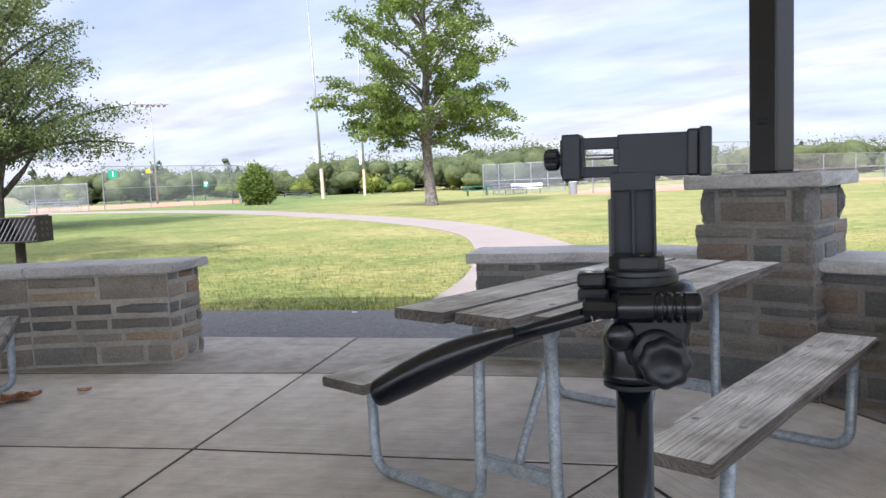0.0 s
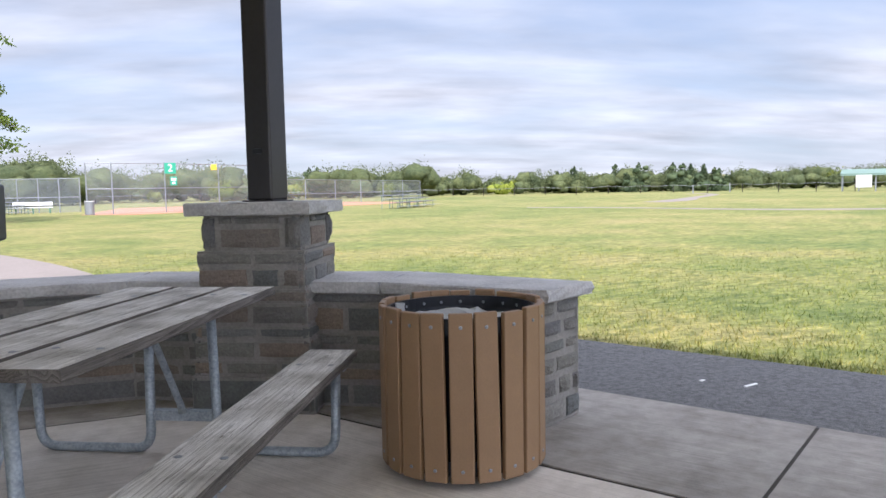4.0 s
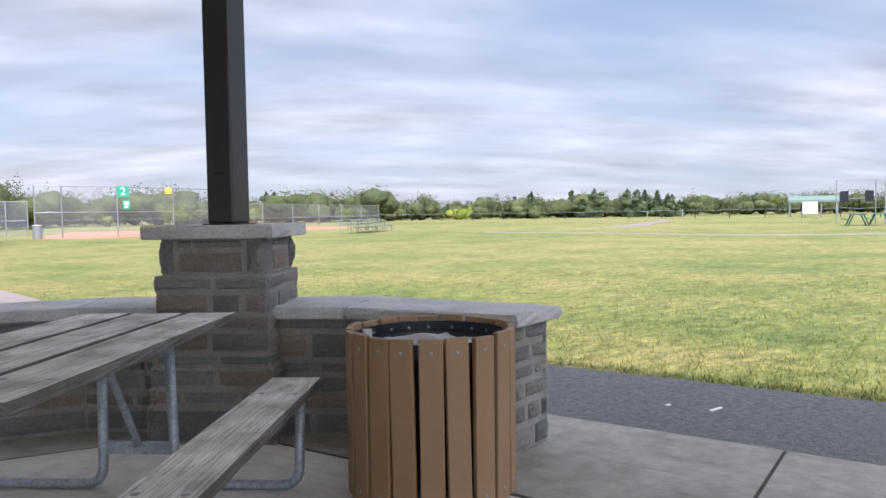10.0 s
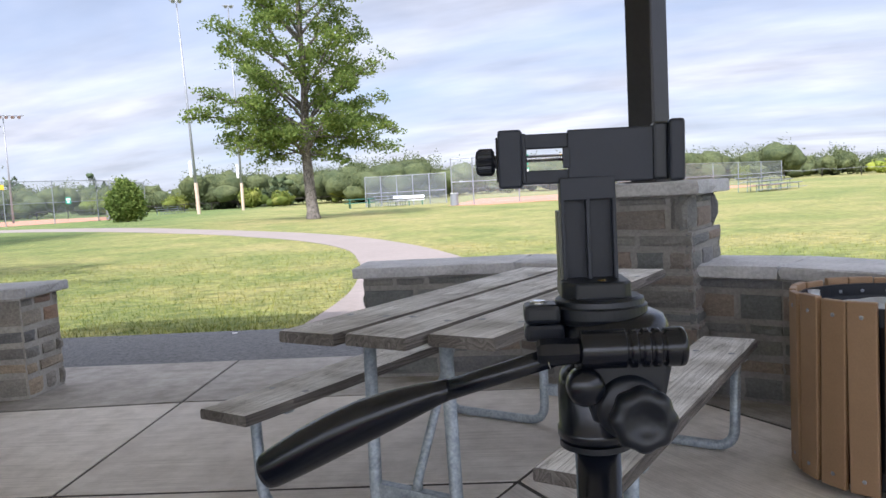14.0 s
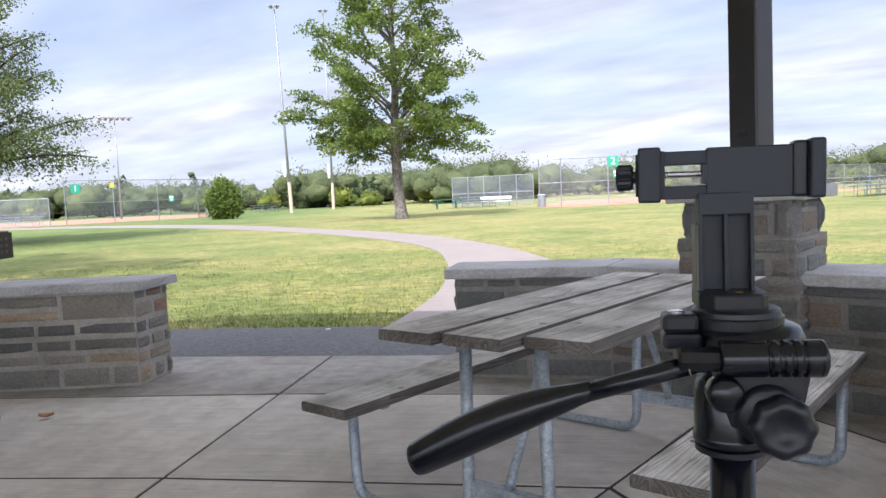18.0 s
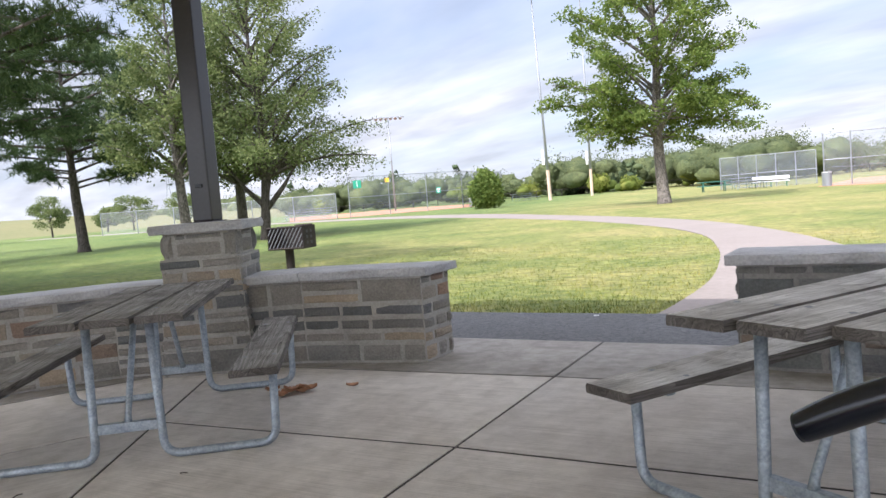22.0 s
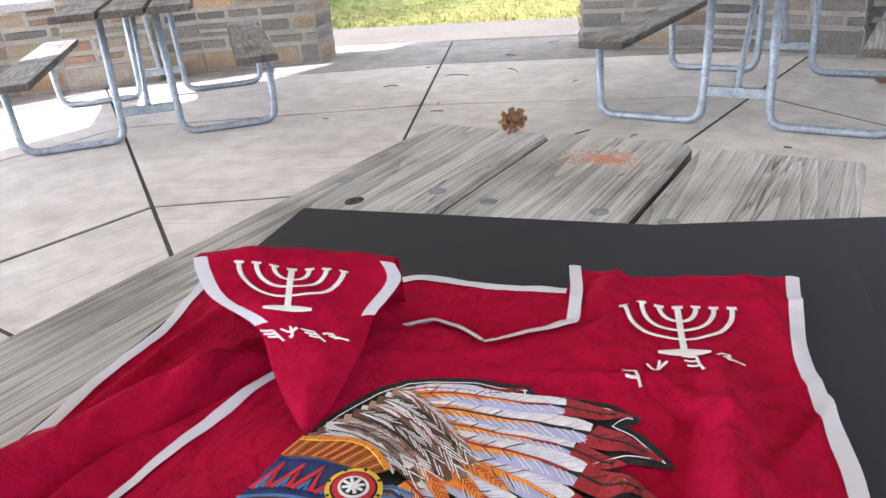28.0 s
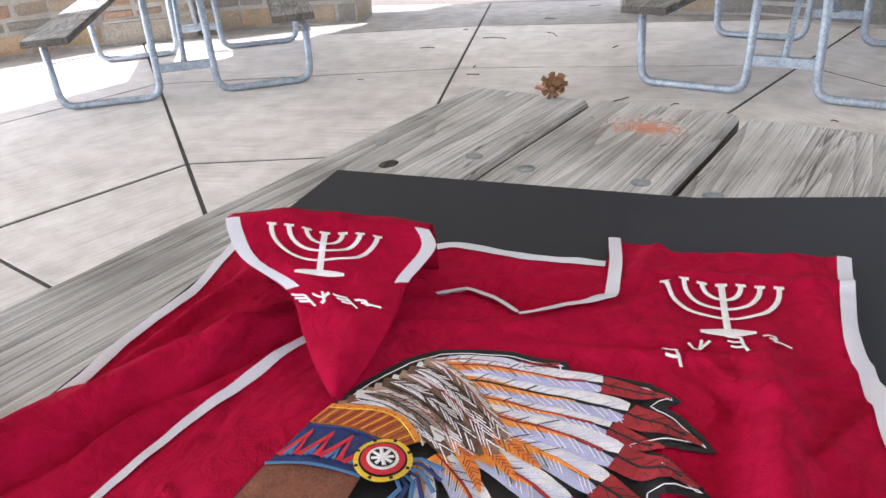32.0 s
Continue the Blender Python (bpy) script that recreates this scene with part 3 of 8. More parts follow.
# ---- builders ----
def part(name, bm, material, parent=None, label="", smooth=False):
    me = bpy.data.meshes.new(name)
    if smooth:
        for f in bm.faces:
            f.smooth = True
    bm.to_mesh(me)
    bm.free()
    me.materials.append(M[material] if isinstance(material, str) else material)
    ob = new(name, me)
    if parent is not None:
        ob.parent = parent
    if label:
        ob["label"] = label
    return ob


def empty(name, m, label, category, group="", kind=""):
    ob = new(name)
    ob.empty_display_size = 0.1
    ob.matrix_world = m
    return tagged(ob, label, category, group, kind)


def box(x0, x1, y0, y1, z0, z1, bevel=0.0, bm=None):
    bm = bm or bmesh.new()
    r = bmesh.ops.create_cube(bm, size=1.0, matrix=Matrix.Translation(((x0 + x1) / 2, (y0 + y1) / 2, (z0 + z1) / 2)) @ Matrix.Diagonal((x1 - x0, y1 - y0, z1 - z0, 1)))
    if bevel:
        es = list({e for v in r["verts"] for e in v.link_edges})
        bmesh.ops.bevel(bm, geom=es, offset=bevel, segments=2, affect="EDGES", profile=0.5)
    return bm


def prism(pts, z0, z1, bevel=0.0, bm=None):
    """An upright block over an outline in plan."""
    bm = bm or bmesh.new()
    lo = [bm.verts.new((x, y, z0)) for x, y in pts]
    hi = [bm.verts.new((x, y, z1)) for x, y in pts]
    n = len(pts)
    fs = [bm.faces.new(hi), bm.faces.new(lo[::-1])]
    for i in range(n):
        fs.append(bm.faces.new((lo[i], lo[(i + 1) % n], hi[(i + 1) % n], hi[i])))
    bmesh.ops.recalc_face_normals(bm, faces=fs)
    if bevel:
        bmesh.ops.bevel(bm, geom=list({e for f in fs for e in f.edges}), offset=bevel, segments=2, affect="EDGES", profile=0.5)
    return bm


def tube(path, radius, sides=10, bm=None, cap=True):
    """A round tube along points; radius may be one number or one for each point."""
    bm = bm or bmesh.new()
    pts = [Vector(p) for p in path]
    rad = radius if isinstance(radius, (list, tuple)) else [radius] * len(pts)
    rings, up = [], None
    for i, p in enumerate(pts):
        d = (pts[min(i + 1, len(pts) - 1)] - pts[max(i - 1, 0)]).normalized()
        if up is None:
            up = Vector((0, 0, 1)) if abs(d.z) < 0.9 else Vector((1, 0, 0))
        side = d.cross(up).normalized()
        up = side.cross(d).normalized()
        rings.append([bm.verts.new(p + (side * math.cos(a) + up * math.sin(a)) * rad[i]) for a in (2 * math.pi * k / sides for k in range(sides))])
    for a, b in zip(rings, rings[1:]):
        for k in range(sides):
            bm.faces.new((a[k], a[(k + 1) % sides], b[(k + 1) % sides], b[k]))
    if cap:
        bm.faces.new(rings[0][::-1])
        bm.faces.new(rings[-1])
    bmesh.ops.recalc_face_normals(bm, faces=bm.faces)
    return bm


def rounded(pts, r, n=6):
    """The points of a bent tube: corners rounded with radius r."""
    pts = [Vector(p) for p in pts]
    out = [pts[0]]
    for a, b, c in zip(pts, pts[1:], pts[2:]):
        u, v = (a - b).normalized(), (c - b).normalized()
        s, e = b + u * r, b + v * r
        for k in range(n + 1):
            t = k / n
            out.append(s * (1 - t) ** 2 + b * 2 * t * (1 - t) + e * t ** 2)
    return out + [pts[-1]]


def lathe(profile, sides=24, bm=None):
    bm = bm or bmesh.new()
    rings = [[bm.verts.new((r * math.cos(2 * math.pi * k / sides), r * math.sin(2 * math.pi * k / sides), z)) for k in range(sides)] for r, z in profile]
    for a, b in zip(rings, rings[1:]):
        for k in range(sides):
            bm.faces.new((a[k], a[(k + 1) % sides], b[(k + 1) % sides], b[k]))
    bm.faces.new(rings[0][::-1])
    bm.faces.new(rings[-1])
    bmesh.ops.recalc_face_normals(bm, faces=bm.faces)
    return bm

# ---- plan ----
CX, CY, HEX = -0.97, 0.10, 49.5     # middle of the six-sided pavilion and the direction of one of its corners
EYE = (0.8, 0.33)                   # where the walk is
LAWN = -0.06


def hexagon(apothem, turn=HEX):
    r = apothem / math.cos(math.pi / 6)
    return [(CX + r * math.cos(radians(turn + 60 * k)), CY + r * math.sin(radians(turn + 60 * k))) for k in range(6)]


def far(az, d):
    return EYE[0] + d * math.cos(radians(az)), EYE[1] + d * math.sin(radians(az))


def ribbon(left, right, z0, z1):
    return prism(left + right[::-1], z0, z1)


def smooth_line(pts, n=6):
    """A smooth curve through points in plan."""
    out = []
    p = [pts[0]] + list(pts) + [pts[-1]]
    for i in range(1, len(p) - 2):
        for k in range(n):
            t = k / n
            out.append(tuple(0.5 * (2 * p[i][c] + (p[i + 1][c] - p[i - 1][c]) * t + (2 * p[i - 1][c] - 5 * p[i][c] + 4 * p[i + 1][c] - p[i + 2][c]) * t * t
                                    + (3 * p[i][c] - p[i - 1][c] - 3 * p[i + 1][c] + p[i + 2][c]) * t ** 3) for c in (0, 1)))
    return out + [pts[-1]]


ground = tagged(part("ground", prism([(-2500, -2500), (2500, -2500), (2500, 2500), (-2500, 2500)], -0.6, LAWN), "grass"), "sunlit mown lawn with dry yellow patches", "lawn", kind="structure")
h0, h1 = hexagon(5.885), hexagon(7.22)
side_a, side_b = 1, 2                                         # the north-west side
lerp2 = lambda p, q, k: (p[0] + (q[0] - p[0]) * k, p[1] + (q[1] - p[1]) * k)
edge = [lerp2(h1[side_a], h1[side_b], k / 24) for k in range(25)]
edge = [(x + 0.05 * noise.noise((x * 2.1, y * 2.1, 5)) + 0.03 * noise.noise((x * 7, y * 7, 2)), y + 0.05 * noise.noise((x * 2.1, y * 2.1, 9))) for x, y in edge]
tagged(part("pavement", prism([h0[side_a]] + edge + [h0[side_b]], -0.2, -0.040), "dust"), "pale dusty strip of pavement beside the lawn", "pavement", kind="structure")
asphalt = tagged(part("pavement", prism(hexagon(7.35), -0.3, -0.045), "asphalt"), "dark asphalt walk round the pavilion slab", "pavement", kind="structure")
floor = tagged(part("floor", prism(hexagon(5.86), -0.25, -0.005), "joint"), "broom-finished concrete floor slab with sawn joints", "floor", kind="structure")

# the walk that leads from the pavilion across the lawn
west = smooth_line([(0.15, 6.9), (0.45, 8.0), (0.75, 9.5), (0.9, 11.2), (0.95, 13.6), (0.7, 17.0), (-0.3, 20.6), (-2.1, 24.6), (-5.6, 30.8), (-14.5, 43.0), (-27, 54), (-48, 64), (-80, 70)])
east = smooth_line([(1.25, 6.7), (1.7, 8.0), (2.4, 9.5), (2.75, 11.5), (2.75, 13.6), (2.15, 17.4), (0.9, 21.9), (-1.0, 26.2), (-4.6, 32.6), (-13.0, 45.6), (-26, 57.5), (-47, 67.5), (-80, 74)])
tagged(part("path", ribbon(west, east, -0.2, LAWN + 0.012), "path"), "pale concrete walk curving over the lawn", "path", kind="structure")
band = smooth_line([far(50, 46), far(42, 42), far(33, 37.5), far(22, 38.5), far(10, 45)])
band2 = smooth_line([far(50, 47), far(42, 43.2), far(33, 39), far(22, 40), far(10, 47)])
tagged(part("path", ribbon(band, band2, -0.2, LAWN + 0.012), "path"), "far concrete walk crossing the field", "path", kind="structure")
spur = smooth_line([far(41.5, 57), far(40, 62), far(38.5, 72), far(37.0, 92), far(38.5, 104)])
spur2 = smooth_line([far(39.5, 56), far(37.8, 62), far(37.4, 72), far(36.2, 92), far(37.6, 104)])
tagged(part("path", ribbon(spur, spur2, -0.2, LAWN + 0.012), "path"), "far concrete walk crossing the field", "path", kind="structure")
tagged(part("infield", prism([far(121, 74), far(106.5, 78), far(105, 96), far(111, 112), far(121, 110)], -0.2, LAWN + 0.015), "dirt"), "reddish dirt infield behind a chain-link fence", "infield", kind="structure")
tagged(part("infield", prism([far(82.5, 53), far(79, 50.5), far(70, 56), far(58, 72), far(64, 84), far(80, 76)], -0.2, LAWN + 0.015), "dirt"), "reddish dirt infield behind a chain-link fence", "infield", kind="structure")
tagged(part("road", prism([far(176, 47), far(164, 57), far(152, 66), far(152, 70), far(160, 74), far(168, 88), far(185, 95), far(185, 50)], -0.2, LAWN + 0.015), "path"), "pale parking road beyond the trees", "road", kind="structure")


def ridge(a0, a1, d, h, label):
    pts = [(a0 + (a1 - a0) * k / 24) for k in range(25)]
    bm = bmesh.new()
    rows = []
    for dd, z in ((d, LAWN - 0.2), (d + 25, h * 0.75), (d + 45, h), (d + 120, LAWN - 0.2)):
        rows.append([bm.verts.new((*far(a, dd), z * (0.8 + 0.3 * noise.noise((a * 0.2, dd * 0.01, 3))) * min(1, 0.1 + min(a - a0, a1 - a) / 6))) for a in pts])
    for p, q in zip(rows, rows[1:]):
        for k in range(24):
            bm.faces.new((p[k], p[k + 1], q[k + 1], q[k]))
    return tagged(part("embankment", bm, "dry_grass", smooth=True), label, "embankment", kind="structure")


ridge(118, 178, 150, 4.6, "long pale grassy embankment on the skyline")
ridge(24, 42, 230, 5.0, "far pale grassy rise behind the trees")

# roof: an unseen six-sided hipped shell over the slab, sized to its shadow
EAVE = 3.25


def hip_roof():
    bm = bmesh.new()
    rings = [[bm.verts.new((x, y, z)) for x, y in hexagon(ap)] for ap, z in ((0.02, EAVE + 1.65), (5.51, EAVE), (5.51, EAVE + 0.14), (0.02, EAVE + 1.85))]
    for a, b in zip(rings, rings[1:] + rings[:1]):
        for k in range(6):
            bm.faces.new((a[k], a[(k + 1) % 6], b[(k + 1) % 6], b[k]))
    bmesh.ops.recalc_face_normals(bm, faces=bm.faces)
    return bm


tagged(part("ceiling", hip_roof(), "roof_pale"), "plain six-sided pavilion roof, unseen", "roof", kind="structure")


# ---- stone walls ----
rng = random.Random(7)


def stone_mesh(w, h, depth, pillow=0.004):
    """One rough-faced stone: w wide, h high, its front at y = -depth; the face is uneven, the arrises worn."""
    j = lambda a: rng.uniform(-a, a)
    b = min(0.014, h * 0.16)
    xs = (-w / 2 + b, -w / 6, w / 6, w / 2 - b)
    zs = (b, h / 3, 2 * h / 3, h - b)
    vs, fs = [], []
    for iz in range(4):
        for ix in range(4):
            edge, corner = ix in (0, 3) or iz in (0, 3), ix in (0, 3) and iz in (0, 3)
            vs.append((xs[ix] + j(0.003) + (math.copysign(-0.004, xs[ix]) if corner else 0), -depth + (0.0055 if edge else -pillow) + (0.003 if corner else 0) + j(0.003), zs[iz] + j(0.003)))
    back = len(vs)
    for x, z in ((-w / 2, 0), (w / 2, 0), (w / 2, h), (-w / 2, h)):
        vs.append((x + j(0.002), 0.02, z))
    for iz in range(3):
        for ix in range(3):
            a = iz * 4 + ix
            fs.append((a, a + 1, a + 5, a + 4))
    for line, (p, q) in (((0, 1, 2, 3), (back, back + 1)), ((3, 7, 11, 15), (back + 1, back + 2)), ((15, 14, 13, 12), (back + 2, back + 3)), ((12, 8, 4, 0), (back + 3, back))):
        fs.append((p, q, line[3], line[2], line[1], line[0]))
    me = bpy.data.meshes.new("stone")
    me.from_pydata(vs, [], fs)
    return me


def lay_stone(parent, ax, ay, ang, x, w, z, h, tone, proud, gap=0.013, pillow=0.004):
    """One stone on the face that starts at a and runs in direction ang."""
    me = stone_mesh(w - gap, h - gap, proud + rng.uniform(-0.003, 0.007), pillow)
    me.materials.append(M["stone_" + tone])
    ob = new("stone", me)
    ob.parent = parent
    off = proud - 0.010
    ob.matrix_local = pose(ax + math.cos(ang) * (x + w / 2) - math.sin(ang) * off, ay + math.sin(ang) * (x + w / 2) + math.cos(ang) * off, z + gap / 2, 0, 0, math.degrees(ang))


def stone_face(parent, ax, ay, bx, by, z0, z1, courses, proud=0.02, pillow=0.004, over=0.009):
    """Courses of stones on the upright face from a to b (outside on the right of a to b, looking from above).
    courses: height, shortest and longest stone, tones to choose from; the heights are fitted to the wall."""
    length = math.hypot(bx - ax, by - ay)
    ang = math.atan2(by - ay, bx - ax)
    fit_h = (z1 - z0) / sum(c[0] for c in courses)
    z = z0
    for h, short, long, tones in courses:
        h *= fit_h
        x, end = -over, length + over
        while x < end - 0.01:
            w = rng.uniform(short, long)
            if end - x - w < short * 0.6:
                w = end - x
            tone = rng.choice(tones)
            if h > 0.13 and w > 0.2 and rng.random() < 0.15:      # two thin stones in place of a tall one
                k = rng.uniform(0.38, 0.62)
                lay_stone(parent, ax, ay, ang, x, w, z, h * k, tone, proud, pillow=pillow)
                lay_stone(parent, ax, ay, ang, x, w, z + h * k, h * (1 - k), rng.choice(tones), proud, pillow=pillow)
            else:
                lay_stone(parent, ax, ay, ang, x, w, z, h, tone, proud, pillow=pillow)
            x += w
        z += h


def slab_mesh(outline, z0, z1, rough=0.006, step=0.07):
    """A coping slab: sawn top, rock-faced edges."""
    pts = []
    n = len(outline)
    for k in range(n):
        (x0, y0), (x1, y1) = outline[k], outline[(k + 1) % n]
        m = max(1, int(math.hypot(x1 - x0, y1 - y0) / step))
        pts += [(x0 + (x1 - x0) * i / m, y0 + (y1 - y0) * i / m) for i in range(m)]
    cx, cy = sum(p[0] for p in pts) / len(pts), sum(p[1] for p in pts) / len(pts)
    bm = bmesh.new()
    rings = []
    for z, inset in ((z0, 0.006), (z0 + 0.006, 0.0), ((z0 + z1) / 2, -0.004), (z1 - 0.008, 0.0), (z1, 0.007)):
        ring = []
        for x, y in pts:
            d = math.hypot(x - cx, y - cy)
            k = 1 - (inset + rng.uniform(-rough, rough)) / d
            ring.append(bm.verts.new((cx + (x - cx) * k, cy + (y - cy) * k, z + (rng.uniform(-0.0015, 0.0015) if z < z1 else 0))))
        rings.append(ring)
    for a, b in zip(rings, rings[1:]):
        for k in range(len(pts)):
            bm.faces.new((a[k], a[(k + 1) % len(pts)], b[(k + 1) % len(pts)], b[k]))
    bm.faces.new(rings[0][::-1])
    bm.faces.new(rings[-1])
    bmesh.ops.recalc_face_normals(bm, faces=bm.faces)
    return bm


WALL_H, PIL_H, PIL_Y = 0.705, 1.15, 0.25


INNER = [(-1.71, -0.36), (-0.72, 0.0), (0.72, 0.0), (1.69, -0.33)]
OUTER = [(-1.95, 0.03), (-0.86, 0.52), (0.82, 0.52), (1.93, 0.05)]
INNER_EAST = [(-1.72, -0.36), (-0.80, 0.09), (0.70, 0.02), (1.59, -0.32)]
OUTER_EAST = [(-1.95, 0.06), (-0.93, 0.60), (0.80, 0.55), (1.83, 0.03)]
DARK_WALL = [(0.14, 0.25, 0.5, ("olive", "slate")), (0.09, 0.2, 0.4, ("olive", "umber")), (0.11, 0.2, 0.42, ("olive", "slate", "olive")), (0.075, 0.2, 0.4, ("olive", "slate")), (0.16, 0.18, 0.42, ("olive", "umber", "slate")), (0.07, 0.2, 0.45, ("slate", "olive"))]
GREY_WALL = [(0.15, 0.3, 0.55, ("mid",)), (0.085, 0.26, 0.46, ("mid", "mid", "tan")), (0.10, 0.24, 0.34, ("slate",)), (0.10, 0.24, 0.34, ("slate",)), (0.19, 0.28, 0.5, ("tan", "mid", "mid"))]
RUST_WALL = [(0.15, 0.28, 0.5, ("mid", "tan")), (0.14, 0.24, 0.4, ("rust", "tan", "mid")), (0.09, 0.26, 0.46, ("mid", "slate")), (0.15, 0.24, 0.46, ("rust", "tan")), (0.10, 0.22, 0.4, ("mid", "slate", "tan"))]
BUFF_WALL = [(0.16, 0.24, 0.5, ("tan", "mid", "ochre")), (0.09, 0.2, 0.4, ("tan", "mid")), (0.12, 0.18, 0.36, ("rust", "mid", "tan")), (0.085, 0.2, 0.42, ("mid", "slate", "tan")), (0.12, 0.2, 0.38, ("ochre", "tan", "rust"))]
END_DARK = [(0.12, 0.12, 0.26, ("olive", "mid")), (0.11, 0.12, 0.26, ("olive", "mid")), (0.10, 0.12, 0.24, ("mid", "olive")), (0.075, 0.12, 0.3, ("mid", "olive")), (0.095, 0.14, 0.24, ("olive", "slate")), (0.09, 0.14, 0.24, ("olive", "slate"))]
END_TAN = [(0.13, 0.12, 0.24, ("tan", "mid")), (0.09, 0.12, 0.26, ("mid", "tan")), (0.10, 0.12, 0.26, ("mid", "olive")), (0.10, 0.12, 0.28, ("mid", "slate")), (0.12, 0.14, 0.3, ("tan", "rust")), (0.07, 0.1, 0.2, ("rust", "mid"))]


def wall_group(px, py, ang, courses, ends, pillar_tones, tint, mortar="mortar", inner=INNER, outer=OUTER):
    """A pillar with its two angled wing walls; local x runs along the wall, y points outwards."""
    m = pose(px, py, 0, 0, 0, ang - 90)
    wall = empty("stone_wall", m, f"low angled wall of {tint} stones under grey coping slabs", "wall")
    top = WALL_H - 0.062

    def inset(p, q, k):
        d = math.hypot(q[0] - p[0], q[1] - p[1])
        return p[0] + (q[0] - p[0]) * k / d, p[1] + (q[1] - p[1]) * k / d
    iw = [inset(a, b, 0.040) for a, b in zip(inner, outer)]
    ow = [inset(b, a, 0.040) for a, b in zip(inner, outer)]
    iw[0], ow[0] = inset(iw[0], iw[1], 0.060), inset(ow[0], ow[1], 0.060)
    iw[3], ow[3] = inset(iw[3], iw[2], 0.060), inset(ow[3], ow[2], 0.060)
    part("core", prism(iw + ow[::-1], 0, top), mortar, wall)
    for i in range(3):
        q = [inner[i], inner[i + 1], outer[i + 1], outer[i]]
        if i < 2:
            q[1], q[2] = inset(q[1], q[0], 0.010), inset(q[2], q[3], 0.010)
        part("coping", slab_mesh(q, top, WALL_H), "cap", wall)
    for i in range(3):
        a, b = iw[i], iw[i + 1]
        stone_face(wall, a[0], a[1], b[0], b[1], 0.0, top, courses[i])
        a, b = ow[i + 1], ow[i]
        stone_face(wall, a[0], a[1], b[0], b[1], 0.0, top, [(0.16, 0.3, 0.5, ("mid",)), (0.13, 0.3, 0.5, ("mid", "tan")), (0.15, 0.3, 0.5, ("mid", "slate"))])
    stone_face(wall, iw[3][0], iw[3][1], ow[3][0], ow[3][1], 0.0, top, ends, proud=0.03, pillow=0.010)
    stone_face(wall, ow[0][0], ow[0][1], iw[0][0], iw[0][1], 0.0, top, ends, proud=0.03, pillow=0.010)

    pil = empty("pillar", m @ pose(0.0, PIL_Y, 0), f"square pillar of {tint} stones with a slab cap", "pillar")
    pt = PIL_H - 0.07
    steps = ((0.20, 0.372, 0.45, 0.75), (0.09, 0.358, 0.18, 0.36), (0.115, 0.352, 0.2, 0.42), (0.07, 0.345, 0.2, 0.5), (0.125, 0.337, 0.2, 0.42), (0.075, 0.330, 0.2, 0.5), (0.125, 0.323, 0.14, 0.3), (0.085, 0.328, 0.26, 0.4))
    z = 0.0
    core = bmesh.new()
    for k, (h, w, short, long) in enumerate(steps):
        c = w - 0.026
        box(-c, c, -c, c, z, z + h, 0, core)
        for ax, ay, bx, by in ((-c, -c, c, -c), (c, -c, c, c), (c, c, -c, c), (-c, c, -c, -c)):
            stone_face(pil, ax, ay, bx, by, z, z + h, [(h, short, long, pillar_tones if k else pillar_tones[:1])], proud=0.022, pillow=0.006, over=0.012)
        z += h
    c, h = 0.272, pt - z                                         # head of the pillar: tall rounded quoins, broad middle stones
    box(-c, c, -c, c, z, pt, 0, core)
    for i, (ax, ay, bx, by) in enumerate(((-c, -c, c, -c), (c, -c, c, c), (c, c, -c, c), (-c, c, -c, -c))):
        a = math.atan2(by - ay, bx - ax)
        wl, wr = (0.10, 0.12) if i % 2 == 0 else (0.19, 0.09)
        full = 2 * c + 0.04
        lay_stone(pil, ax, ay, a, -0.02, wl, z, h, pillar_tones[1], 0.028, pillow=0.014)
        lay_stone(pil, ax, ay, a, full - 0.02 - wr, wr, z, h, pillar_tones[1], 0.028, pillow=0.014)
        lay_stone(pil, ax, ay, a, wl - 0.02, full - wl - wr, z, h * 0.70, pillar_tones[2], 0.020, pillow=0.008)
        lay_stone(pil, ax, ay, a, wl - 0.02, 0.09, z + h * 0.70, h * 0.30, pillar_tones[0], 0.016)
        lay_stone(pil, ax, ay, a, wl + 0.07, full - wl - wr - 0.09, z + h * 0.70, h * 0.30, pillar_tones[1], 0.016)
    part("core", core, mortar, pil)
    part("cap", slab_mesh([(-0.348, -0.348), (0.348, -0.348), (0.348, 0.348), (-0.348, 0.348)], pt, PIL_H, 0.007), "cap", pil)
    post = empty("roof_post", m @ pose(0.0, PIL_Y, PIL_H, 0, 0, -14.3), "dark brown square steel roof post", "post")
    part("shaft", box(-0.084, 0.084, -0.084, 0.084, 0.006, EAVE + 0.25 - PIL_H, 0.012), "post", post)
    part("base_plate", box(-0.105, 0.105, -0.105, 0.105, 0, 0.008, 0.003), "post", post)
    part("outlet", box(-0.03, 0.03, -0.094, -0.076, 0.27, 0.30, 0.004), "black", post, "small black outlet cover")


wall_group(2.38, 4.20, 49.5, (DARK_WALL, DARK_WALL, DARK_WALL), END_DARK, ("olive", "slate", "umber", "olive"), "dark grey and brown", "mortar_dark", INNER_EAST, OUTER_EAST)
wall_group(-2.88, 4.95, 109.5, (RUST_WALL, GREY_WALL, GREY_WALL), END_TAN, ("mid", "mid", "mid", "slate", "tan"), "grey and tan")
wall_group(-6.25, 0.76, 169.5, (BUFF_WALL, BUFF_WALL, BUFF_WALL), BUFF_WALL, ("tan", "tan", "ochre", "mid", "rust"), "buff and grey")

# ---- picnic tables ----


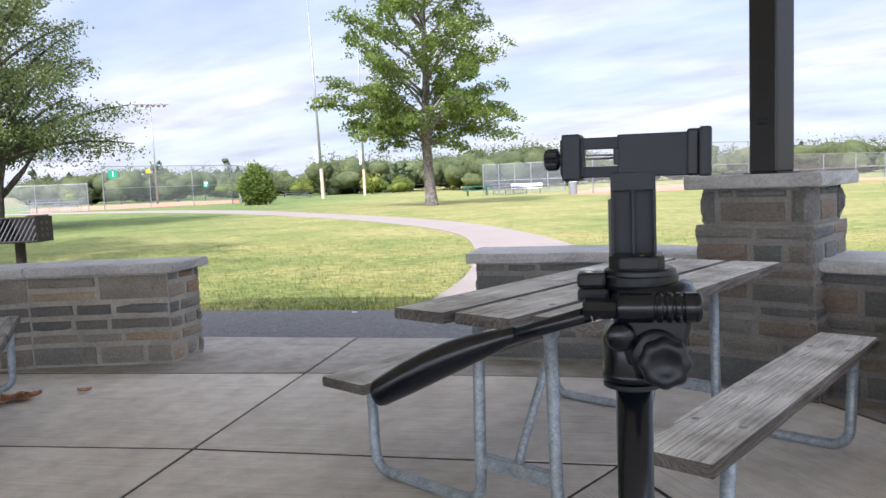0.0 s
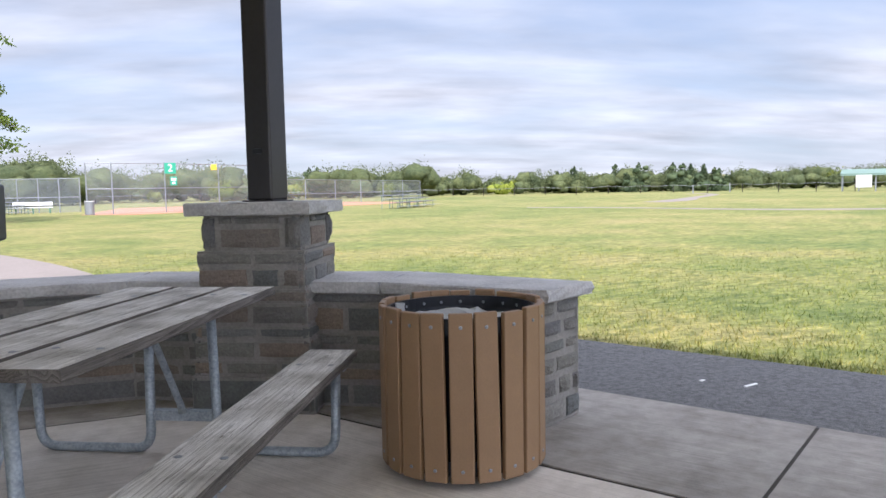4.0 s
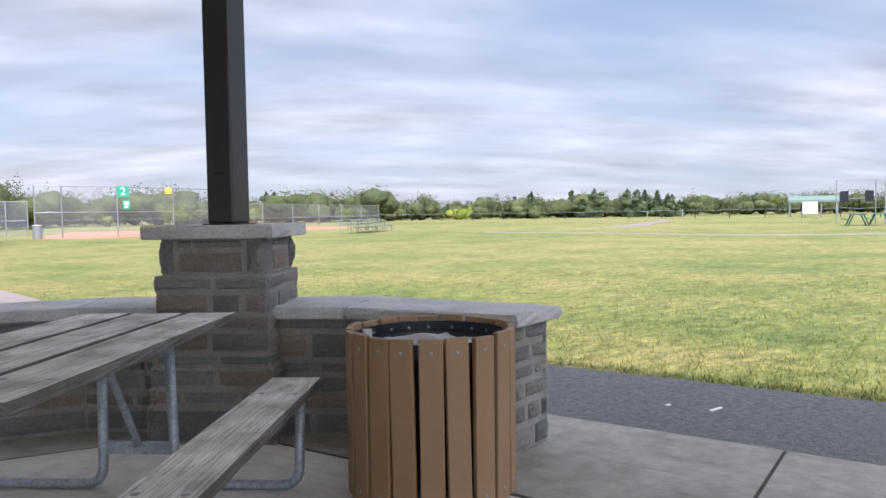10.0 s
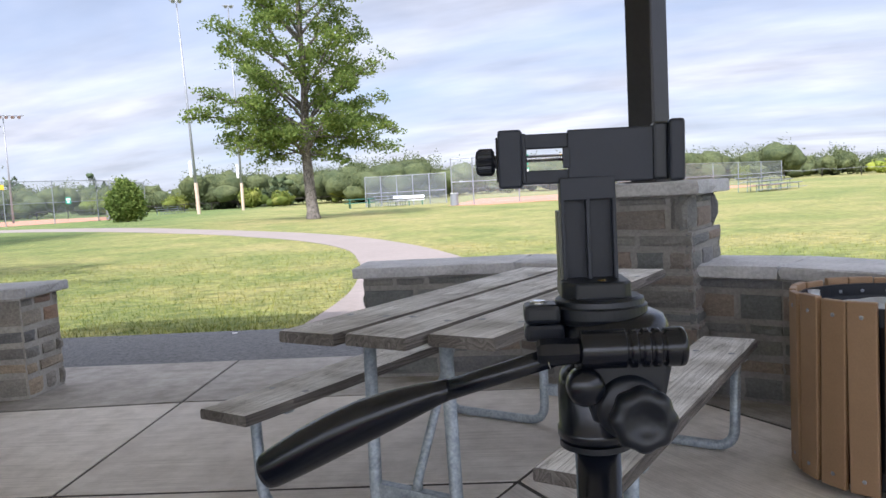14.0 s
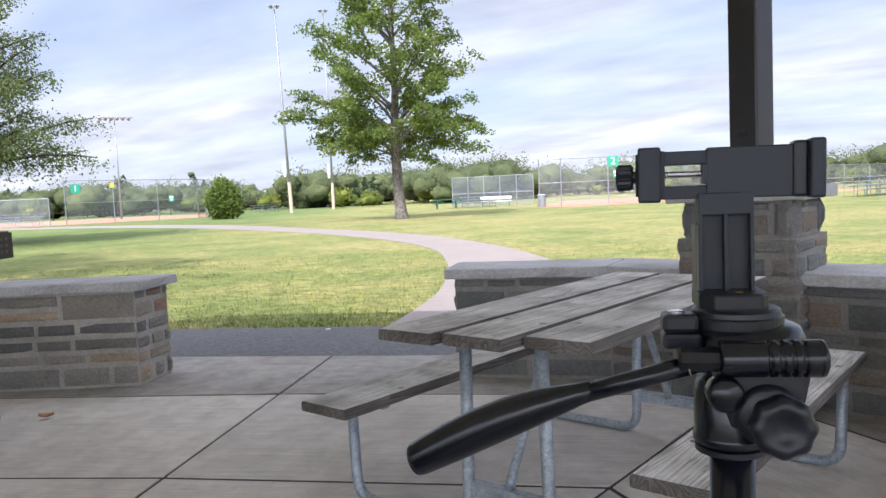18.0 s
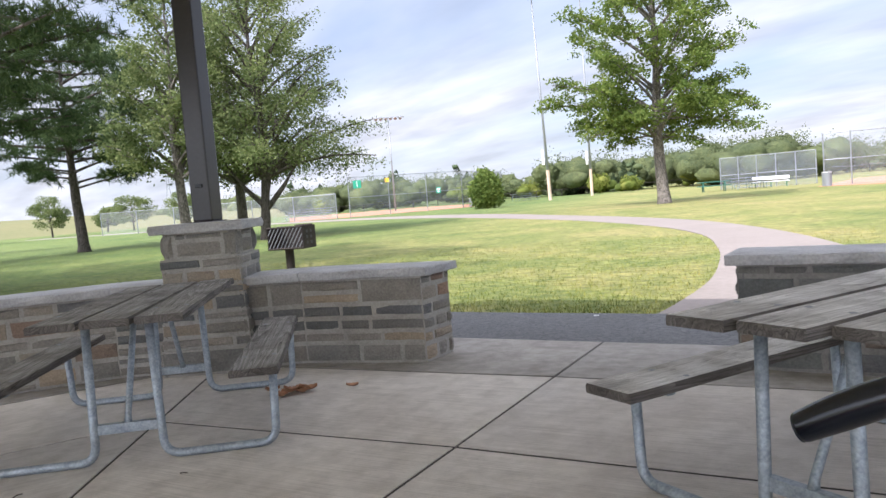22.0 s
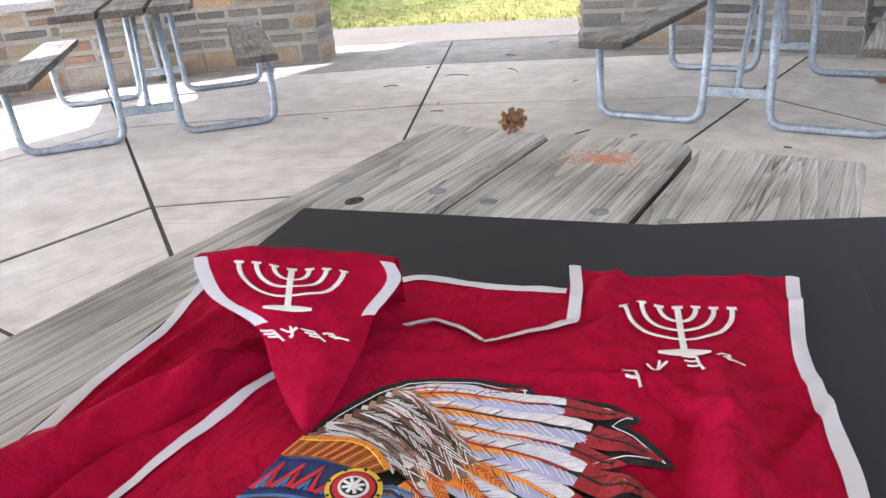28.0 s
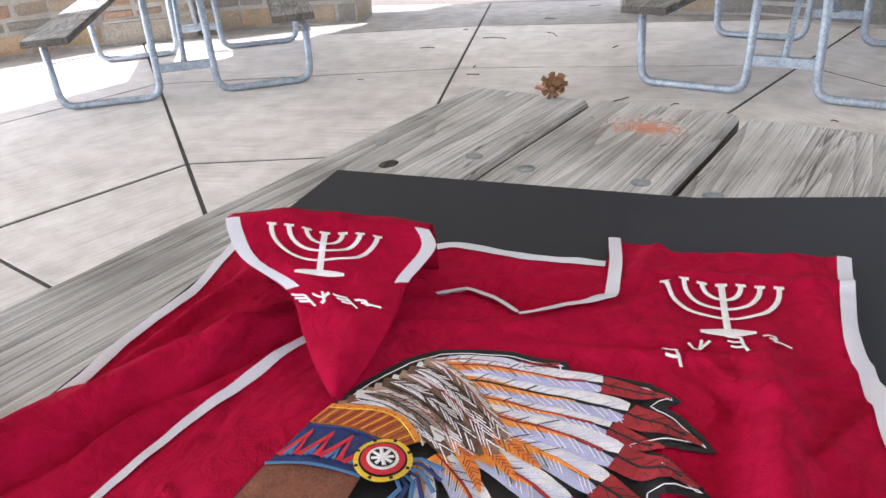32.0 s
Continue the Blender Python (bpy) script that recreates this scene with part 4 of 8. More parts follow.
def plank(w, length, t, seed, worn=True):
    """A plank with worn corners and slightly uneven edges, its length along y; worn also darkens the bevels."""
    r = random.Random(seed)
    bm = bmesh.new()
    n = 14
    prof = [(-w / 2, 0.004), (-w / 2 + 0.004, 0), (w / 2 - 0.004, 0), (w / 2, 0.004), (w / 2, t - 0.009), (w / 2 - 0.007, t), (-w / 2 + 0.007, t), (-w / 2, t - 0.009)]
    rings = []
    for k in range(n + 1):
        y = -length / 2 + length * k / n
        e = r.uniform(-0.0015, 0.0015)
        s = 0.985 if k in (0, n) else 1.0
        rings.append([bm.verts.new((x * s + e, y + r.uniform(-0.001, 0.001), z)) for x, z in prof])
    for a, b in zip(rings, rings[1:]):
        for k in range(8):
            f = bm.faces.new((a[k], a[(k + 1) % 8], b[(k + 1) % 8], b[k]))
            # all but the top takes the dark wood, painting shade into the seams
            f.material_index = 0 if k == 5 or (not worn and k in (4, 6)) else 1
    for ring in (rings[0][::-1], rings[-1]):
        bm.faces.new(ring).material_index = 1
    bmesh.ops.recalc_face_normals(bm, faces=bm.faces)
    return bm


def picnic_table(m, label, wood, seed, height=0.75, L=1.70):
    r = random.Random(seed)
    t = empty("picnic_table", m, label, "picnic table", "picnic tables under the roof")
    top, seat = height, 0.445
    width, pitch, off = {"wood": (0.235, 0.2505, 0.009), "wood_grey": (0.236, 0.2445, 0.0)}.get(wood, (0.228, 0.2445, 0.0))
    short, slide = ((0.0, 0.045, 0.10), (0.0, 0.037, 0.078)) if wood == "wood" else ((0, 0, 0), (0, 0, 0))   # one top has staggered planks
    E = 0.66
    bolt = lathe([(0.0125, 0.0), (0.0125, 0.0012), (0.0095, 0.0022), (0.003, 0.0028)], 14)
    bolt_mesh = bpy.data.meshes.new("bolt")
    bolt.to_mesh(bolt_mesh)
    bolt_mesh.materials.append(M["bolt"])

    def bolts(parent, x, z):
        for e in (-1, 1):
            for dx in (-0.075, 0.075):
                b = new("bolt", bolt_mesh)
                b.parent = parent
                b.location = (dx + r.uniform(-0.008, 0.008), e * (L / 2 - 0.315) + r.uniform(-0.015, 0.015), z)
    for k in (-1, 0, 1):
        p = part("top_plank", plank(width, L + r.uniform(-0.012, 0.012) - short[k + 1], 0.038, seed * 10 + k, wood != "wood_grey"), wood, t)
        p.location = (k * pitch + off, r.uniform(-0.012, 0.012) + slide[k + 1], top - 0.038 + r.uniform(-0.002, 0.002))
        p.rotation_euler = (0, radians(r.uniform(-0.5, 0.5)), 0)
        p.data.materials.append(M["wood_edge_shaded"])
        bolts(p, 0, 0.0378)
    for s in (-1, 1):
        p = part("seat", plank(0.24, L, 0.038, seed * 10 + 5 + s), wood, t)
        p.location = (s * 0.655, r.uniform(-0.01, 0.01), seat - 0.038)
        p.rotation_euler = (0, radians(r.uniform(-1, 1)), 0)
        p.data.materials.append(M["wood_edge_shaded"])
        bolts(p, 0, 0.0378)
        for e in (-E, E):
            part("leg", tube(rounded([(s * 0.150, e, top - 0.04), (s * 0.165, e, 0.022), (s * 0.715, e, 0.022), (s * 0.728, e, seat - 0.04)], 0.085, 7), 0.0215, 12), "steel", t, smooth=True)
            part("seat_bracket", box(s * 0.655 - 0.11, s * 0.655 + 0.115, e - 0.02, e + 0.02, seat - 0.046, seat - 0.039), "steel", t)
    for e in (-E, E):
        part("top_bracket", box(-0.34, 0.34, e - 0.022, e + 0.022, top - 0.046, top - 0.039), "steel", t)
        part("crossbar", box(-0.160, 0.160, e - 0.006, e + 0.03, 0.155, 0.205, 0.003), "steel", t)
        part("brace", tube([(0, e * 0.98, 0.20), (0, e * 0.965, 0.235), (0, e * 0.55, top - 0.07), (0, e * 0.5, top - 0.045)], [0.02, 0.016, 0.016, 0.02], 10), "steel", t, smooth=True)
    return t


picnic_table(pose(1.424, 3.206, 0, 0, 0, 49.85 - 90), "weathered grey plank picnic table near the litter bin", "wood", 1, 0.75, 1.75)
picnic_table(pose(-2.325, 3.715, 0, 0, 0, 117 - 90), "dark weathered picnic table set against the stone pillar", "wood_dark", 2)
T0 = pose(0.004, 0.046, 0, 0, 0, 118.3 - 90)
picnic_table(T0, "weathered grey picnic table holding a black board and a vest", "wood_grey", 3, 0.757, 1.83)
picnic_table(pose(-4.80, 0.82, 0.0, 0, 0, 166.0 - 90), "dark weathered picnic table standing in a patch of sun", "wood_dark", 4, 0.765, 1.80)

# ---- litter bin ----
can = empty("litter_bin", pose(2.85, 2.885, 0), "round litter bin clad in brown plastic slats", "litter bin")
NS, RC, HC = 20, 0.345, 0.715
for k in range(NS):
    a = radians(-125.3 - 90) + 2 * math.pi * k / NS
    bm = box(-0.0475, 0.0475, -0.013, 0.013, 0.03, HC + 0.004 * math.sin(k * 2.3), 0.005)
    s = part("slat", bm, "slat", can)
    s.matrix_local = Matrix.Rotation(a, 4, "Z") @ Matrix.Translation((0, RC, 0)) @ Matrix.Rotation(radians(0.8 * math.sin(k * 1.7)), 4, "Y")
    for z, y, rot in ((HC - 0.055, 0.013, -90), (0.08, 0.013, -90), (HC - 0.055, -0.026, 90)):
        b = part("screw", lathe([(0.008, 0.0), (0.007, 0.003), (0.003, 0.004)], 8), "bolt", s)
        b.matrix_local = pose(0, y, z, rot, 0, 0)


def hoop(r0, r1, z0, z1, sides=48):
    bm = bmesh.new()
    rings = [[bm.verts.new((r * math.cos(2 * math.pi * k / sides), r * math.sin(2 * math.pi * k / sides), z)) for k in range(sides)] for r, z in ((r0, z0), (r1, z0), (r1, z1), (r0, z1))]
    for a, b in zip(rings, rings[1:] + rings[:1]):
        for k in range(sides):
            bm.faces.new((a[k], a[(k + 1) % sides], b[(k + 1) % sides], b[k]))
    bmesh.ops.recalc_face_normals(bm, faces=bm.faces)
    return bm


part("band", hoop(0.318, 0.331, HC - 0.09, HC - 0.025), "black", can, "black steel hoop")
part("band", hoop(0.318, 0.331, 0.05, 0.11), "black", can, "black steel hoop")
liner = lathe([(0.285, 0.03), (0.295, 0.6), (0.30, HC - 0.07)], 32)
bmesh.ops.delete(liner, geom=[f for f in liner.faces if len(f.verts) > 4 and f.calc_center_median().z > 0.3], context="FACES")
part("liner", liner, "black", can)
bag = bmesh.new()
rg = random.Random(5)
rows = []
for i in range(9):
    rr = 0.318 * i / 8
    rows.append([bag.verts.new((rr * math.cos(a), rr * math.sin(a), HC - 0.085 + 0.03 * noise.noise((rr * 9 * math.cos(a), rr * 9 * math.sin(a), 1.3)) + 0.012 * rg.uniform(-1, 1))) for a in (2 * math.pi * k / 36 for k in range(36))])
for a, b in zip(rows, rows[1:]):
    for k in range(36):
        bag.faces.new((a[k], a[(k + 1) % 36], b[(k + 1) % 36], b[k]))
part("bag", bag, "plastic", can, "crumpled clear plastic bag")
tuft = bmesh.new()
rows = []
for i in range(7):
    rows.append([tuft.verts.new((-0.2 + (0.022 + 0.012 * noise.noise((i, a, 2))) * math.cos(a), 0.19 + 0.02 * math.sin(a) * (1 + 0.4 * noise.noise((a, i, 7))), HC - 0.10 + i * 0.014)) for a in (2 * math.pi * k / 12 for k in range(12))])
for a, b in zip(rows, rows[1:]):
    for k in range(12):
        tuft.faces.new((a[k], a[(k + 1) % 12], b[(k + 1) % 12], b[k]))
part("bag_knot", tuft, "plastic", can, "clear plastic bag end")


# ---- tripod with a phone clamp ----
def placed(bm, m):
    bmesh.ops.transform(bm, matrix=m, verts=bm.verts)
    return bm


def rod(p, q, r, sides=20, bm=None):
    return tube([p, q], r, sides, bm)


tri = empty("tripod", pose(0.994, 0.798, 0, 0, 0, -11), "black camera tripod with an empty phone clamp", "tripod")
CL = pose(0, 0.006, 0, 0, 0.8, -5.7)                            # the clamp is turned a little on its bracket


def clamp_box(x0, x1, y0, y1, z0, z1, bevel):
    """A block of the clamp, given about the middle of its plate."""
    return placed(box(x0, x1, y0, y1, z0 - 1.193, z1 - 1.193, bevel), Matrix.Translation((0, 0, 1.193)) @ CL)


jaw = clamp_box(-0.0560, -0.0415, -0.007, 0.016, 1.1745, 1.2105, 0.0016)
part("jaw", jaw, "clamp", tri)
part("jaw_pad", clamp_box(-0.0575, -0.0555, -0.004, 0.012, 1.1785, 1.2065, 0.0008), "rubber", tri)
part("jaw_step", clamp_box(-0.0420, -0.0390, -0.003, 0.010, 1.1775, 1.2080, 0.0006), "clamp", tri)
part("slide_bar", clamp_box(-0.0420, -0.0095, -0.002, 0.008, 1.1985, 1.2075, 0.0008), "clamp", tri)
part("slide_bar", clamp_box(-0.0420, -0.0085, -0.002, 0.008, 1.1765, 1.1850, 0.0008), "clamp", tri)
screw = bmesh.new()
NT = 110
pts = [(-0.056 + 0.042 * k / NT, 0.002, 0.0) for k in range(NT + 1)]
tube(pts, [0.0017 if k % 4 < 2 else 0.0024 for k in range(NT + 1)], 12, screw)
part("clamp_screw", placed(screw, Matrix.Translation((0, 0, 1.1925)) @ CL), "chrome", tri, "bright threaded screw", smooth=True)
part("nut", placed(lathe([(0.0028, 0), (0.0034, 0.0004), (0.0034, 0.0016), (0.0028, 0.002)], 6), Matrix.Translation((0, 0, 1.1925)) @ CL @ pose(-0.0165, 0.002, 0, 0, 90, 0)), "chrome", tri, "bright steel nut")
knob = lathe([(0.0040, -0.004), (0.0040, 0.0), (0.0068, 0.0002), (0.0082, 0.0016), (0.0082, 0.0095), (0.0070, 0.0112)], 72)
for v in knob.verts:
    a, rr = math.atan2(v.co.y, v.co.x), math.hypot(v.co.x, v.co.y)
    if rr > 0.0078:
        f = 1 + 0.05 * math.cos(18 * a)
        v.co.x, v.co.y = v.co.x * f, v.co.y * f
part("clamp_knob", placed(knob, Matrix.Translation((0, 0, 1.1925)) @ CL @ pose(-0.0590, 0.002, -0.001, 0, -90, 0)), "black", tri, "ribbed black knob", smooth=False)
part("clamp_plate", clamp_box(-0.0135, 0.0400, -0.0040, 0.0090, 1.1765, 1.2090, 0.0010), "clamp", tri)
part("clamp_step", clamp_box(-0.0165, -0.0120, -0.0045, 0.0085, 1.1860, 1.1985, 0.0005), "clamp", tri)
part("jaw", clamp_box(0.0455, 0.0545, -0.014, 0.016, 1.1755, 1.2120, 0.0018), "clamp", tri)
part("jaw_cheek", clamp_box(0.0370, 0.0465, -0.0060, 0.012, 1.1762, 1.2112, 0.0020), "black", tri)
# upright bracket with two recesses and a middle rib
part("bracket", box(-0.0195, 0.0140, 0.008, 0.016, 1.116, 1.180, 0.0008), "clamp", tri)
for x0, x1 in ((-0.0195, -0.0172), (0.0117, 0.0140), (-0.0042, -0.0018)):
    part("bracket_rib", box(x0, x1, 0.0005, 0.0085, 1.116, 1.168, 0.0004), "clamp", tri)
part("bracket_head", box(-0.0195, 0.0140, 0.0005, 0.0085, 1.166, 1.180, 0.0006), "clamp", tri)
# edge strip in a paler grey-green than the clamp
part("bracket_side", placed(box(-0.0014, 0.0014, 0.002, 0.020, 1.112, 1.160, 0.0006), pose(-0.0202, 0, 0, 0, 0, 0)), "clamp_pale", tri, "pale edge of the bracket")
part("bracket_foot", placed(prism([(-0.022, 0.022), (-0.022, -0.010), (-0.014, -0.020), (0.014, -0.020), (0.019, -0.014), (0.019, 0.022)], 1.1065, 1.1175, 0.0016), pose(0, 0, 0)), "black", tri)
part("foot_screw", placed(lathe([(0.0026, 0), (0.0022, 0.0006), (0.0008, 0.0007)], 14), pose(0.002, -0.010, 1.1174)), "brass", tri, "small brass screw")
part("quick_release_disc", placed(lathe([(0.0215, 1.088), (0.0268, 1.0935), (0.0285, 1.0965), (0.0285, 1.1025), (0.0270, 1.1035), (0.0265, 1.1065), (0.0240, 1.1080)], 48), pose(0.001, -0.004, 0)), "black", tri, smooth=False)
part("head_top", placed(lathe([(0.024, 1.072), (0.033, 1.080), (0.0345, 1.088), (0.031, 1.0955), (0.024, 1.0985)], 40), pose(0.008, -0.002, 0)), "black_gloss", tri, smooth=True)
part("lever", box(-0.0455, -0.024, -0.024, -0.004, 1.0945, 1.1060, 0.0028), "black", tri)
part("lever", box(-0.0455, -0.022, -0.022, -0.002, 1.0835, 1.0940, 0.0028), "black", tri)
part("lever_pin", placed(lathe([(0.0052, 0), (0.0052, 0.0012), (0.0038, 0.0018)], 18), pose(-0.0365, -0.014, 1.1058)), "chrome", tri, "bright lever pin")
# tilt axle with four grooves, hub of the handle
axle = bmesh.new()
xs, rs = [], []
x = -0.016
while x < 0.0375:
    u = (x - 0.0065) / 0.0062
    groove = 0 <= u < 4 and 0.30 < u - int(u) < 0.72
    xs.append((x, -0.0480, 1.0842))
    rs.append(0.0090 if groove else 0.0108)
    x += 0.0006
tube(xs, rs, 32, axle)
part("tilt_axle", axle, "black_gloss", tri, smooth=True)
part("axle_cap", placed(lathe([(0.0108, 0), (0.0110, 0.0010), (0.0106, 0.0030), (0.0085, 0.0042)], 32), pose(0.0368, -0.0480, 1.0842, 0, 90, 0)), "black_gloss", tri, smooth=True)
hub = placed(lathe([(0.0062, -0.002), (0.0078, 0.0), (0.0082, 0.006), (0.0072, 0.021), (0.0066, 0.024)], 8), pose(-0.0385, -0.0480, 1.0835, 0, 90, 0))
part("hub", hub, "black_gloss", tri, smooth=False)
# head body below the axle
body = prism([(-0.020, -0.046), (0.036, -0.046), (0.032, 0.012), (-0.016, 0.012)], 1.040, 1.080, 0.005)
for v in body.verts:
    if v.co.z < 1.06:
        v.co.x = 0.012 + (v.co.x - 0.012) * 0.72
part("head_body", body, "black", tri, smooth=False)
part("cheek", placed(lathe([(0.0085, -0.004), (0.0105, 0.0), (0.0105, 0.010), (0.0080, 0.014)], 24), pose(-0.0145, -0.044, 1.064, 90, 0, 0)), "black_gloss", tri, smooth=True)
part("pan_barrel", placed(lathe([(0.0195, 1.0245), (0.0225, 1.0275), (0.0225, 1.032), (0.0215, 1.0330), (0.0215, 1.058), (0.0195, 1.066), (0.015, 1.070)], 36), pose(-0.006, -0.020, 0)), "black_gloss", tri, smooth=True)
part("base_ring", placed(lathe([(0.0180, 1.0195), (0.0215, 1.0210), (0.0215, 1.0245)], 36), pose(-0.006, -0.020, 0)), "black", tri)
part("pan_boss", placed(lathe([(0.0185, 0.0), (0.0195, 0.003), (0.0185, 0.013), (0.0150, 0.016)], 32), pose(0.010, -0.034, 1.0500, 90, 0, 0)), "black", tri, smooth=True)
lobed = lathe([(0.0145, 0.0), (0.0172, 0.002), (0.0176, 0.010), (0.0150, 0.0135), (0.0105, 0.0138), (0.0080, 0.0115), (0.002, 0.0102)], 96)
for v in lobed.verts:
    a, rr = math.atan2(v.co.y, v.co.x), math.hypot(v.co.x, v.co.y)
    if rr > 0.0144:
        f = 1 + 0.042 * math.cos(8 * a)
        v.co.x, v.co.y = v.co.x * f, v.co.y * f
part("pan_knob", placed(lobed, pose(0.0150, -0.0515, 1.0470, 90, 0, 0)), "black", tri, "lobed black lock knob", smooth=True)
# pan handle: a straight rod and a swelling grip with a flat end
part("handle", tube([(-0.030, -0.0485, 1.0815), (-0.062, -0.045, 1.0715), (-0.096, -0.040, 1.0610)], [0.0056, 0.0058, 0.0062], 20), "black_gloss", tri, smooth=True)
part("rod_ring", placed(lathe([(0.0060, 0), (0.0065, 0.0006), (0.0060, 0.0012)], 20), pose(-0.0335, -0.0482, 1.0803) @ pose(0, 0, 0, 0, -107, -6)), "chrome", tri, "thin bright ring")
g0, g1 = Vector((-0.090, -0.041, 1.0632)), Vector((-0.2078, -0.016, 1.0083))
grip = [(0.0, 0.0060), (0.06, 0.0068), (0.14, 0.0084), (0.28, 0.0108), (0.44, 0.0127), (0.60, 0.0134), (0.76, 0.0134), (0.90, 0.0125), (0.985, 0.0117), (1.0, 0.0113)]
part("grip", tube([g0.lerp(g1, q) + Vector((0, 0, 0.0042 * math.sin(math.pi * q))) for q, _ in grip], [w for _, w in grip], 28), "black_gloss", tri, "swelling black plastic grip", smooth=True)
part("grip_end", rod(g0.lerp(g1, 1.0), g0.lerp(g1, 1.012), 0.0108, 28), "black", tri)
part("column", rod((-0.005, -0.018, 0.62), (-0.005, -0.018, 1.024), 0.0136, 28), "black_gloss", tri, smooth=True)
part("collar", placed(lathe([(0.02, 0.60), (0.026, 0.61), (0.026, 0.67), (0.02, 0.68)], 24), pose(0.002, -0.016, 0)), "black", tri)
for k in range(3):
    a = radians(90 + 120 * k)
    c, s = math.cos(a), math.sin(a)
    part("leg", tube([(0.002 + 0.02 * c, -0.016 + 0.02 * s, 0.66), (0.002 + 0.2 * c, -0.016 + 0.2 * s, 0.33), (0.002 + 0.37 * c, -0.016 + 0.37 * s, 0.012)], [0.014, 0.011, 0.009], 12), "black", tri)

# ---- things on the middle table ----
TOP = 0.757


def on_table(x, y, z, rz=0.0):
    return T0 @ pose(x, y, z, 0, 0, rz)


def sheet(name, w, d, t, m, label):
    bm = box(0, w, -d, 0, 0, t, 0.0008)
    ob = tagged(part(name, bm, "board"), label, "board", "boards on the table")
    ob.matrix_world = m
    return ob


b = box(-0.62, 0, -0.62, 0, 0, 0.004, 0.0008)
right_board = tagged(part("board", b, "board"), "matt black board under a second board", "board", "boards on the table")
right_board.matrix_world = on_table(0.608, 0.806, TOP + 0.0006, 26.6)
sheet("board", 0.66, 0.66, 0.004, on_table(-0.288, 0.457, TOP + 0.0054, 14.0), "matt black board lying under the vest")


NECK_X, NECK_Y = (0.0, 0.036, 0.0411, 0.0554, 0.0794, 0.1148, 0.124, 0.1357, 0.150, 0.1625), (0.218, 0.2285, 0.2365, 0.249, 0.2485, 0.234, 0.2405, 0.26, 0.279, 0.300)


def bumps(x, y):
    """Height of the cloth over the table: soft waves, long folds, the edge of the upper layer."""
    s, c, e = math.sin, math.cos, math.exp
    z = TOP + 0.0195 + 0.0025 * s(17 * x + 5 * y + 1) * c(13 * y - 6 * x) + 0.0009 * s(61 * x - 38 * y) * c(47 * y + 22 * x + 2) + 0.0005 * s(150 * x + 90 * y) * s(120 * y - 70 * x)
    mid = -0.092 + 0.10 * max(0, 0.05 - y) * 0.5 + 0.03 * s(9 * y)
    along = 1 / (1 + e((y - 0.14) / 0.025))
    z += along * (0.029 * e(-((x - mid) / 0.026) ** 2) + 0.009 * e(-((x - mid - 0.045) / 0.010) ** 2) - 0.009 * e(-((x - mid - 0.030) / 0.008) ** 2) - 0.006 * e(-((x - mid + 0.034) / 0.007) ** 2))
    d = max(-0.2, min(0.2, float(np.interp(x, NECK_X, NECK_Y)) - y))   # upper layer below the neckline
    up = 1 / (1 + e(-d / 0.0028))
    z += 0.009 * up / (1 + e((x - 0.15) / 0.015)) / (1 + e(-x / 0.015)) - 0.007 * (1 - up) / (1 + e((x - 0.158) / 0.004)) / (1 + e(-(x - 0.01) / 0.01))
    d = (x - 0.335) * 0.96 + (y - 0.16) * 0.28
    z += 0.018 * e(-(d / 0.014) ** 2) / (1 + e((y - 0.27) / 0.02))
    for ax_, ay_, ang, ln, wd, h in ((0.335, 0.262, 42, 0.05, 0.007, 0.004), (0.05, 0.175, 30, 0.07, 0.007, 0.006), (0.09, 0.265, 18, 0.06, 0.006, 0.005), (-0.06, 0.10, 68, 0.09, 0.006, 0.005), (0.36, 0.20, 75, 0.09, 0.006, 0.006),
                                        (-0.145, 0.10, 98, 0.14, 0.008, 0.007), (-0.055, 0.00, 96, 0.16, 0.009, 0.008), (-0.12, -0.02, 100, 0.12, 0.008, 0.007), (0.01, 0.16, 72, 0.07, 0.007, 0.006), (0.335, 0.12, 104, 0.11, 0.012, 0.011),
                                        (0.30, 0.06, 112, 0.10, 0.010, 0.008), (0.22, 0.235, 24, 0.08, 0.007, 0.006), (0.31, 0.215, 148, 0.06, 0.008, 0.007), (0.20, 0.33, 70, 0.06, 0.008, 0.006), (0.07, 0.30, 35, 0.05, 0.008, 0.007)):
        u = (x - ax_) * c(radians(ang)) + (y - ay_) * s(radians(ang))
        w = -(x - ax_) * s(radians(ang)) + (y - ay_) * c(radians(ang))
        z += h * e(-(w / wd) ** 2 - (u / ln) ** 2) - 0.5 * h * e(-((w - 1.6 * wd) / wd) ** 2 - (u / ln) ** 2)
    z += 0.006 * e(-((x - 0.168) / 0.012) ** 2 - ((y - 0.37) / 0.045) ** 2)
    z += 0.005 * e(-((y - 0.385 - 0.35 * (x - 0.25)) / 0.008) ** 2) / (1 + e(-(x - 0.19) / 0.01))
    z += 0.004 * e(-((x - 0.36 + 0.5 * (y - 0.3)) / 0.012) ** 2)
    return z


def curve2(pts, n=8):
    return smooth_line(pts, n)


def inside(p, poly):
    r, n = False, len(poly)
    for k in range(n):
        (x0, y0), (x1, y1) = poly[k], poly[(k + 1) % n]
        if (y0 > p[1]) != (y1 > p[1]) and p[0] < (x1 - x0) * (p[1] - y0) / (y1 - y0) + x0:
            r = not r
    return r


def offset_line(line, d):
    out = []
    for k, p in enumerate(line):
        a, c = line[max(0, k - 1)], line[min(len(line) - 1, k + 1)]
        dx, dy = c[0] - a[0], c[1] - a[1]
        q = math.hypot(dx, dy) or 1
        out.append((p[0] - dy / q * d, p[1] + dx / q * d))
    return out


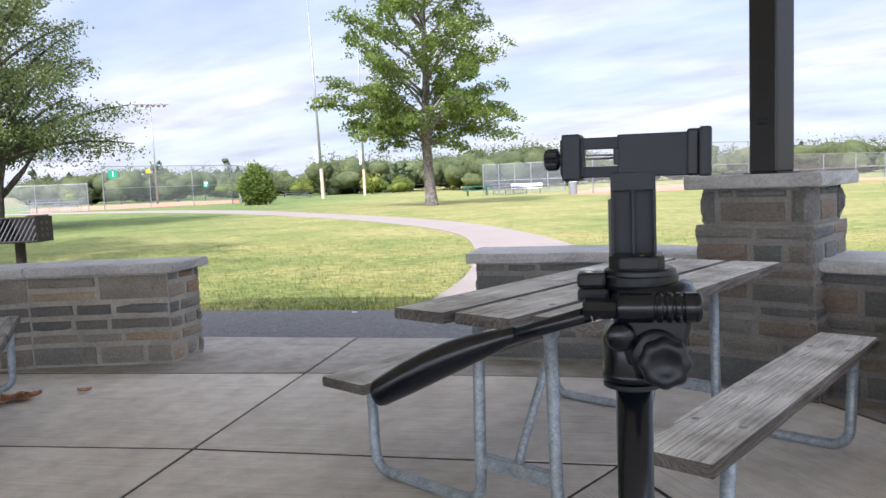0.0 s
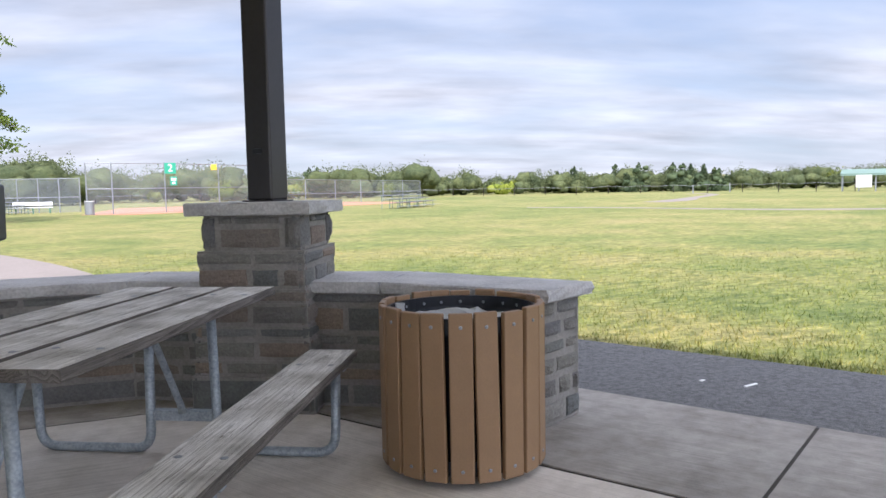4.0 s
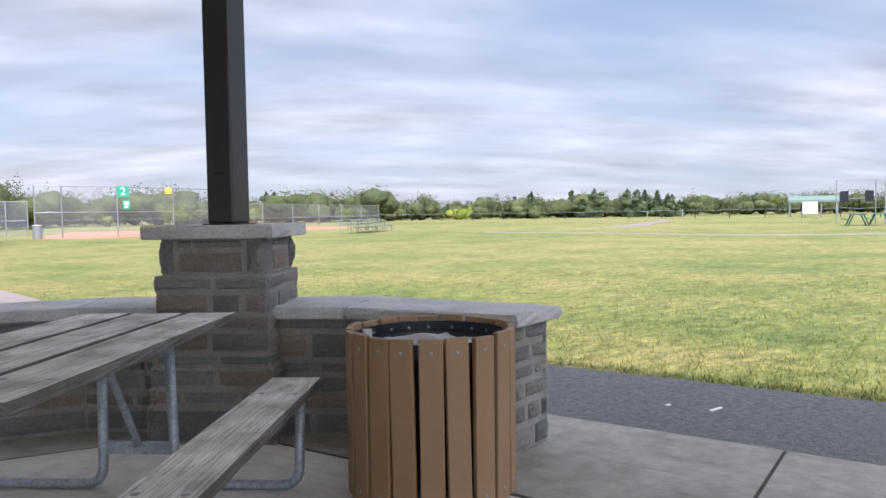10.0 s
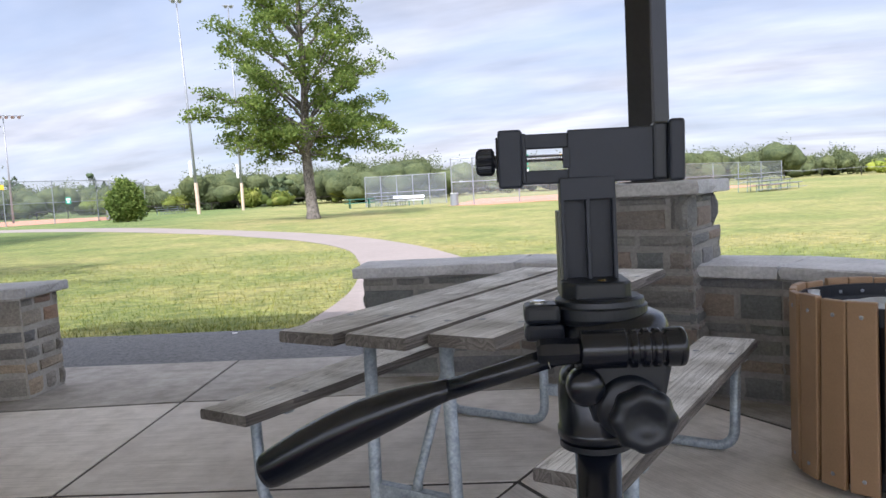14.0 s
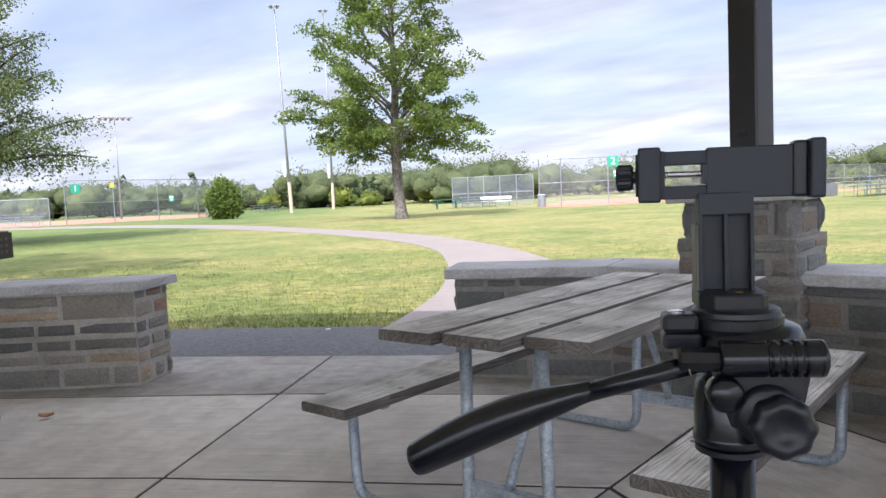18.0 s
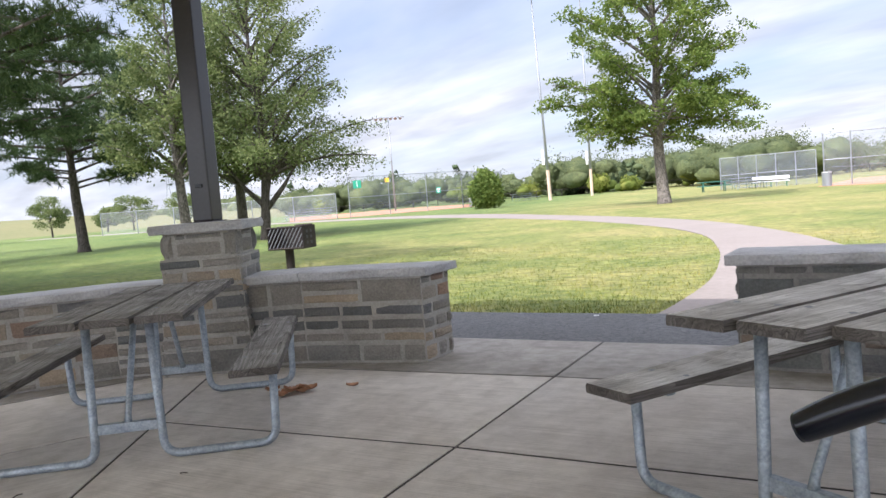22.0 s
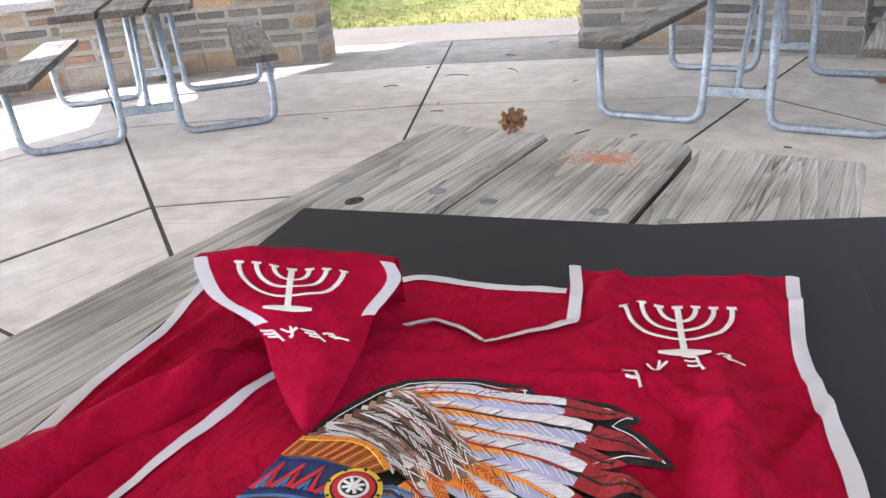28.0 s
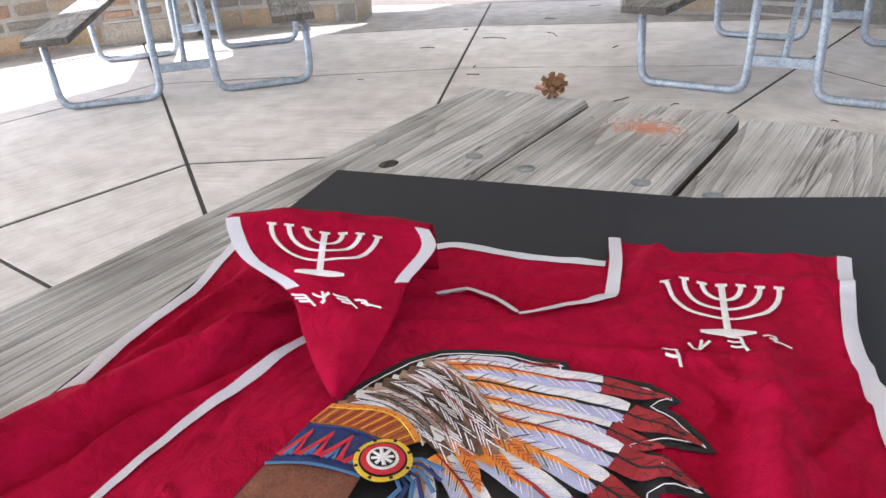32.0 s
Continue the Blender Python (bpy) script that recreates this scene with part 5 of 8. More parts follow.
def strip(line, width, surf, lift, bm=None, taper=None):
    """A band of cloth or thread along a line, lying on a surface."""
    bm = bm or bmesh.new()
    prev = None
    for k, p in enumerate(line):
        a, c = line[max(0, k - 1)], line[min(len(line) - 1, k + 1)]
        dx, dy = c[0] - a[0], c[1] - a[1]
        d = math.hypot(dx, dy) or 1
        w = width / 2 * (taper(k / (len(line) - 1)) if taper else 1)
        cols = []
        for s in (-1, 0, 1):
            q = (p[0] - dy / d * w * s, p[1] + dx / d * w * s)
            cols.append(bm.verts.new(surf(q[0], q[1], lift + (0.0004 if s == 0 else 0))))
        if prev:
            bm.faces.new((prev[0], prev[1], cols[1], cols[0]))
            bm.faces.new((prev[1], prev[2], cols[2], cols[1]))
        prev = cols
    return bm


def between(c1, c2, lift, rows=4):
    """A field of stitching between two lines on the cloth."""
    bm = bmesh.new()
    grid = [[bm.verts.new(on_cloth(a[0] + (b[0] - a[0]) * j / rows, a[1] + (b[1] - a[1]) * j / rows, lift)) for a, b in zip(c1, c2)] for j in range(rows + 1)]
    for p, q in zip(grid, grid[1:]):
        for k in range(len(p) - 1):
            bm.faces.new((p[k], p[k + 1], q[k + 1], q[k]))
    return bm


def filled(outline, step, lift):
    bm = bmesh.new()
    xs, ys = [p[0] for p in outline], [p[1] for p in outline]
    verts = {}
    for i in range(int(min(xs) / step) - 1, int(max(xs) / step) + 1):
        for j in range(int(min(ys) / step) - 1, int(max(ys) / step) + 1):
            if inside(((i + 0.5) * step, (j + 0.5) * step), outline):
                q = []
                for key in ((i, j), (i + 1, j), (i + 1, j + 1), (i, j + 1)):
                    if key not in verts:
                        verts[key] = bm.verts.new(on_cloth(key[0] * step, key[1] * step, lift))
                    q.append(verts[key])
                bm.faces.new(q)
    return bm


def on_cloth(x, y, lift):
    return Vector((x, y, bumps(x, y) + lift))


left_edge = curve2([(-0.222, 0.224), (-0.206, 0.190), (-0.178, 0.131), (-0.1665, 0.057), (-0.147, -0.019), (-0.129, -0.083), (-0.11, -0.2), (-0.09, -0.36)])
right_edge = curve2([(0.322, 0.466), (0.3295, 0.425), (0.336, 0.393), (0.348, 0.327), (0.369, 0.268), (0.3845, 0.225), (0.402, 0.17), (0.425, 0.05), (0.44, -0.1), (0.44, -0.30)])
collar = curve2([(-0.05, 0.295), (-0.0285, 0.311), (-0.001, 0.331), (0.0746, 0.348), (0.1327, 0.365)])
shoulder = curve2([(0.1218, 0.413), (0.135, 0.415), (0.1574, 0.4156), (0.184, 0.402), (0.235, 0.4287), (0.322, 0.462)])
outline = left_edge[::-1] + [(-0.12, 0.25)] + collar + shoulder + right_edge + [(0.30, -0.36)]
vest = tagged(new("vest"), "red cloth vest with white trim and embroidered emblems", "vest")
vest.empty_display_size = 0.1
vest.matrix_world = T0
body = part("body", filled(outline, 0.005, 0), "red", vest, smooth=True)
body.modifiers.new("thickness", "SOLIDIFY").thickness = 0.0016
TR = 0.011
WT = "white bias trim"
part("trim", strip(left_edge, TR, on_cloth, 0.0014), "trim", vest, WT, smooth=True)
part("trim", strip(right_edge, TR * 1.1, on_cloth, 0.0014), "trim", vest, WT, smooth=True)
part("trim", strip(collar, TR * 1.0, on_cloth, 0.0014), "trim", vest, WT, smooth=True)
part("trim", strip(curve2([(0.1200, 0.418), (0.131, 0.393), (0.1418, 0.368), (0.1595, 0.318), (0.1640, 0.303), (0.1625, 0.294), (0.151, 0.274), (0.1367, 0.2524), (0.1255, 0.235), (0.1165, 0.2235)]), TR * 1.1, on_cloth, 0.0042, None, lambda t: 1.0 if t < 0.62 else 1 - 1.9 * (t - 0.62)), "trim", vest, WT, smooth=True)
part("trim", strip(curve2([(0.036, 0.221), (0.0411, 0.2288), (0.0554, 0.241), (0.0794, 0.2405), (0.1148, 0.226)]), TR * 1.0, on_cloth, 0.0044, None, lambda t: min(1, 0.4 + 3 * t, 0.3 + 2.5 * (1 - t))), "trim", vest, WT, smooth=True)
part("trim", strip(curve2([(-0.017, 0.125), (-0.0196, 0.1029), (-0.0221, 0.0494), (-0.0262, -0.0005), (-0.0238, -0.0399), (-0.0192, -0.0767), (-0.01, -0.2), (0.0, -0.34)]), TR * 0.8, on_cloth, 0.0015), "trim", vest, WT, smooth=True)
part("hem", strip(shoulder, 0.010, on_cloth, 0.0004), "red", vest, smooth=True)

# folded-over shoulder flap: a triangle of cloth standing on its tip
FL, FR, FT = Vector((-0.106, 0.118, 0.869)), Vector((0.023, 0.219, 0.842)), Vector((0.057, 0.052, 0.794))
FN = (FR - FL).cross(FT - FL).normalized()
FN = -FN if FN.z < 0 else FN
LV, LU = (-0.034, 0.075, 0.244, 0.422, 0.635, 0.83, 0.975), (0.065, 0.032, 0.024, 0.150, 0.105, 0.070, 0.060)
RV, RU = (-0.051, 0.068, 0.223, 0.334, 0.536, 0.784, 0.980), (1.086, 1.046, 0.878, 0.748, 0.571, 0.314, 0.085)


def flap_uv(u, v, lift=0.0):
    a, b = float(np.interp(v, LV, LU)), float(np.interp(v, RV, RU))
    w = min(1, max(0, (u - a) / max(0.02, b - a)))
    bow = 0.009 * math.sin(math.pi * w) * math.sin(math.pi * min(1, max(0, v))) + 0.0024 * math.sin(9 * u + 14 * v) * math.sin(math.pi * w) + 0.0022 * math.sin(7 * v + 5 * w) + 0.0014 * math.sin(21 * u - 9 * v) * min(1, 3 * w, 3 - 3 * w)
    return FL + (FR - FL) * u + (FT - FL) * v + FN * (lift + bow)


EDGES = [np.array(smooth_line(list(zip(u, v)), 8)) for u, v in ((LU, LV), (RU, RV))]


def flap_edge(s, right):
    line = EDGES[1 if right else 0]
    k = s * (len(line) - 1)
    return (float(np.interp(k, range(len(line)), line[:, 0])), float(np.interp(k, range(len(line)), line[:, 1])))


def flap_at(w, s, lift=0.0):
    (u0, v0), (u1, v1) = flap_edge(s, False), flap_edge(s, True)
    return flap_uv(u0 + (u1 - u0) * w, v0 + (v1 - v0) * w - 0.045 * math.sin(math.pi * w) * max(0, 1 - 5 * s), lift)


bm = bmesh.new()
n, mrows = 22, 30
rows = [[bm.verts.new(flap_at(i / n, j / mrows)) for i in range(n + 1)] for j in range(mrows + 1)]
back = []
for j in range(1, 7):                                         # the far side, falling behind the ridge
    k = j / 6
    ring = []
    for i in range(n + 1):
        p = flap_at(i / n, 0)
        ring.append(bm.verts.new((p.x - 0.028 * math.sin(k * 1.5), p.y + 0.05 * math.sin(k * 1.5), p.z - (p.z - TOP - 0.014) * k * k)))
    back.append(ring)
rows = back[::-1] + rows
for a, b in zip(rows, rows[1:]):
    for i in range(n):
        bm.faces.new((a[i], a[i + 1], b[i + 1], b[i]))
flap = part("shoulder_flap", bm, "red", vest, "folded-over red shoulder", smooth=True)
flap.modifiers.new("thickness", "SOLIDIFY").thickness = 0.0014
for right, s1 in ((False, 0.49), (True, 0.50)):
    bm = bmesh.new()
    prev = None
    for k in range(25):
        s = s1 * k / 24
        (u0, v0), (u1, v1) = flap_edge(s, False), flap_edge(s, True)
        wd = 0.068 / max(0.2, u1 - u0)
        cols = [bm.verts.new(flap_at(1 - wd * q if right else wd * q, s, 0.0014 + (0.0006 if q == 0.5 else 0))) for q in (-0.08, 0.5, 1.0)]
        if prev:
            bm.faces.new((prev[0], prev[1], cols[1], cols[0]))
            bm.faces.new((prev[1], prev[2], cols[2], cols[1]))
        prev = cols
    part("trim", bm, "trim", vest, WT, smooth=True)


# ---- embroidery ----
def lampstand(surf, lift, bm, width=0.045):
    """Seven-armed lampstand in unit coordinates."""
    strip([(0, 0.06 + 0.9 * k / 12) for k in range(13)], width * 1.3, surf, lift, bm)
    for r, dep in ((0.17, 0.32), (0.335, 0.50), (0.5, 0.70)):
        strip([(r * math.cos(math.pi * k / 26), 1.0 - dep * math.sin(math.pi * k / 26)) for k in range(27)], width, surf, lift, bm)
        for s in (-1, 1):
            strip([(s * r - 0.045, 1.0), (s * r + 0.045, 1.0)], 0.05, surf, lift, bm)
    strip([(-0.05, 0.99), (0.05, 0.99)], 0.06, surf, lift, bm)
    strip([(-0.22 + 0.44 * k / 8, 0.03) for k in range(9)], 0.13, surf, lift, bm, lambda t: math.sin(math.pi * (0.12 + 0.76 * t)))
    return bm


EM2 = lambda x, y, lift: on_cloth(0.2662 + 0.0878 * x - 0.0265 * y, 0.2910 + 0.0358 * x + 0.0748 * y, lift)
EM1 = lambda x, y, lift: flap_uv(0.330 + 0.503 * x + 0.190 * y, 0.338 + 0.039 * x - 0.315 * y, lift)
for surf in (EM1, EM2):
    part("lampstand", lampstand(surf, 0.002, bmesh.new()), "thread_white", vest, "white embroidered seven-armed lampstand")
# four embroidered letters of an old script under each lampstand
HE = [[(0.70, 1.02), (0.80, 0.4), (0.92, -0.25)], [(0.70, 1.0), (0.35, 1.0), (0.02, 1.08)], [(0.76, 0.66), (0.4, 0.64), (0.10, 0.70)], [(0.82, 0.32), (0.5, 0.30), (0.22, 0.34)]]
WAW = [[(0.02, 0.95), (0.25, 0.62), (0.5, 0.55)], [(0.98, 1.15), (0.72, 0.85), (0.5, 0.55)], [(0.62, 1.2), (0.58, 0.9), (0.5, 0.55)], [(0.5, 0.55), (0.42, 0.2), (0.18, -0.12)]]
YOD = [[(0.0, 0.85), (0.3, 0.98), (0.62, 0.92)], [(0.62, 0.92), (0.52, 0.62), (0.42, 0.38)], [(0.42, 0.38), (0.75, 0.48), (1.25, 0.34)], [(0.25, 0.62), (0.45, 0.66), (0.66, 0.62)]]
for glyph, (x, y) in zip((HE, WAW, HE, YOD), ((0.2330, 0.236), (0.2480, 0.2565), (0.2705, 0.2760), (0.2950, 0.2875))):
    bm = bmesh.new()
    for stroke in glyph:
        strip([(x + 0.0165 * (0.926 * u - 0.334 * v), y + 0.0165 * (0.378 * u + 0.943 * v) - 0.006) for u, v in stroke], 0.0024, on_cloth, 0.0026, bm)
    part("lettering", bm, "thread_white", vest, "white embroidered letter")
for glyph, (u0, v0) in zip((HE, WAW, HE, YOD), ((0.150, 0.492), (0.240, 0.496), (0.330, 0.508), (0.420, 0.518))):
    bm = bmesh.new()
    for stroke in glyph:
        strip([(u0 + 0.080 * u, v0 - 0.050 * v + 0.010 * u) for u, v in stroke], 0.0125, flap_uv, 0.0018, bm)
    part("lettering", bm, "thread_white", vest, "white embroidered letter")

W, O, BR, RD, BK, YE, BL, LV_ = "thread_white", "thread_orange", "thread_brown", "thread_red", "thread_black", "thread_yellow", "thread_blue", "thread_lilac"
patch = [(0.0667, -0.033), (0.0655, -0.0065), (0.0622, 0.0283), (0.0618, 0.0572), (0.0635, 0.0934), (0.0734, 0.1274), (0.0881, 0.1513), (0.1147, 0.1662), (0.1379, 0.1777), (0.1735, 0.1918), (0.1800, 0.1820), (0.2127, 0.1949), (0.2366, 0.1992),
         (0.2594, 0.1914), (0.2490, 0.1791), (0.2651, 0.1747), (0.2935, 0.1547), (0.268, 0.1438), (0.2500, 0.1369), (0.2736, 0.1275), (0.303, 0.1155), (0.275, 0.10), (0.29, 0.06), (0.26, 0.0), (0.18, -0.06), (0.10, -0.08)]
rim = []
for (x0, y0), (x1, y1) in zip(patch, patch[1:] + patch[:1]):
    rim += [(x0 + (x1 - x0) * k / 5, y0 + (y1 - y0) * k / 5) for k in range(5)]
rim.append(rim[0])
part("patch", filled(patch, 0.003, 0.0012), BK, vest, "black embroidered ground of a feather headdress")
part("patch_edge", strip(rim, 0.0060, on_cloth, 0.0016), BK, vest)
part("patch_line", strip(offset_line(rim, -0.0042), 0.0011, on_cloth, 0.0026), W, vest, "thin white stitched outline")


thread = random.Random(23)


def barbs(line, w, mat_, parent, lift, step=2, side=(-1, 1), k0=2, lean=1.2, thick=0.0006):
    bm = bmesh.new()
    for s in side:
        for k in range(k0, len(line) - 2, step):
            if thread.random() < 0.2:
                continue
            p, q = line[k], line[k + 1]
            dx, dy = q[0] - p[0], q[1] - p[1]
            d = math.hypot(dx, dy) / thread.uniform(0.55, 1.1)
            e = (p[0] + (-dy * s * 0.5 + dx * 0.5 * lean) / d * w, p[1] + (dx * s * 0.5 + dy * 0.5 * lean) / d * w)
            strip([p, ((p[0] + e[0]) / 2, (p[1] + e[1]) / 2), e], thick, on_cloth, lift, bm)
    part("stitching", bm, mat_, parent, "stitched barbs")


def feather(root, end, tip, w, quill, lift, tipmat=RD, bend=0.004):
    """A long embroidered feather: white and lilac halves, a coloured quill, a dark red tip."""
    dx, dy = end[0] - root[0], end[1] - root[1]
    d = math.hypot(dx, dy)
    line = [(root[0] + dx * k / 20 - dy / d * bend * math.sin(math.pi * k / 20), root[1] + dy * k / 20 + dx / d * bend * math.sin(math.pi * k / 20)) for k in range(21)]
    grow = lambda t: 0.45 + 0.55 * min(1, 1.6 * t) if t < 0.93 else 1 - 4 * (t - 0.93)
    f = part("feather", strip(line, w * 1.2, on_cloth, lift, None, grow), BK, vest)
    part("vane", strip(offset_line(line, w * 0.27), w * 0.46, on_cloth, lift + 0.0006, None, grow), W, f)
    part("vane", strip(offset_line(line, -w * 0.27), w * 0.44, on_cloth, lift + 0.0006, None, grow), LV_, f)
    part("quill", strip(line[:19], w * 0.10, on_cloth, lift + 0.0012), quill, f)
    part("root", strip(offset_line(line[:15], -w * 0.04), w * 0.5, on_cloth, lift + 0.0010, None, lambda t: 1 - 0.9 * t), O, f, "orange stitching")
    barbs(offset_line(line, w * 0.05), w * 0.8, LV_, f, lift + 0.0011, 1, (1,))
    barbs(offset_line(line, -w * 0.05), w * 0.8, W, f, lift + 0.0011, 1, (-1,))
    barbs(line[:13], w * 0.8, BK, f, lift + 0.0013, 3)
    if tip:
        tl = [(end[0] + (tip[0] - end[0]) * k / 10, end[1] + (tip[1] - end[1]) * k / 10) for k in range(11)]
        t = part("tip", strip(tl, w * 0.95, on_cloth, lift + 0.0007, None, lambda t: 1.0 - 0.9 * t ** 1.6), tipmat, f, "dark red stitched tip")
        part("shaft", strip(tl[:9], w * 0.08, on_cloth, lift + 0.0012), BK, t)
        barbs(tl, w * 0.55, BK, t, lift + 0.0012, 2, k0=1)
    return f


feather((0.0924, 0.1374), (0.1480, 0.166), (0.171, 0.1885), 0.013, RD, 0.0022, bend=0.003)
feather((0.1025, 0.1376), (0.2071, 0.1830), (0.2545, 0.1912), 0.020, RD, 0.0026)
feather((0.1182, 0.1288), (0.2332, 0.1640), (0.2870, 0.1550), 0.026, BK, 0.0022, bend=0.006)
feather((0.1320, 0.1200), (0.2290, 0.1425), (0.2680, 0.1385), 0.021, RD, 0.0020, bend=0.005)
feather((0.1485, 0.1105), (0.2431, 0.1215), (0.2960, 0.1180), 0.027, RD, 0.0026, bend=0.005)
feather((0.1680, 0.1000), (0.2436, 0.0935), (0.285, 0.085), 0.026, O, 0.0022, bend=0.004)
feather((0.1600, 0.0800), (0.2300, 0.0640), (0.27, 0.050), 0.027, RD, 0.0026, bend=0.004)
feather((0.1463, 0.0600), (0.1950, 0.0330), (0.22, 0.01), 0.024, RD, 0.0022, bend=0.004)
feather((0.1400, 0.0480), (0.1650, 0.0150), (0.18, -0.02), 0.016, O, 0.0026, bend=0.003)
for k in range(11):                                           # soft down over the brow
    t = k / 10
    p0, p1, p2 = (0.0655 + 0.021 * t, 0.0585 + 0.075 * t), (0.094 + 0.018 * t, 0.080 + 0.058 * t), (0.136 + 0.040 * t, 0.064 + 0.034 * t)
    if k % 2:
        p2 = (p2[0] + 0.014, p2[1] - 0.004)
    ln = [(p0[0] * (1 - s) ** 2 + 2 * p1[0] * s * (1 - s) + p2[0] * s * s, p0[1] * (1 - s) ** 2 + 2 * p1[1] * s * (1 - s) + p2[1] * s * s) for s in (i / 22 for i in range(23))]
    mt = (BR, "thread_umber", W, BR, "thread_tan", "thread_umber", W)[k % 7]
    f = part("down", strip(ln, 0.0105, on_cloth, 0.0040 + 0.0004 * (k % 3), None, lambda t: 0.6 + 0.7 * math.sin(math.pi * min(1, 0.1 + 0.8 * t)) - (0.5 if t > 0.96 else 0)), mt, vest, "soft brown and white stitched down")
    barbs(ln, 0.010, W if mt in (BR, "thread_umber") else "thread_umber", f, 0.0050 + 0.0004 * (k % 3), 1, thick=0.0008, lean=3.0)
    part("quill", strip(ln[2:20], 0.0009, on_cloth, 0.0054 + 0.0004 * (k % 3)), BK if mt != BR else "thread_red", f)
for p, q in (((0.1515, 0.0930), (0.2080, 0.0870)), ((0.1560, 0.0850), (0.2000, 0.0700)), ((0.150, 0.074), (0.185, 0.050))):
    ln = [(p[0] + (q[0] - p[0]) * k / 14, p[1] + (q[1] - p[1]) * k / 14 + 0.004 * math.sin(math.pi * k / 14)) for k in range(15)]
    f = part("down", strip(ln, 0.010, on_cloth, 0.0042, None, lambda t: math.sin(math.pi * (0.15 + 0.8 * t))), O, vest, "orange stitched down")
    barbs(ln, 0.008, RD, f, 0.0050, 1)
b_top = curve2([(0.0648, 0.0527), (0.0894, 0.0665), (0.1107, 0.0702), (0.1333, 0.0593)], 6)
b_mid = curve2([(0.0632, 0.0313), (0.082, 0.0398), (0.1014, 0.0453), (0.1260, 0.0480)], 6)
b_blue = curve2([(0.0640, 0.0097), (0.0826, 0.0171), (0.1008, 0.0233), (0.119, 0.0238)], 6)
b_low = curve2([(0.0660, -0.0102), (0.0798, -0.0005), (0.0996, 0.0088), (0.1223, 0.0142)], 6)
part("headband", between(b_top, b_mid, 0.0058), "thread_rust", vest, "orange stitched headband")
part("headband", between(b_mid, b_low, 0.0060), BL, vest, "blue stitched headband with a zigzag")
part("border", strip(b_top, 0.0050, on_cloth, 0.0066), O, vest)
part("border", strip(offset_line(b_top, -0.002), 0.0012, on_cloth, 0.0071), YE, vest)
part("border", strip(b_mid, 0.0022, on_cloth, 0.0068), BL, vest)
part("border", strip(b_low, 0.0026, on_cloth, 0.0068), "thread_sky", vest)
for i in range(18):
    a, b = b_top[i], b_mid[i]
    part("stitch", strip([a, ((a[0] + b[0]) / 2, (a[1] + b[1]) / 2), (a[0] * 0.12 + b[0] * 0.88, a[1] * 0.12 + b[1] * 0.88)], 0.0013, on_cloth, 0.0068), RD if i % 2 else O, vest)
for i in range(4):
    a, b, c = b_low[1 + 4 * i], b_mid[3 + 4 * i], b_low[min(18, 5 + 4 * i)]
    lp = lambda p, q, t: (p[0] + (q[0] - p[0]) * t, p[1] + (q[1] - p[1]) * t)
    a, b, c = lp(a, b, 0.2), lp(b, a, 0.15), lp(c, b, 0.2)
    part("zigzag", strip([a, b, c], 0.0040, on_cloth, 0.0070), "thread_crimson", vest)
    part("zigzag", strip([lp(a, c, 0.3), lp(lp(a, c, 0.5), b, 0.45), lp(a, c, 0.7)], 0.0028, on_cloth, 0.0072), "thread_sky", vest)
HC_X, HC_Y = 0.1262, 0.0318                                   # the round boss of the headdress


def pol(a, r):
    return HC_X + r * math.cos(radians(a)), HC_Y + r * math.sin(radians(a))


for k in range(7):
    part("cord", strip([pol(48 - 11 * k, 0.012), pol(44 - 12 * k, 0.024), pol(30 - 15 * k, 0.038)], 0.0030, on_cloth, 0.0062 + 0.0003 * (k % 2)), BL if k % 2 else "thread_sky", vest)
for r, mt, lf in ((0.0185, YE, 0.0086), (0.0152, BK, 0.0090), (0.0138, "thread_crimson", 0.0094), (0.0100, W, 0.0098), (0.0080, BK, 0.0102)):
    bm = bmesh.new()
    c = bm.verts.new(on_cloth(HC_X, HC_Y, lf))
    ring = [bm.verts.new(on_cloth(*pol(10 * k, r), lf)) for k in range(36)]
    for k in range(36):
        bm.faces.new((c, ring[k], ring[(k + 1) % 36]))
    part("boss", bm, mt, vest, "embroidered round boss")
for k in range(8):
    part("bead", strip([pol(45 * k + 10, 0.0160), pol(45 * k + 10, 0.0172), pol(45 * k + 10, 0.0182)], 0.0022, on_cloth, 0.0093), BK, vest)
for k in range(4):
    part("spoke", strip([pol(45 * k, -0.0072), pol(45 * k, 0.0), pol(45 * k, 0.0072)], 0.0024, on_cloth, 0.0106), W, vest)
low = curve2([(0.071, -0.055), (0.085, -0.050), (0.105, -0.040), (0.130, -0.020)], 6)
part("brown_field", between(b_low, low, 0.0056), "thread_skin", vest, "plain brown embroidered field")

# ---- pine cone, seeds, knot ----
cone = tagged(new("pine_cone"), "open brown pine cone lying on the table end", "pine cone")
cone.empty_display_size = 0.05
cone.matrix_world = on_table(-0.187, 0.900, TOP + 0.019, 40) @ pose(0, 0, 0, 62, 0, 0) @ Matrix.Diagonal((0.85, 0.85, 0.85, 1))
part("core", lathe([(0.004, -0.022), (0.009, -0.015), (0.010, 0.0), (0.006, 0.016), (0.001, 0.022)], 10), "cone", cone)
sc = bmesh.new()
k = bmesh.ops.create_cube(sc, size=1.0, matrix=Matrix.Translation((0.5, 0, 0)))
for v in sc.verts:
    wide = 1.0 if v.co.x > 0.5 else 0.45
    v.co = Vector((v.co.x * 0.027, v.co.y * 0.0085 * wide, v.co.z * 0.0022 + (0.007 if v.co.x > 0.5 else 0)))
scale_mesh = bpy.data.meshes.new("scale")
sc.to_mesh(scale_mesh)
scale_mesh.materials.append(M["cone"])
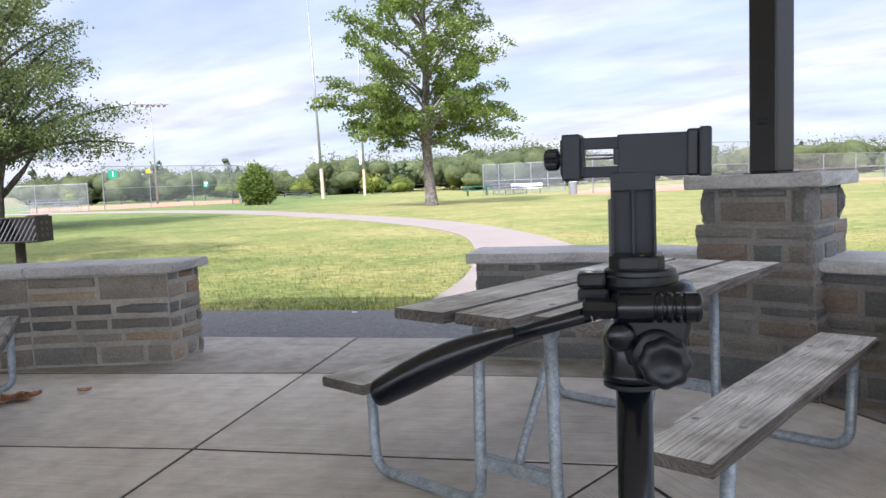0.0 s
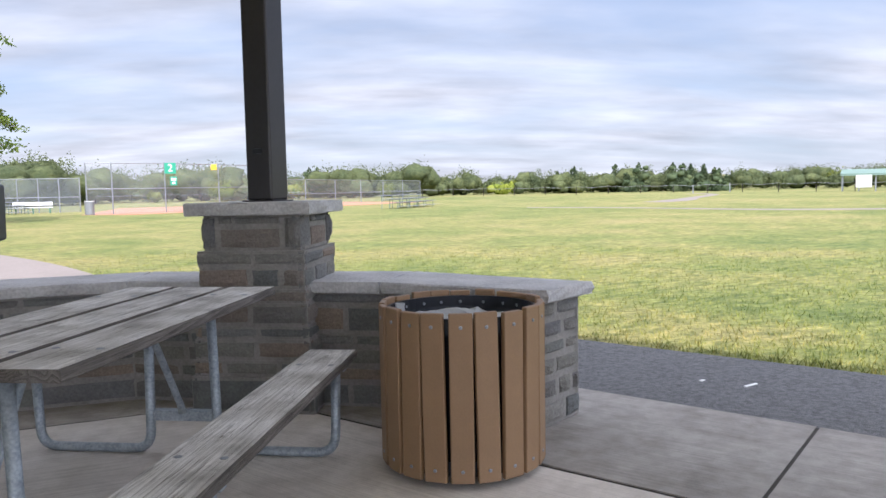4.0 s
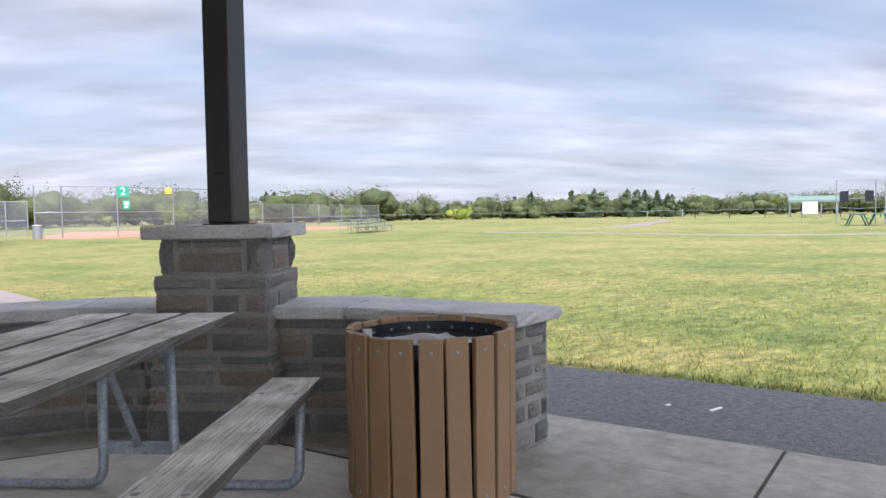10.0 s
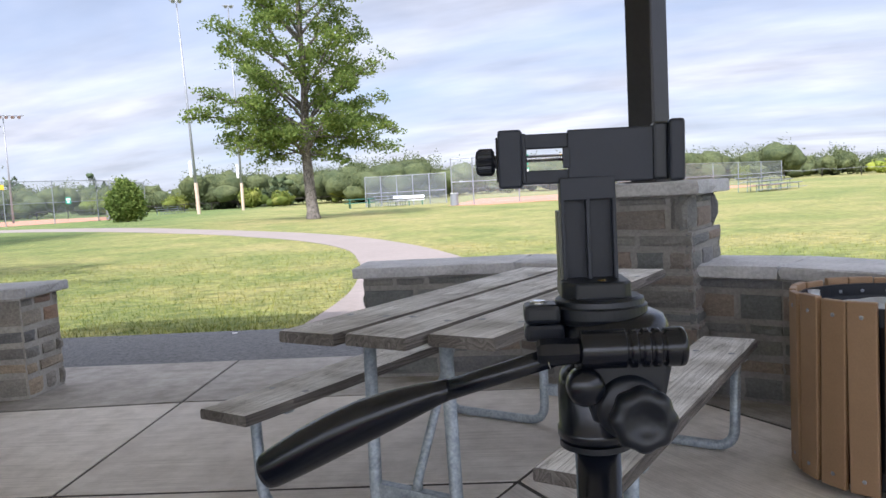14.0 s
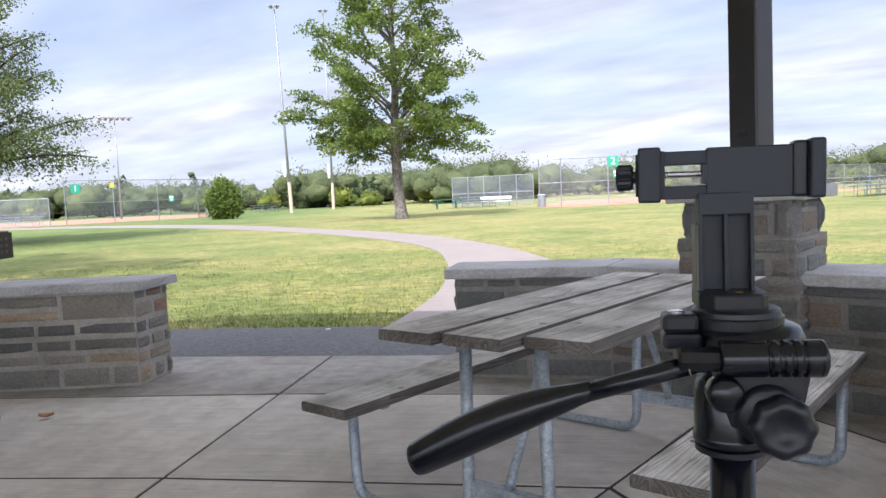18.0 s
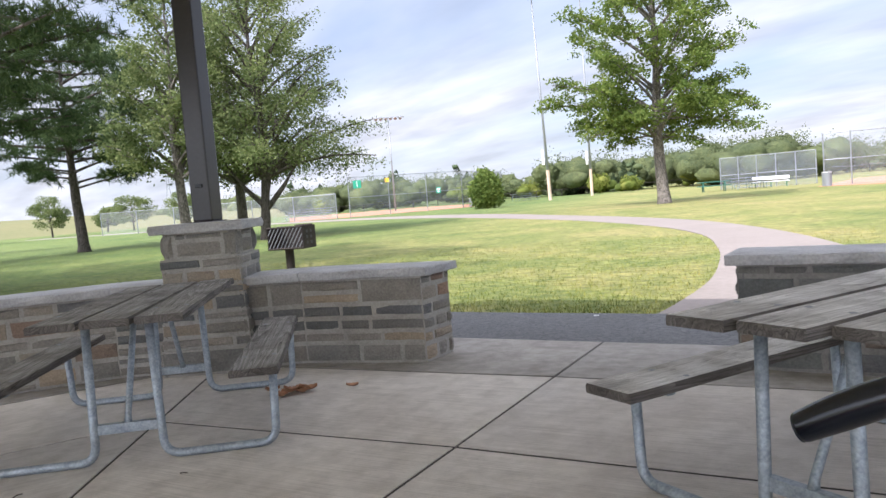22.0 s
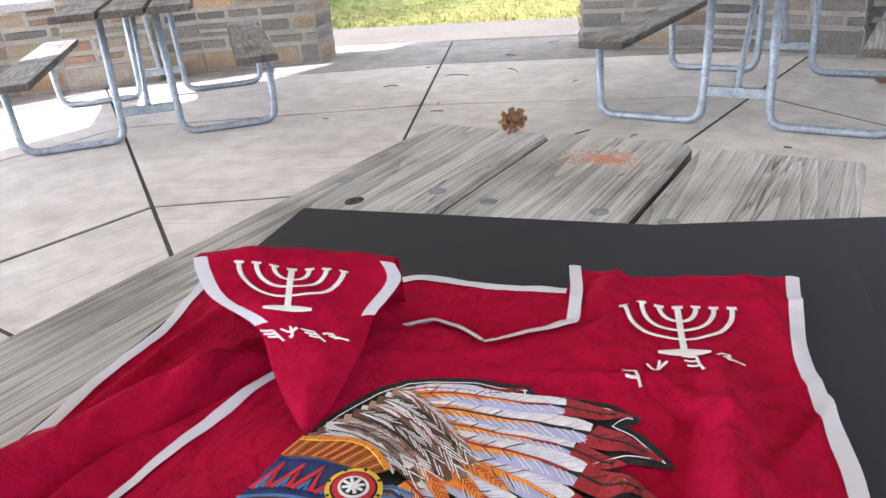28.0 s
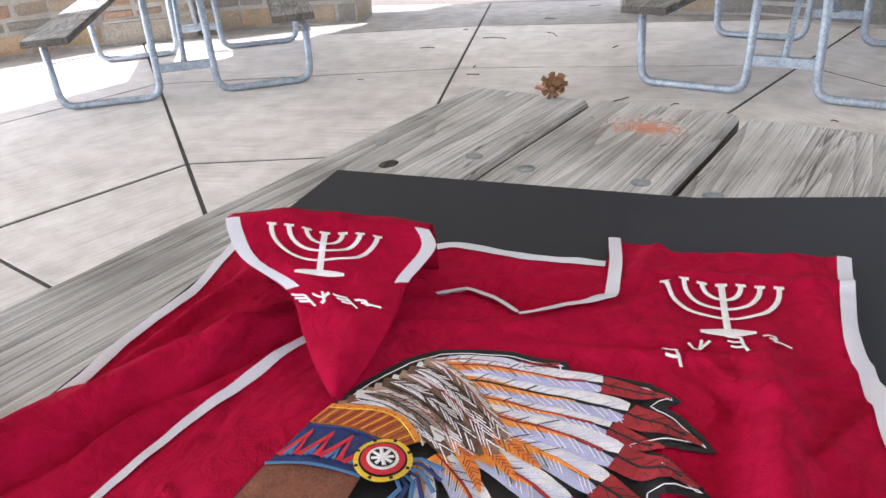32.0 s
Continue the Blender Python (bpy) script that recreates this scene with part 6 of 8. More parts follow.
for i in range(54):
    z = -0.021 + 0.042 * i / 53
    s = new("scale", scale_mesh)
    s.parent = cone
    f = (0.5 + 0.6 * math.sin(math.pi * (i + 6) / 66)) * (0.8 + 0.4 * ((i * 7) % 5) / 4)
    s.matrix_local = Matrix.Translation((0, 0, z)) @ Matrix.Rotation(i * 2.39996, 4, "Z") @ Matrix.Rotation(-0.65 + 1.3 * (0.5 - i / 53) + 0.25 * math.sin(i * 2.1), 4, "Y") @ Matrix.Diagonal((f, f, 1, 1))
rs = random.Random(11)
seeds = bmesh.new()
for i in range(420):
    a, r = rs.uniform(0, 6.283), abs(rs.gauss(0, 1))
    x, y = 0.012 + 0.034 * r * math.cos(a), 0.806 + 0.022 * r * math.sin(a)
    s = rs.uniform(0.0010, 0.0020)
    bmesh.ops.create_icosphere(seeds, subdivisions=0 or 1, radius=s, matrix=Matrix.Translation((x, y, TOP + 0.0012 + (0.0014 if r < 0.5 else 0))) @ Matrix.Diagonal((1.4, 0.9, 0.7, 1)))
sd = tagged(part("seeds", seeds, "seed"), "small heap of spilled reddish seeds", "seeds", kind="stuff")
sd.matrix_world = T0
kn = lathe([(0.013, 0.0), (0.011, 0.0009), (0.006, 0.0010), (0.002, 0.0008)], 16)
for v in kn.verts:
    v.co.x *= 1.0 + 0.2 * noise.noise(v.co * 300)
    v.co.y *= 1.3
k0 = tagged(part("knot", kn, "bark_dark"), "dark open knot in the table plank", "knot")
k0.matrix_world = on_table(-0.254, 0.524, TOP - 0.0006)


# ---- leaves and trees ----
def leaf_cloud(name, pts, size, material, parent=None, seed=1, ratio=0.55, up=0.3):
    """Many small rhombic leaves at the given places, joined in one mesh."""
    r = np.random.RandomState(seed)
    pts = np.asarray(pts, float)
    n = len(pts)
    a = r.normal(size=(n, 3))
    a[:, 2] *= 0.7
    a /= np.linalg.norm(a, axis=1)[:, None]
    nrm = r.normal(size=(n, 3)) + (0, 0, up)
    b = np.cross(nrm, a)
    b /= np.linalg.norm(b, axis=1)[:, None] + 1e-9
    s = size * r.uniform(0.6, 1.35, size=(n, 1))
    v = np.stack([pts - a * s / 2, pts + b * s * ratio / 2 + a * s * 0.08, pts + a * s / 2, pts - b * s * ratio / 2 + a * s * 0.08], 1).reshape(-1, 3)
    me = bpy.data.meshes.new(name)
    me.from_pydata(v.tolist(), [], np.arange(4 * n).reshape(n, 4).tolist())
    me.materials.append(M[material])
    ob = new(name, me)
    if parent is not None:
        ob.parent = parent
    return ob


def needle_cloud(name, pts, size, material, parent, seed=1, per=9):
    """Tufts of long needles at the given places."""
    r = np.random.RandomState(seed)
    pts = np.repeat(np.asarray(pts, float), per, axis=0)
    n = len(pts)
    d = r.normal(size=(n, 3)) + (0, 0, 0.25)
    d /= np.linalg.norm(d, axis=1)[:, None]
    w = np.cross(d, r.normal(size=(n, 3)))
    w /= np.linalg.norm(w, axis=1)[:, None] + 1e-9
    s = size * r.uniform(0.6, 1.3, size=(n, 1))
    v = np.stack([pts - w * s * 0.055, pts + w * s * 0.055, pts + d * s], 1).reshape(-1, 3)
    me = bpy.data.meshes.new(name)
    me.from_pydata(v.tolist(), [], np.arange(3 * n).reshape(n, 3).tolist())
    me.materials.append(M[material])
    ob = new(name, me)
    ob.parent = parent
    return ob


def trunk_tube(pts, radii, seed, sides=12):
    """A trunk with a flared foot and uneven bark ridges."""
    fine, rad = [], []
    for (p, r0), (q, r1) in zip(zip(pts, radii), zip(pts[1:], radii[1:])):
        for k in range(5):
            fine.append(Vector(p).lerp(Vector(q), k / 5))
            rad.append(r0 + (r1 - r0) * k / 5)
    fine.append(Vector(pts[-1]))
    rad.append(radii[-1])
    bm = tube(fine, rad, sides)
    for v in bm.verts:
        v.co += Vector((noise.noise(v.co * 3 + Vector((seed, 0, 0))), noise.noise(v.co * 3 + Vector((0, seed, 0))), 0)) * 0.06 * max(rad)
    return bm


def tree(x, y, label, profile, clusters, leaves, size, leaf, bark, trunk_r, seed, spread=0.6, flat=0.6):
    """profile: crown radius by height; clusters of leaves sit at the ends of limbs that leave the trunk."""
    r = random.Random(seed)
    t = empty("tree", pose(x, y, LAWN), label, "tree", "trees on the lawn")
    zs, rr = [p[0] for p in profile], [p[1] for p in profile]
    H = zs[-1]
    axis = lambda z: Vector((0.12 * math.sin(z * 0.7 + seed), 0.12 * math.cos(z * 0.6 + seed * 2), z))
    ks = [0, 0.03, 0.1, 0.25, 0.45, 0.65, 0.9]
    part("trunk", trunk_tube([axis(H * k) - Vector((0, 0, 0.05 if k == 0 else 0)) for k in ks], [trunk_r * f for f in (1.35, 1.08, 1.0, 0.85, 0.62, 0.38, 0.1)], seed), bark, t, smooth=True)
    limbs = bmesh.new()
    pts = []
    each = leaves // clusters
    nr = np.random.RandomState(seed)
    for c in range(clusters):
        z = zs[0] + (H - zs[0]) * (r.random() ** 1.05)
        rad = float(np.interp(z, zs, rr)) * r.uniform(0.45, 1.0) ** 0.6
        a = r.uniform(0, 6.283)
        o = axis(z)
        ctr = Vector((o.x + rad * math.cos(a), o.y + rad * math.sin(a), z))
        z0 = max(zs[0] * 0.75, z - rad * 0.55)
        s = axis(min(z0, H * 0.9))
        mid = s.lerp(ctr, 0.5) + Vector((0, 0, 0.12 * rad))
        tube([s, mid, ctr], [0.014 + 0.010 * rad, 0.010 + 0.005 * rad, 0.006], 5, limbs, cap=False)
        m = each
        sp = spread * r.uniform(0.7, 1.3)
        ball = nr.normal(size=(m, 3))
        ball *= (nr.uniform(0.15, 1.0, size=(m, 1)) ** 0.45) / np.linalg.norm(ball, axis=1)[:, None]
        q = ball * (sp * 1.7, sp * 1.7, sp * 1.7 * flat) * (1 + 0.12 * nr.normal(size=(m, 1))) + (ctr.x, ctr.y, ctr.z)
        pts.append(q)
        if rad > 1.2:
            k = r.uniform(0.55, 0.8)
            c2 = s.lerp(ctr, k)
            pts.append(nr.normal(size=(m // 3, 3)) * (sp * 0.7, sp * 0.7, sp * 0.4) + (c2.x, c2.y, c2.z + 0.1))
    part("branchwork", limbs, bark, t, smooth=True)
    pts = np.concatenate(pts)
    leaf_cloud("crown", pts, size, leaf, t, seed)
    return t


def crown_limbs(profile, n, seed, start=0.5, reach=(0.72, 1.05)):
    """Limbs spread over a crown: where each leaves the trunk and where it ends."""
    r = random.Random(seed)
    zs, rr = [p[0] for p in profile], [p[1] for p in profile]
    out = []
    for k in range(n):
        z = zs[0] + (zs[-1] - zs[0]) * (k + r.random()) / n
        rad = float(np.interp(z, zs, rr)) * r.uniform(*reach)
        a = 2.39996 * k + r.uniform(-0.5, 0.5)
        out.append((max(zs[0] * 0.85, z - rad * r.uniform(start - 0.15, start + 0.15)), (rad * math.cos(a), rad * math.sin(a), z)))
    return out


def branchy_tree(x, y, label, height, trunk_r, limbs, leaf, bark, size, leaves, seed, clump=0.6, flat=0.5, lean=(0, 0), droop=0.0, needles=0, arch=0.10, first=0.38, stems=(), trunk_top=0.92):
    """A trunk, limbs that fork into twigs, and clumps of leaves along the outer part of each limb."""
    r, nr = random.Random(seed), np.random.RandomState(seed)
    t = empty("pine_tree" if needles else "tree", pose(x, y, LAWN), label, "tree", "trees on the lawn")
    axis = lambda z: Vector((lean[0] * z + 0.10 * math.sin(z * 0.7 + seed), lean[1] * z + 0.10 * math.cos(z * 0.6 + seed * 2), z))
    ks = [0, 0.03, 0.1, 0.25, 0.45, 0.65, trunk_top]
    part("trunk", trunk_tube([axis(height * k) - Vector((0, 0, 0.05 if k == 0 else 0)) for k in ks], [trunk_r * f for f in (1.4, 1.1, 1.0, 0.85, 0.6, 0.36, 0.08)], seed), bark, t, smooth=True)
    wood = bmesh.new()
    for pts, rad in stems:
        line = rounded([Vector(p) for p in pts], 0.35, 4)
        tube(line, [rad * (1 - 0.6 * k / (len(line) - 1)) for k in range(len(line))], 9, wood)
    clumps = []
    for z0, tip in limbs:
        s, e = axis(min(z0, height * trunk_top)), Vector(tip) + axis(tip[2]) - Vector((0, 0, tip[2]))
        L = (e - s).length
        mid = s.lerp(e, 0.5) + Vector((0, 0, arch * L))
        path = [s * (1 - q) ** 2 + mid * 2 * q * (1 - q) + e * q * q for q in (0, 0.2, 0.4, 0.6, 0.8, 1.0)]
        w = (0.020 + 0.016 * L) * (0.8 if needles else 1.0)
        tube(path, [w * (1 - 0.8 * k / 5) for k in range(6)], 6, wood, cap=False)
        side = (e - s).cross(Vector((0, 0, 1))).normalized()
        n = max(2, int(L / (clump * 0.62)))
        for i in range(n):
            q = first + (1 - first) * (i + r.random()) / n
            k = min(4, int(q * 5))
            p = path[k].lerp(path[k + 1], q * 5 - k)
            off = side * r.uniform(-1, 1) * L * 0.30 * (1.15 - q) + Vector((0, 0, r.uniform(-0.10, 0.22) * clump * 2)) + side * r.uniform(-0.3, 0.3) * clump
            c = p + off
            tube([p, p.lerp(c, 0.6) + Vector((0, 0, 0.04)), c], [0.012, 0.009, 0.004], 4, wood, cap=False)
            clumps.append((c, clump * r.uniform(0.55, 1.2) * (1.15 - 0.3 * q)))
    part("branchwork", wood, bark, t, smooth=True)
    total = sum(c[1] ** 2 for c in clumps)
    pts = []
    for c, rad in clumps:
        m = max(6, int(leaves * rad * rad / total))
        for sub in range(3):                                      # each clump is three uneven sprays
            o = nr.normal(size=3) * (rad * 0.5, rad * 0.5, rad * 0.28 * flat)
            q = nr.normal(size=(m // 3 + 1, 3))
            q *= (nr.uniform(0.05, 1.0, size=(len(q), 1)) ** 0.5) / np.linalg.norm(q, axis=1)[:, None]
            q = q * (rad * 0.8, rad * 0.8, rad * 0.8 * flat) * nr.uniform(0.8, 1.25) + o
            q[:, 2] -= droop * np.abs(nr.normal(size=len(q))) * rad + 0.12 * (q[:, 0] ** 2 + q[:, 1] ** 2) / max(rad, 0.1)
            pts.append(q + (c.x, c.y, c.z))
    pts = np.concatenate(pts)
    if needles:
        needle_cloud("crown", pts, size, leaf, t, seed, needles)
    else:
        leaf_cloud("crown", pts, size, leaf, t, seed)
    return t


BIG = [(4.0, 3.4), (5.6, 3.8), (7.2, 4.0), (8.8, 4.4), (10.6, 4.2), (12.6, 3.6), (14.6, 2.4), (16.4, 0.7)]
BOUGHS = [(4.6, (-6.3, 0.6, 5.7)), (4.9, (-5.2, -1.4, 6.6)), (4.4, (-4.6, 1.2, 4.3)), (4.2, (-3.4, -1.0, 3.7)), (4.4, (4.6, -0.4, 3.6)), (4.8, (4.4, 0.8, 5.3)), (4.6, (3.4, -1.6, 4.4)), (5.2, (4.9, 0.2, 4.6)), (3.9, (-1.6, -1.8, 3.9)), (3.6, (-2.6, 0.8, 3.2)), (3.4, (2.4, -0.8, 3.1)), (3.5, (0.8, 2.0, 3.3))]
branchy_tree(*far(92.82, 40.6), "full green broadleaf tree standing alone on the lawn", 16.4, 0.29, BOUGHS + crown_limbs(BIG, 42, 21, 0.75), "leaf", "bark", 0.18, 47000, 21, 0.68, 0.66)
LOCUST = [(3.2, 5.2), (4.2, 5.0), (5.7, 4.5), (8.0, 3.8), (10.0, 2.9), (12.0, 1.7), (13.0, 0.6)]
branchy_tree(*far(122.7, 34.0), "spreading grey-green tree with drooping twigs", 13.0, 0.20, crown_limbs(LOCUST, 46, 5, 0.75), "leaf_grey", "bark_dark", 0.125, 40000, 5, 0.62, 0.6, droop=0.55, arch=0.16,
             stems=[([(0, 0, 1.3), (0.9, 0.3, 2.4), (2.2, 0.8, 4.6)], 0.13), ([(0, 0, 1.4), (-0.9, -0.4, 2.5), (-2.2, -1.0, 4.8)], 0.12), ([(0, 0, 1.5), (0.3, 0.1, 3.0), (0.8, 0.2, 5.4)], 0.11)])
branchy_tree(*far(124.6, 37.5), "spreading grey-green tree with drooping twigs", 12.5, 0.24, crown_limbs([(3.0, 2.6), (4.6, 3.8), (7, 4.2), (9.5, 3.2), (12.5, 1.0)], 34, 6, 0.7), "leaf_grey", "bark", 0.16, 24000, 6, 0.6, 0.6, droop=0.5)
branchy_tree(*far(128.6, 34.0), "tall grey-green tree with drooping twigs", 12.0, 0.22, crown_limbs([(3.4, 2.4), (5.0, 3.4), (7.5, 3.6), (10, 2.6), (12, 0.8)], 30, 7, 0.7), "leaf_grey", "bark", 0.16, 20000, 7, 0.6, 0.6, droop=0.5)

PINE = [(3.3, 2.8), (4.6, 4.0), (6.5, 4.4), (8.5, 3.8), (10.5, 2.6), (12.5, 0.8)]
HIGH = [(4.6, 3.0), (5.8, 4.6), (7.4, 5.0), (9.4, 4.2), (11.4, 2.8), (13.6, 0.9)]
PLAB = "tall pine with plated grey bark on shaded grass"


def pine(x, y, height, profile, n, tufts, size, bark, r, seed, lean, per=12, clump=0.42):
    branchy_tree(x, y, PLAB, height, r, crown_limbs(profile, n, seed, 0.12), "needles", bark, size, tufts, seed, clump, 0.4, lean, needles=per, arch=0.03, first=0.45)


pine(-10.67, 7.0, 13.0, HIGH, 44, 3300, 0.19, "bark", 0.195, 31, (0.012, 0.020))
pine(-13.05, 10.6, 12.5, PINE, 46, 3600, 0.19, "bark", 0.20, 32, (-0.04, -0.065))
pine(-14.2, 11.9, 12.5, PINE, 46, 3500, 0.19, "bark_dark", 0.19, 33, (0.03, 0.04))
pine(-27.6, 28.3, 11.0, [(3.6, 3.8), (5.2, 5.4), (7, 5.2), (9, 4.2), (11, 1.6)], 48, 5200, 0.28, "bark_dark", 0.25, 34, (-0.02, 0.0), 14, 0.6)
pine(-30.0, 20.2, 11.0, [(3.2, 2.4), (5.0, 3.8), (8.0, 3.6), (11, 1.2)], 36, 2400, 0.24, "bark", 0.22, 35, (-0.02, -0.02), 10, 0.5)
pine(-41.5, 28.6, 11.0, [(3.6, 2.2), (6.0, 3.2), (8.0, 3.0), (11, 1.0)], 30, 1600, 0.3, "bark_dark", 0.22, 36, (0, 0), 9, 0.5)

WIDE = [(4.3, 4.2), (5.6, 6.2), (7.4, 7.0), (9.8, 6.0), (12.6, 2.8)]
LOC = "dark-trunked broadleaf tree forking into long limbs"
branchy_tree(-18.5, 9.3, LOC, 12.6, 0.23, crown_limbs(WIDE, 32, 41), "leaf_grove", "bark_grey", 0.16, 15000, 41, 0.62, 0.5, (-0.06, -0.10),
             stems=[([(-0.1, -0.2, 2.3), (-0.6, -0.9, 3.4), (-1.4, -2.2, 5.0)], 0.16), ([(-0.1, -0.2, 2.5), (0.4, 0.6, 4.2), (0.9, 1.4, 6.0)], 0.14)])
branchy_tree(-28.2, 12.1, LOC, 12.6, 0.34, crown_limbs(WIDE, 30, 42), "leaf_grove", "bark_grey", 0.18, 13000, 42, 0.66, 0.5,
             stems=[([(0, 0, 3.0), (-0.9, -2.0, 5.0), (-1.6, -4.6, 4.6), (-2.0, -7.4, 3.3)], 0.22), ([(0, 0, 3.4), (0.5, 1.2, 5.4), (0.8, 2.2, 7)], 0.2)])
branchy_tree(-22.0, 4.55, LOC, 12.6, 0.31, crown_limbs(WIDE, 32, 43), "leaf_grove", "bark_grey", 0.17, 15000, 43, 0.62, 0.5, (-0.01, -0.03),
             stems=[([(0, 0, 3.2), (0.6, 1.3, 4.4), (1.0, 3.0, 4.9)], 0.14)])
# unseen trees added beyond the view to shade the lawn
for x, y, sd in ((-16.6, -2.2, 48), (-22.6, -1.8, 49), (-28.6, -0.8, 50)):
    tree(x, y, "unseen broadleaf tree added to shade the lawn", [(3.6, 3.2), (5.0, 5.0), (7.2, 5.6), (9.8, 4.6), (12.6, 2.0)], 90, 22000, 0.22, "leaf", "bark_dark", 0.28, sd, spread=0.6)
tree(-48.1, 27.5, "small yellow-green tree beyond the pines", [(2.2, 2.4), (3.6, 4.0), (5.4, 4.0), (7.2, 1.6)], 60, 5200, 0.24, "leaf_yellow", "bark_dark", 0.22, 44, spread=0.6)
tree(-62.5, 19.2, "young yellow-green tree beside the parking road", [(2.4, 2.0), (4.2, 4.0), (6.0, 3.8), (8.0, 1.4)], 60, 5200, 0.26, "leaf_yellow", "bark_dark", 0.20, 45, spread=0.6)
tree(*far(161.2, 74.0), "dense rounded green tree beyond the parking road", [(0.6, 2.2), (2.4, 3.0), (4.4, 2.4), (6.0, 0.8)], 50, 5000, 0.34, "leaf_far", "bark_dark", 0.15, 46, spread=0.6)
tree(*far(170.5, 62.0), "yellow-green tree beside the parking road", [(2.4, 3.0), (4.4, 4.4), (6.4, 3.8), (8.4, 1.2)], 60, 6000, 0.3, "leaf_yellow", "bark_dark", 0.22, 47, spread=0.6)
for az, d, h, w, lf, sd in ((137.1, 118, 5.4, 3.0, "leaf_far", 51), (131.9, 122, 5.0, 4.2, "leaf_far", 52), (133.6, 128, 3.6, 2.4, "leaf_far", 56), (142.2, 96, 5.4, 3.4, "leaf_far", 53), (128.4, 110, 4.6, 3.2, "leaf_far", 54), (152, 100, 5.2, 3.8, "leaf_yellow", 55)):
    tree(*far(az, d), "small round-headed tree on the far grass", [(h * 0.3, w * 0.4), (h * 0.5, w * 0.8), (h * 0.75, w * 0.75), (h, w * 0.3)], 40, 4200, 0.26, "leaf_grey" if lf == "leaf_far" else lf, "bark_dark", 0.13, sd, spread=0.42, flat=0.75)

bush = empty("bush", pose(*far(105.8, 63), LAWN), "rounded leafy green bush on the lawn", "bush")
br_ = np.random.RandomState(3)
q = br_.normal(size=(8000, 3))
q /= np.linalg.norm(q, axis=1)[:, None]
q *= br_.uniform(0.55, 1.0, size=(8000, 1)) ** 0.5
q = q * (1.3, 1.3, 1.55) * (1 + 0.15 * np.sin(5 * q[:, :1] + 3 * q[:, 2:]) ) + (0, 0, 1.6)
q += 0.16 * br_.normal(size=q.shape)
leaf_cloud("leaves", q[q[:, 2] > 0.05], 0.27, "leaf", bush, 4)
part("stems", tube([(0, 0, 0), (0.1, 0, 1.6)], [0.1, 0.04]), "bark_dark", bush)


# ---- far woods ----
ico = bmesh.new()
bmesh.ops.create_icosphere(ico, subdivisions=2, radius=1.0)
BLOB = np.array([v.co[:] for v in ico.verts])
BLOB_FACES = [[v.index for v in f.verts] for f in ico.faces]
ico.free()


def woods(name, stretches, material, seed, label, conifer=False):
    """stretches: from and to direction, distance, height from and to, trees."""
    r = np.random.RandomState(seed)
    pts, lumps, count = [], ([], []), 0
    for a0, a1, d, h0, h1, n in stretches:
        for k in range(n):
            az = a0 + (a1 - a0) * (k + r.uniform(0.1, 0.9)) / n
            dd = d * r.uniform(0.97, 1.12)
            x, y = far(az, dd)
            h = r.uniform(h0 * 0.6, h1) * 0.82
            m = 900
            u = r.normal(size=(m, 3))
            u /= np.linalg.norm(u, axis=1)[:, None]
            u *= r.uniform(0.45, 0.86, size=(m, 1)) * (1 + 0.22 * np.sin(u[:, :1] * 6 + k) * np.cos(u[:, 2:] * 5 + 2 * k))
            if conifer:
                zz = r.uniform(0.02, 1, size=m) ** 1.25
                w = h * 0.36 * np.interp(zz, (0, 0.2, 0.55, 0.85, 1), (0.8, 1.0, 0.78, 0.42, 0.06)) * (1 + 0.3 * np.sin(zz * 11 + 3 * k))
                u[:, 0] *= w * r.uniform(0.75, 1.25)
                u[:, 1] *= w
                u[:, 2] = zz * h
            else:
                wid = h * r.uniform(0.55, 0.8)
                u *= (wid, wid, h * 0.52)
                u[:, 2] += h * 0.48
                lump = np.sin(u[:, 0] * 1.7 + k) * np.cos(u[:, 1] * 1.3 + k * 2)
                u *= 1 + 0.13 * lump[:, None]
            pts.append(u + (x, y, LAWN))
            for c in range(5):                                # leafy masses inside the crown
                if conifer:
                    zc = h * (0.16 + 0.17 * c + 0.05 * r.normal())
                    rad = np.array([1, 1, 0.75]) * h * (0.235 - 0.034 * c) * r.uniform(0.8, 1.2)
                    mid = np.array([*(r.normal(size=2) * h * 0.10), zc])
                else:
                    rad = np.array([wid, wid, h * 0.5]) * r.uniform(0.36, 0.58)
                    mid = np.array([*(r.normal(size=2) * wid * 0.38), h * (0.28 + 0.3 * r.uniform())])
                w = BLOB * (1 + 0.22 * np.sin(BLOB[:, :1] * 5 + c) * np.cos(BLOB[:, 1:2] * 6 + k) + 0.1 * r.normal(size=(len(BLOB), 1))) * rad + mid + (x, y, LAWN)
                lumps[0].append(w)
                lumps[1].extend([[count + i for i in face] for face in BLOB_FACES])
                count += len(BLOB)
    v, f = lumps
    me = bpy.data.meshes.new(name)
    p = np.concatenate(pts)
    n = len(p)
    a = r.normal(size=(n, 3))
    a /= np.linalg.norm(a, axis=1)[:, None]
    b = np.cross(r.normal(size=(n, 3)), a)
    b /= np.linalg.norm(b, axis=1)[:, None] + 1e-9
    s = 0.30 * r.uniform(0.6, 1.3, size=(n, 1))
    q = np.stack([p - a * s / 2, p + b * s * 0.35, p + a * s / 2, p - b * s * 0.35], 1).reshape(-1, 3)
    base = sum(len(x) for x in v)
    me.from_pydata(np.concatenate(v + [q]).tolist(), [], f + (base + np.arange(4 * n).reshape(n, 4)).tolist())
    me.materials.append(M[material])
    me.polygons.foreach_set("use_smooth", [True] * len(me.polygons))
    return tagged(new(name, me), label, "woods", kind="stuff")


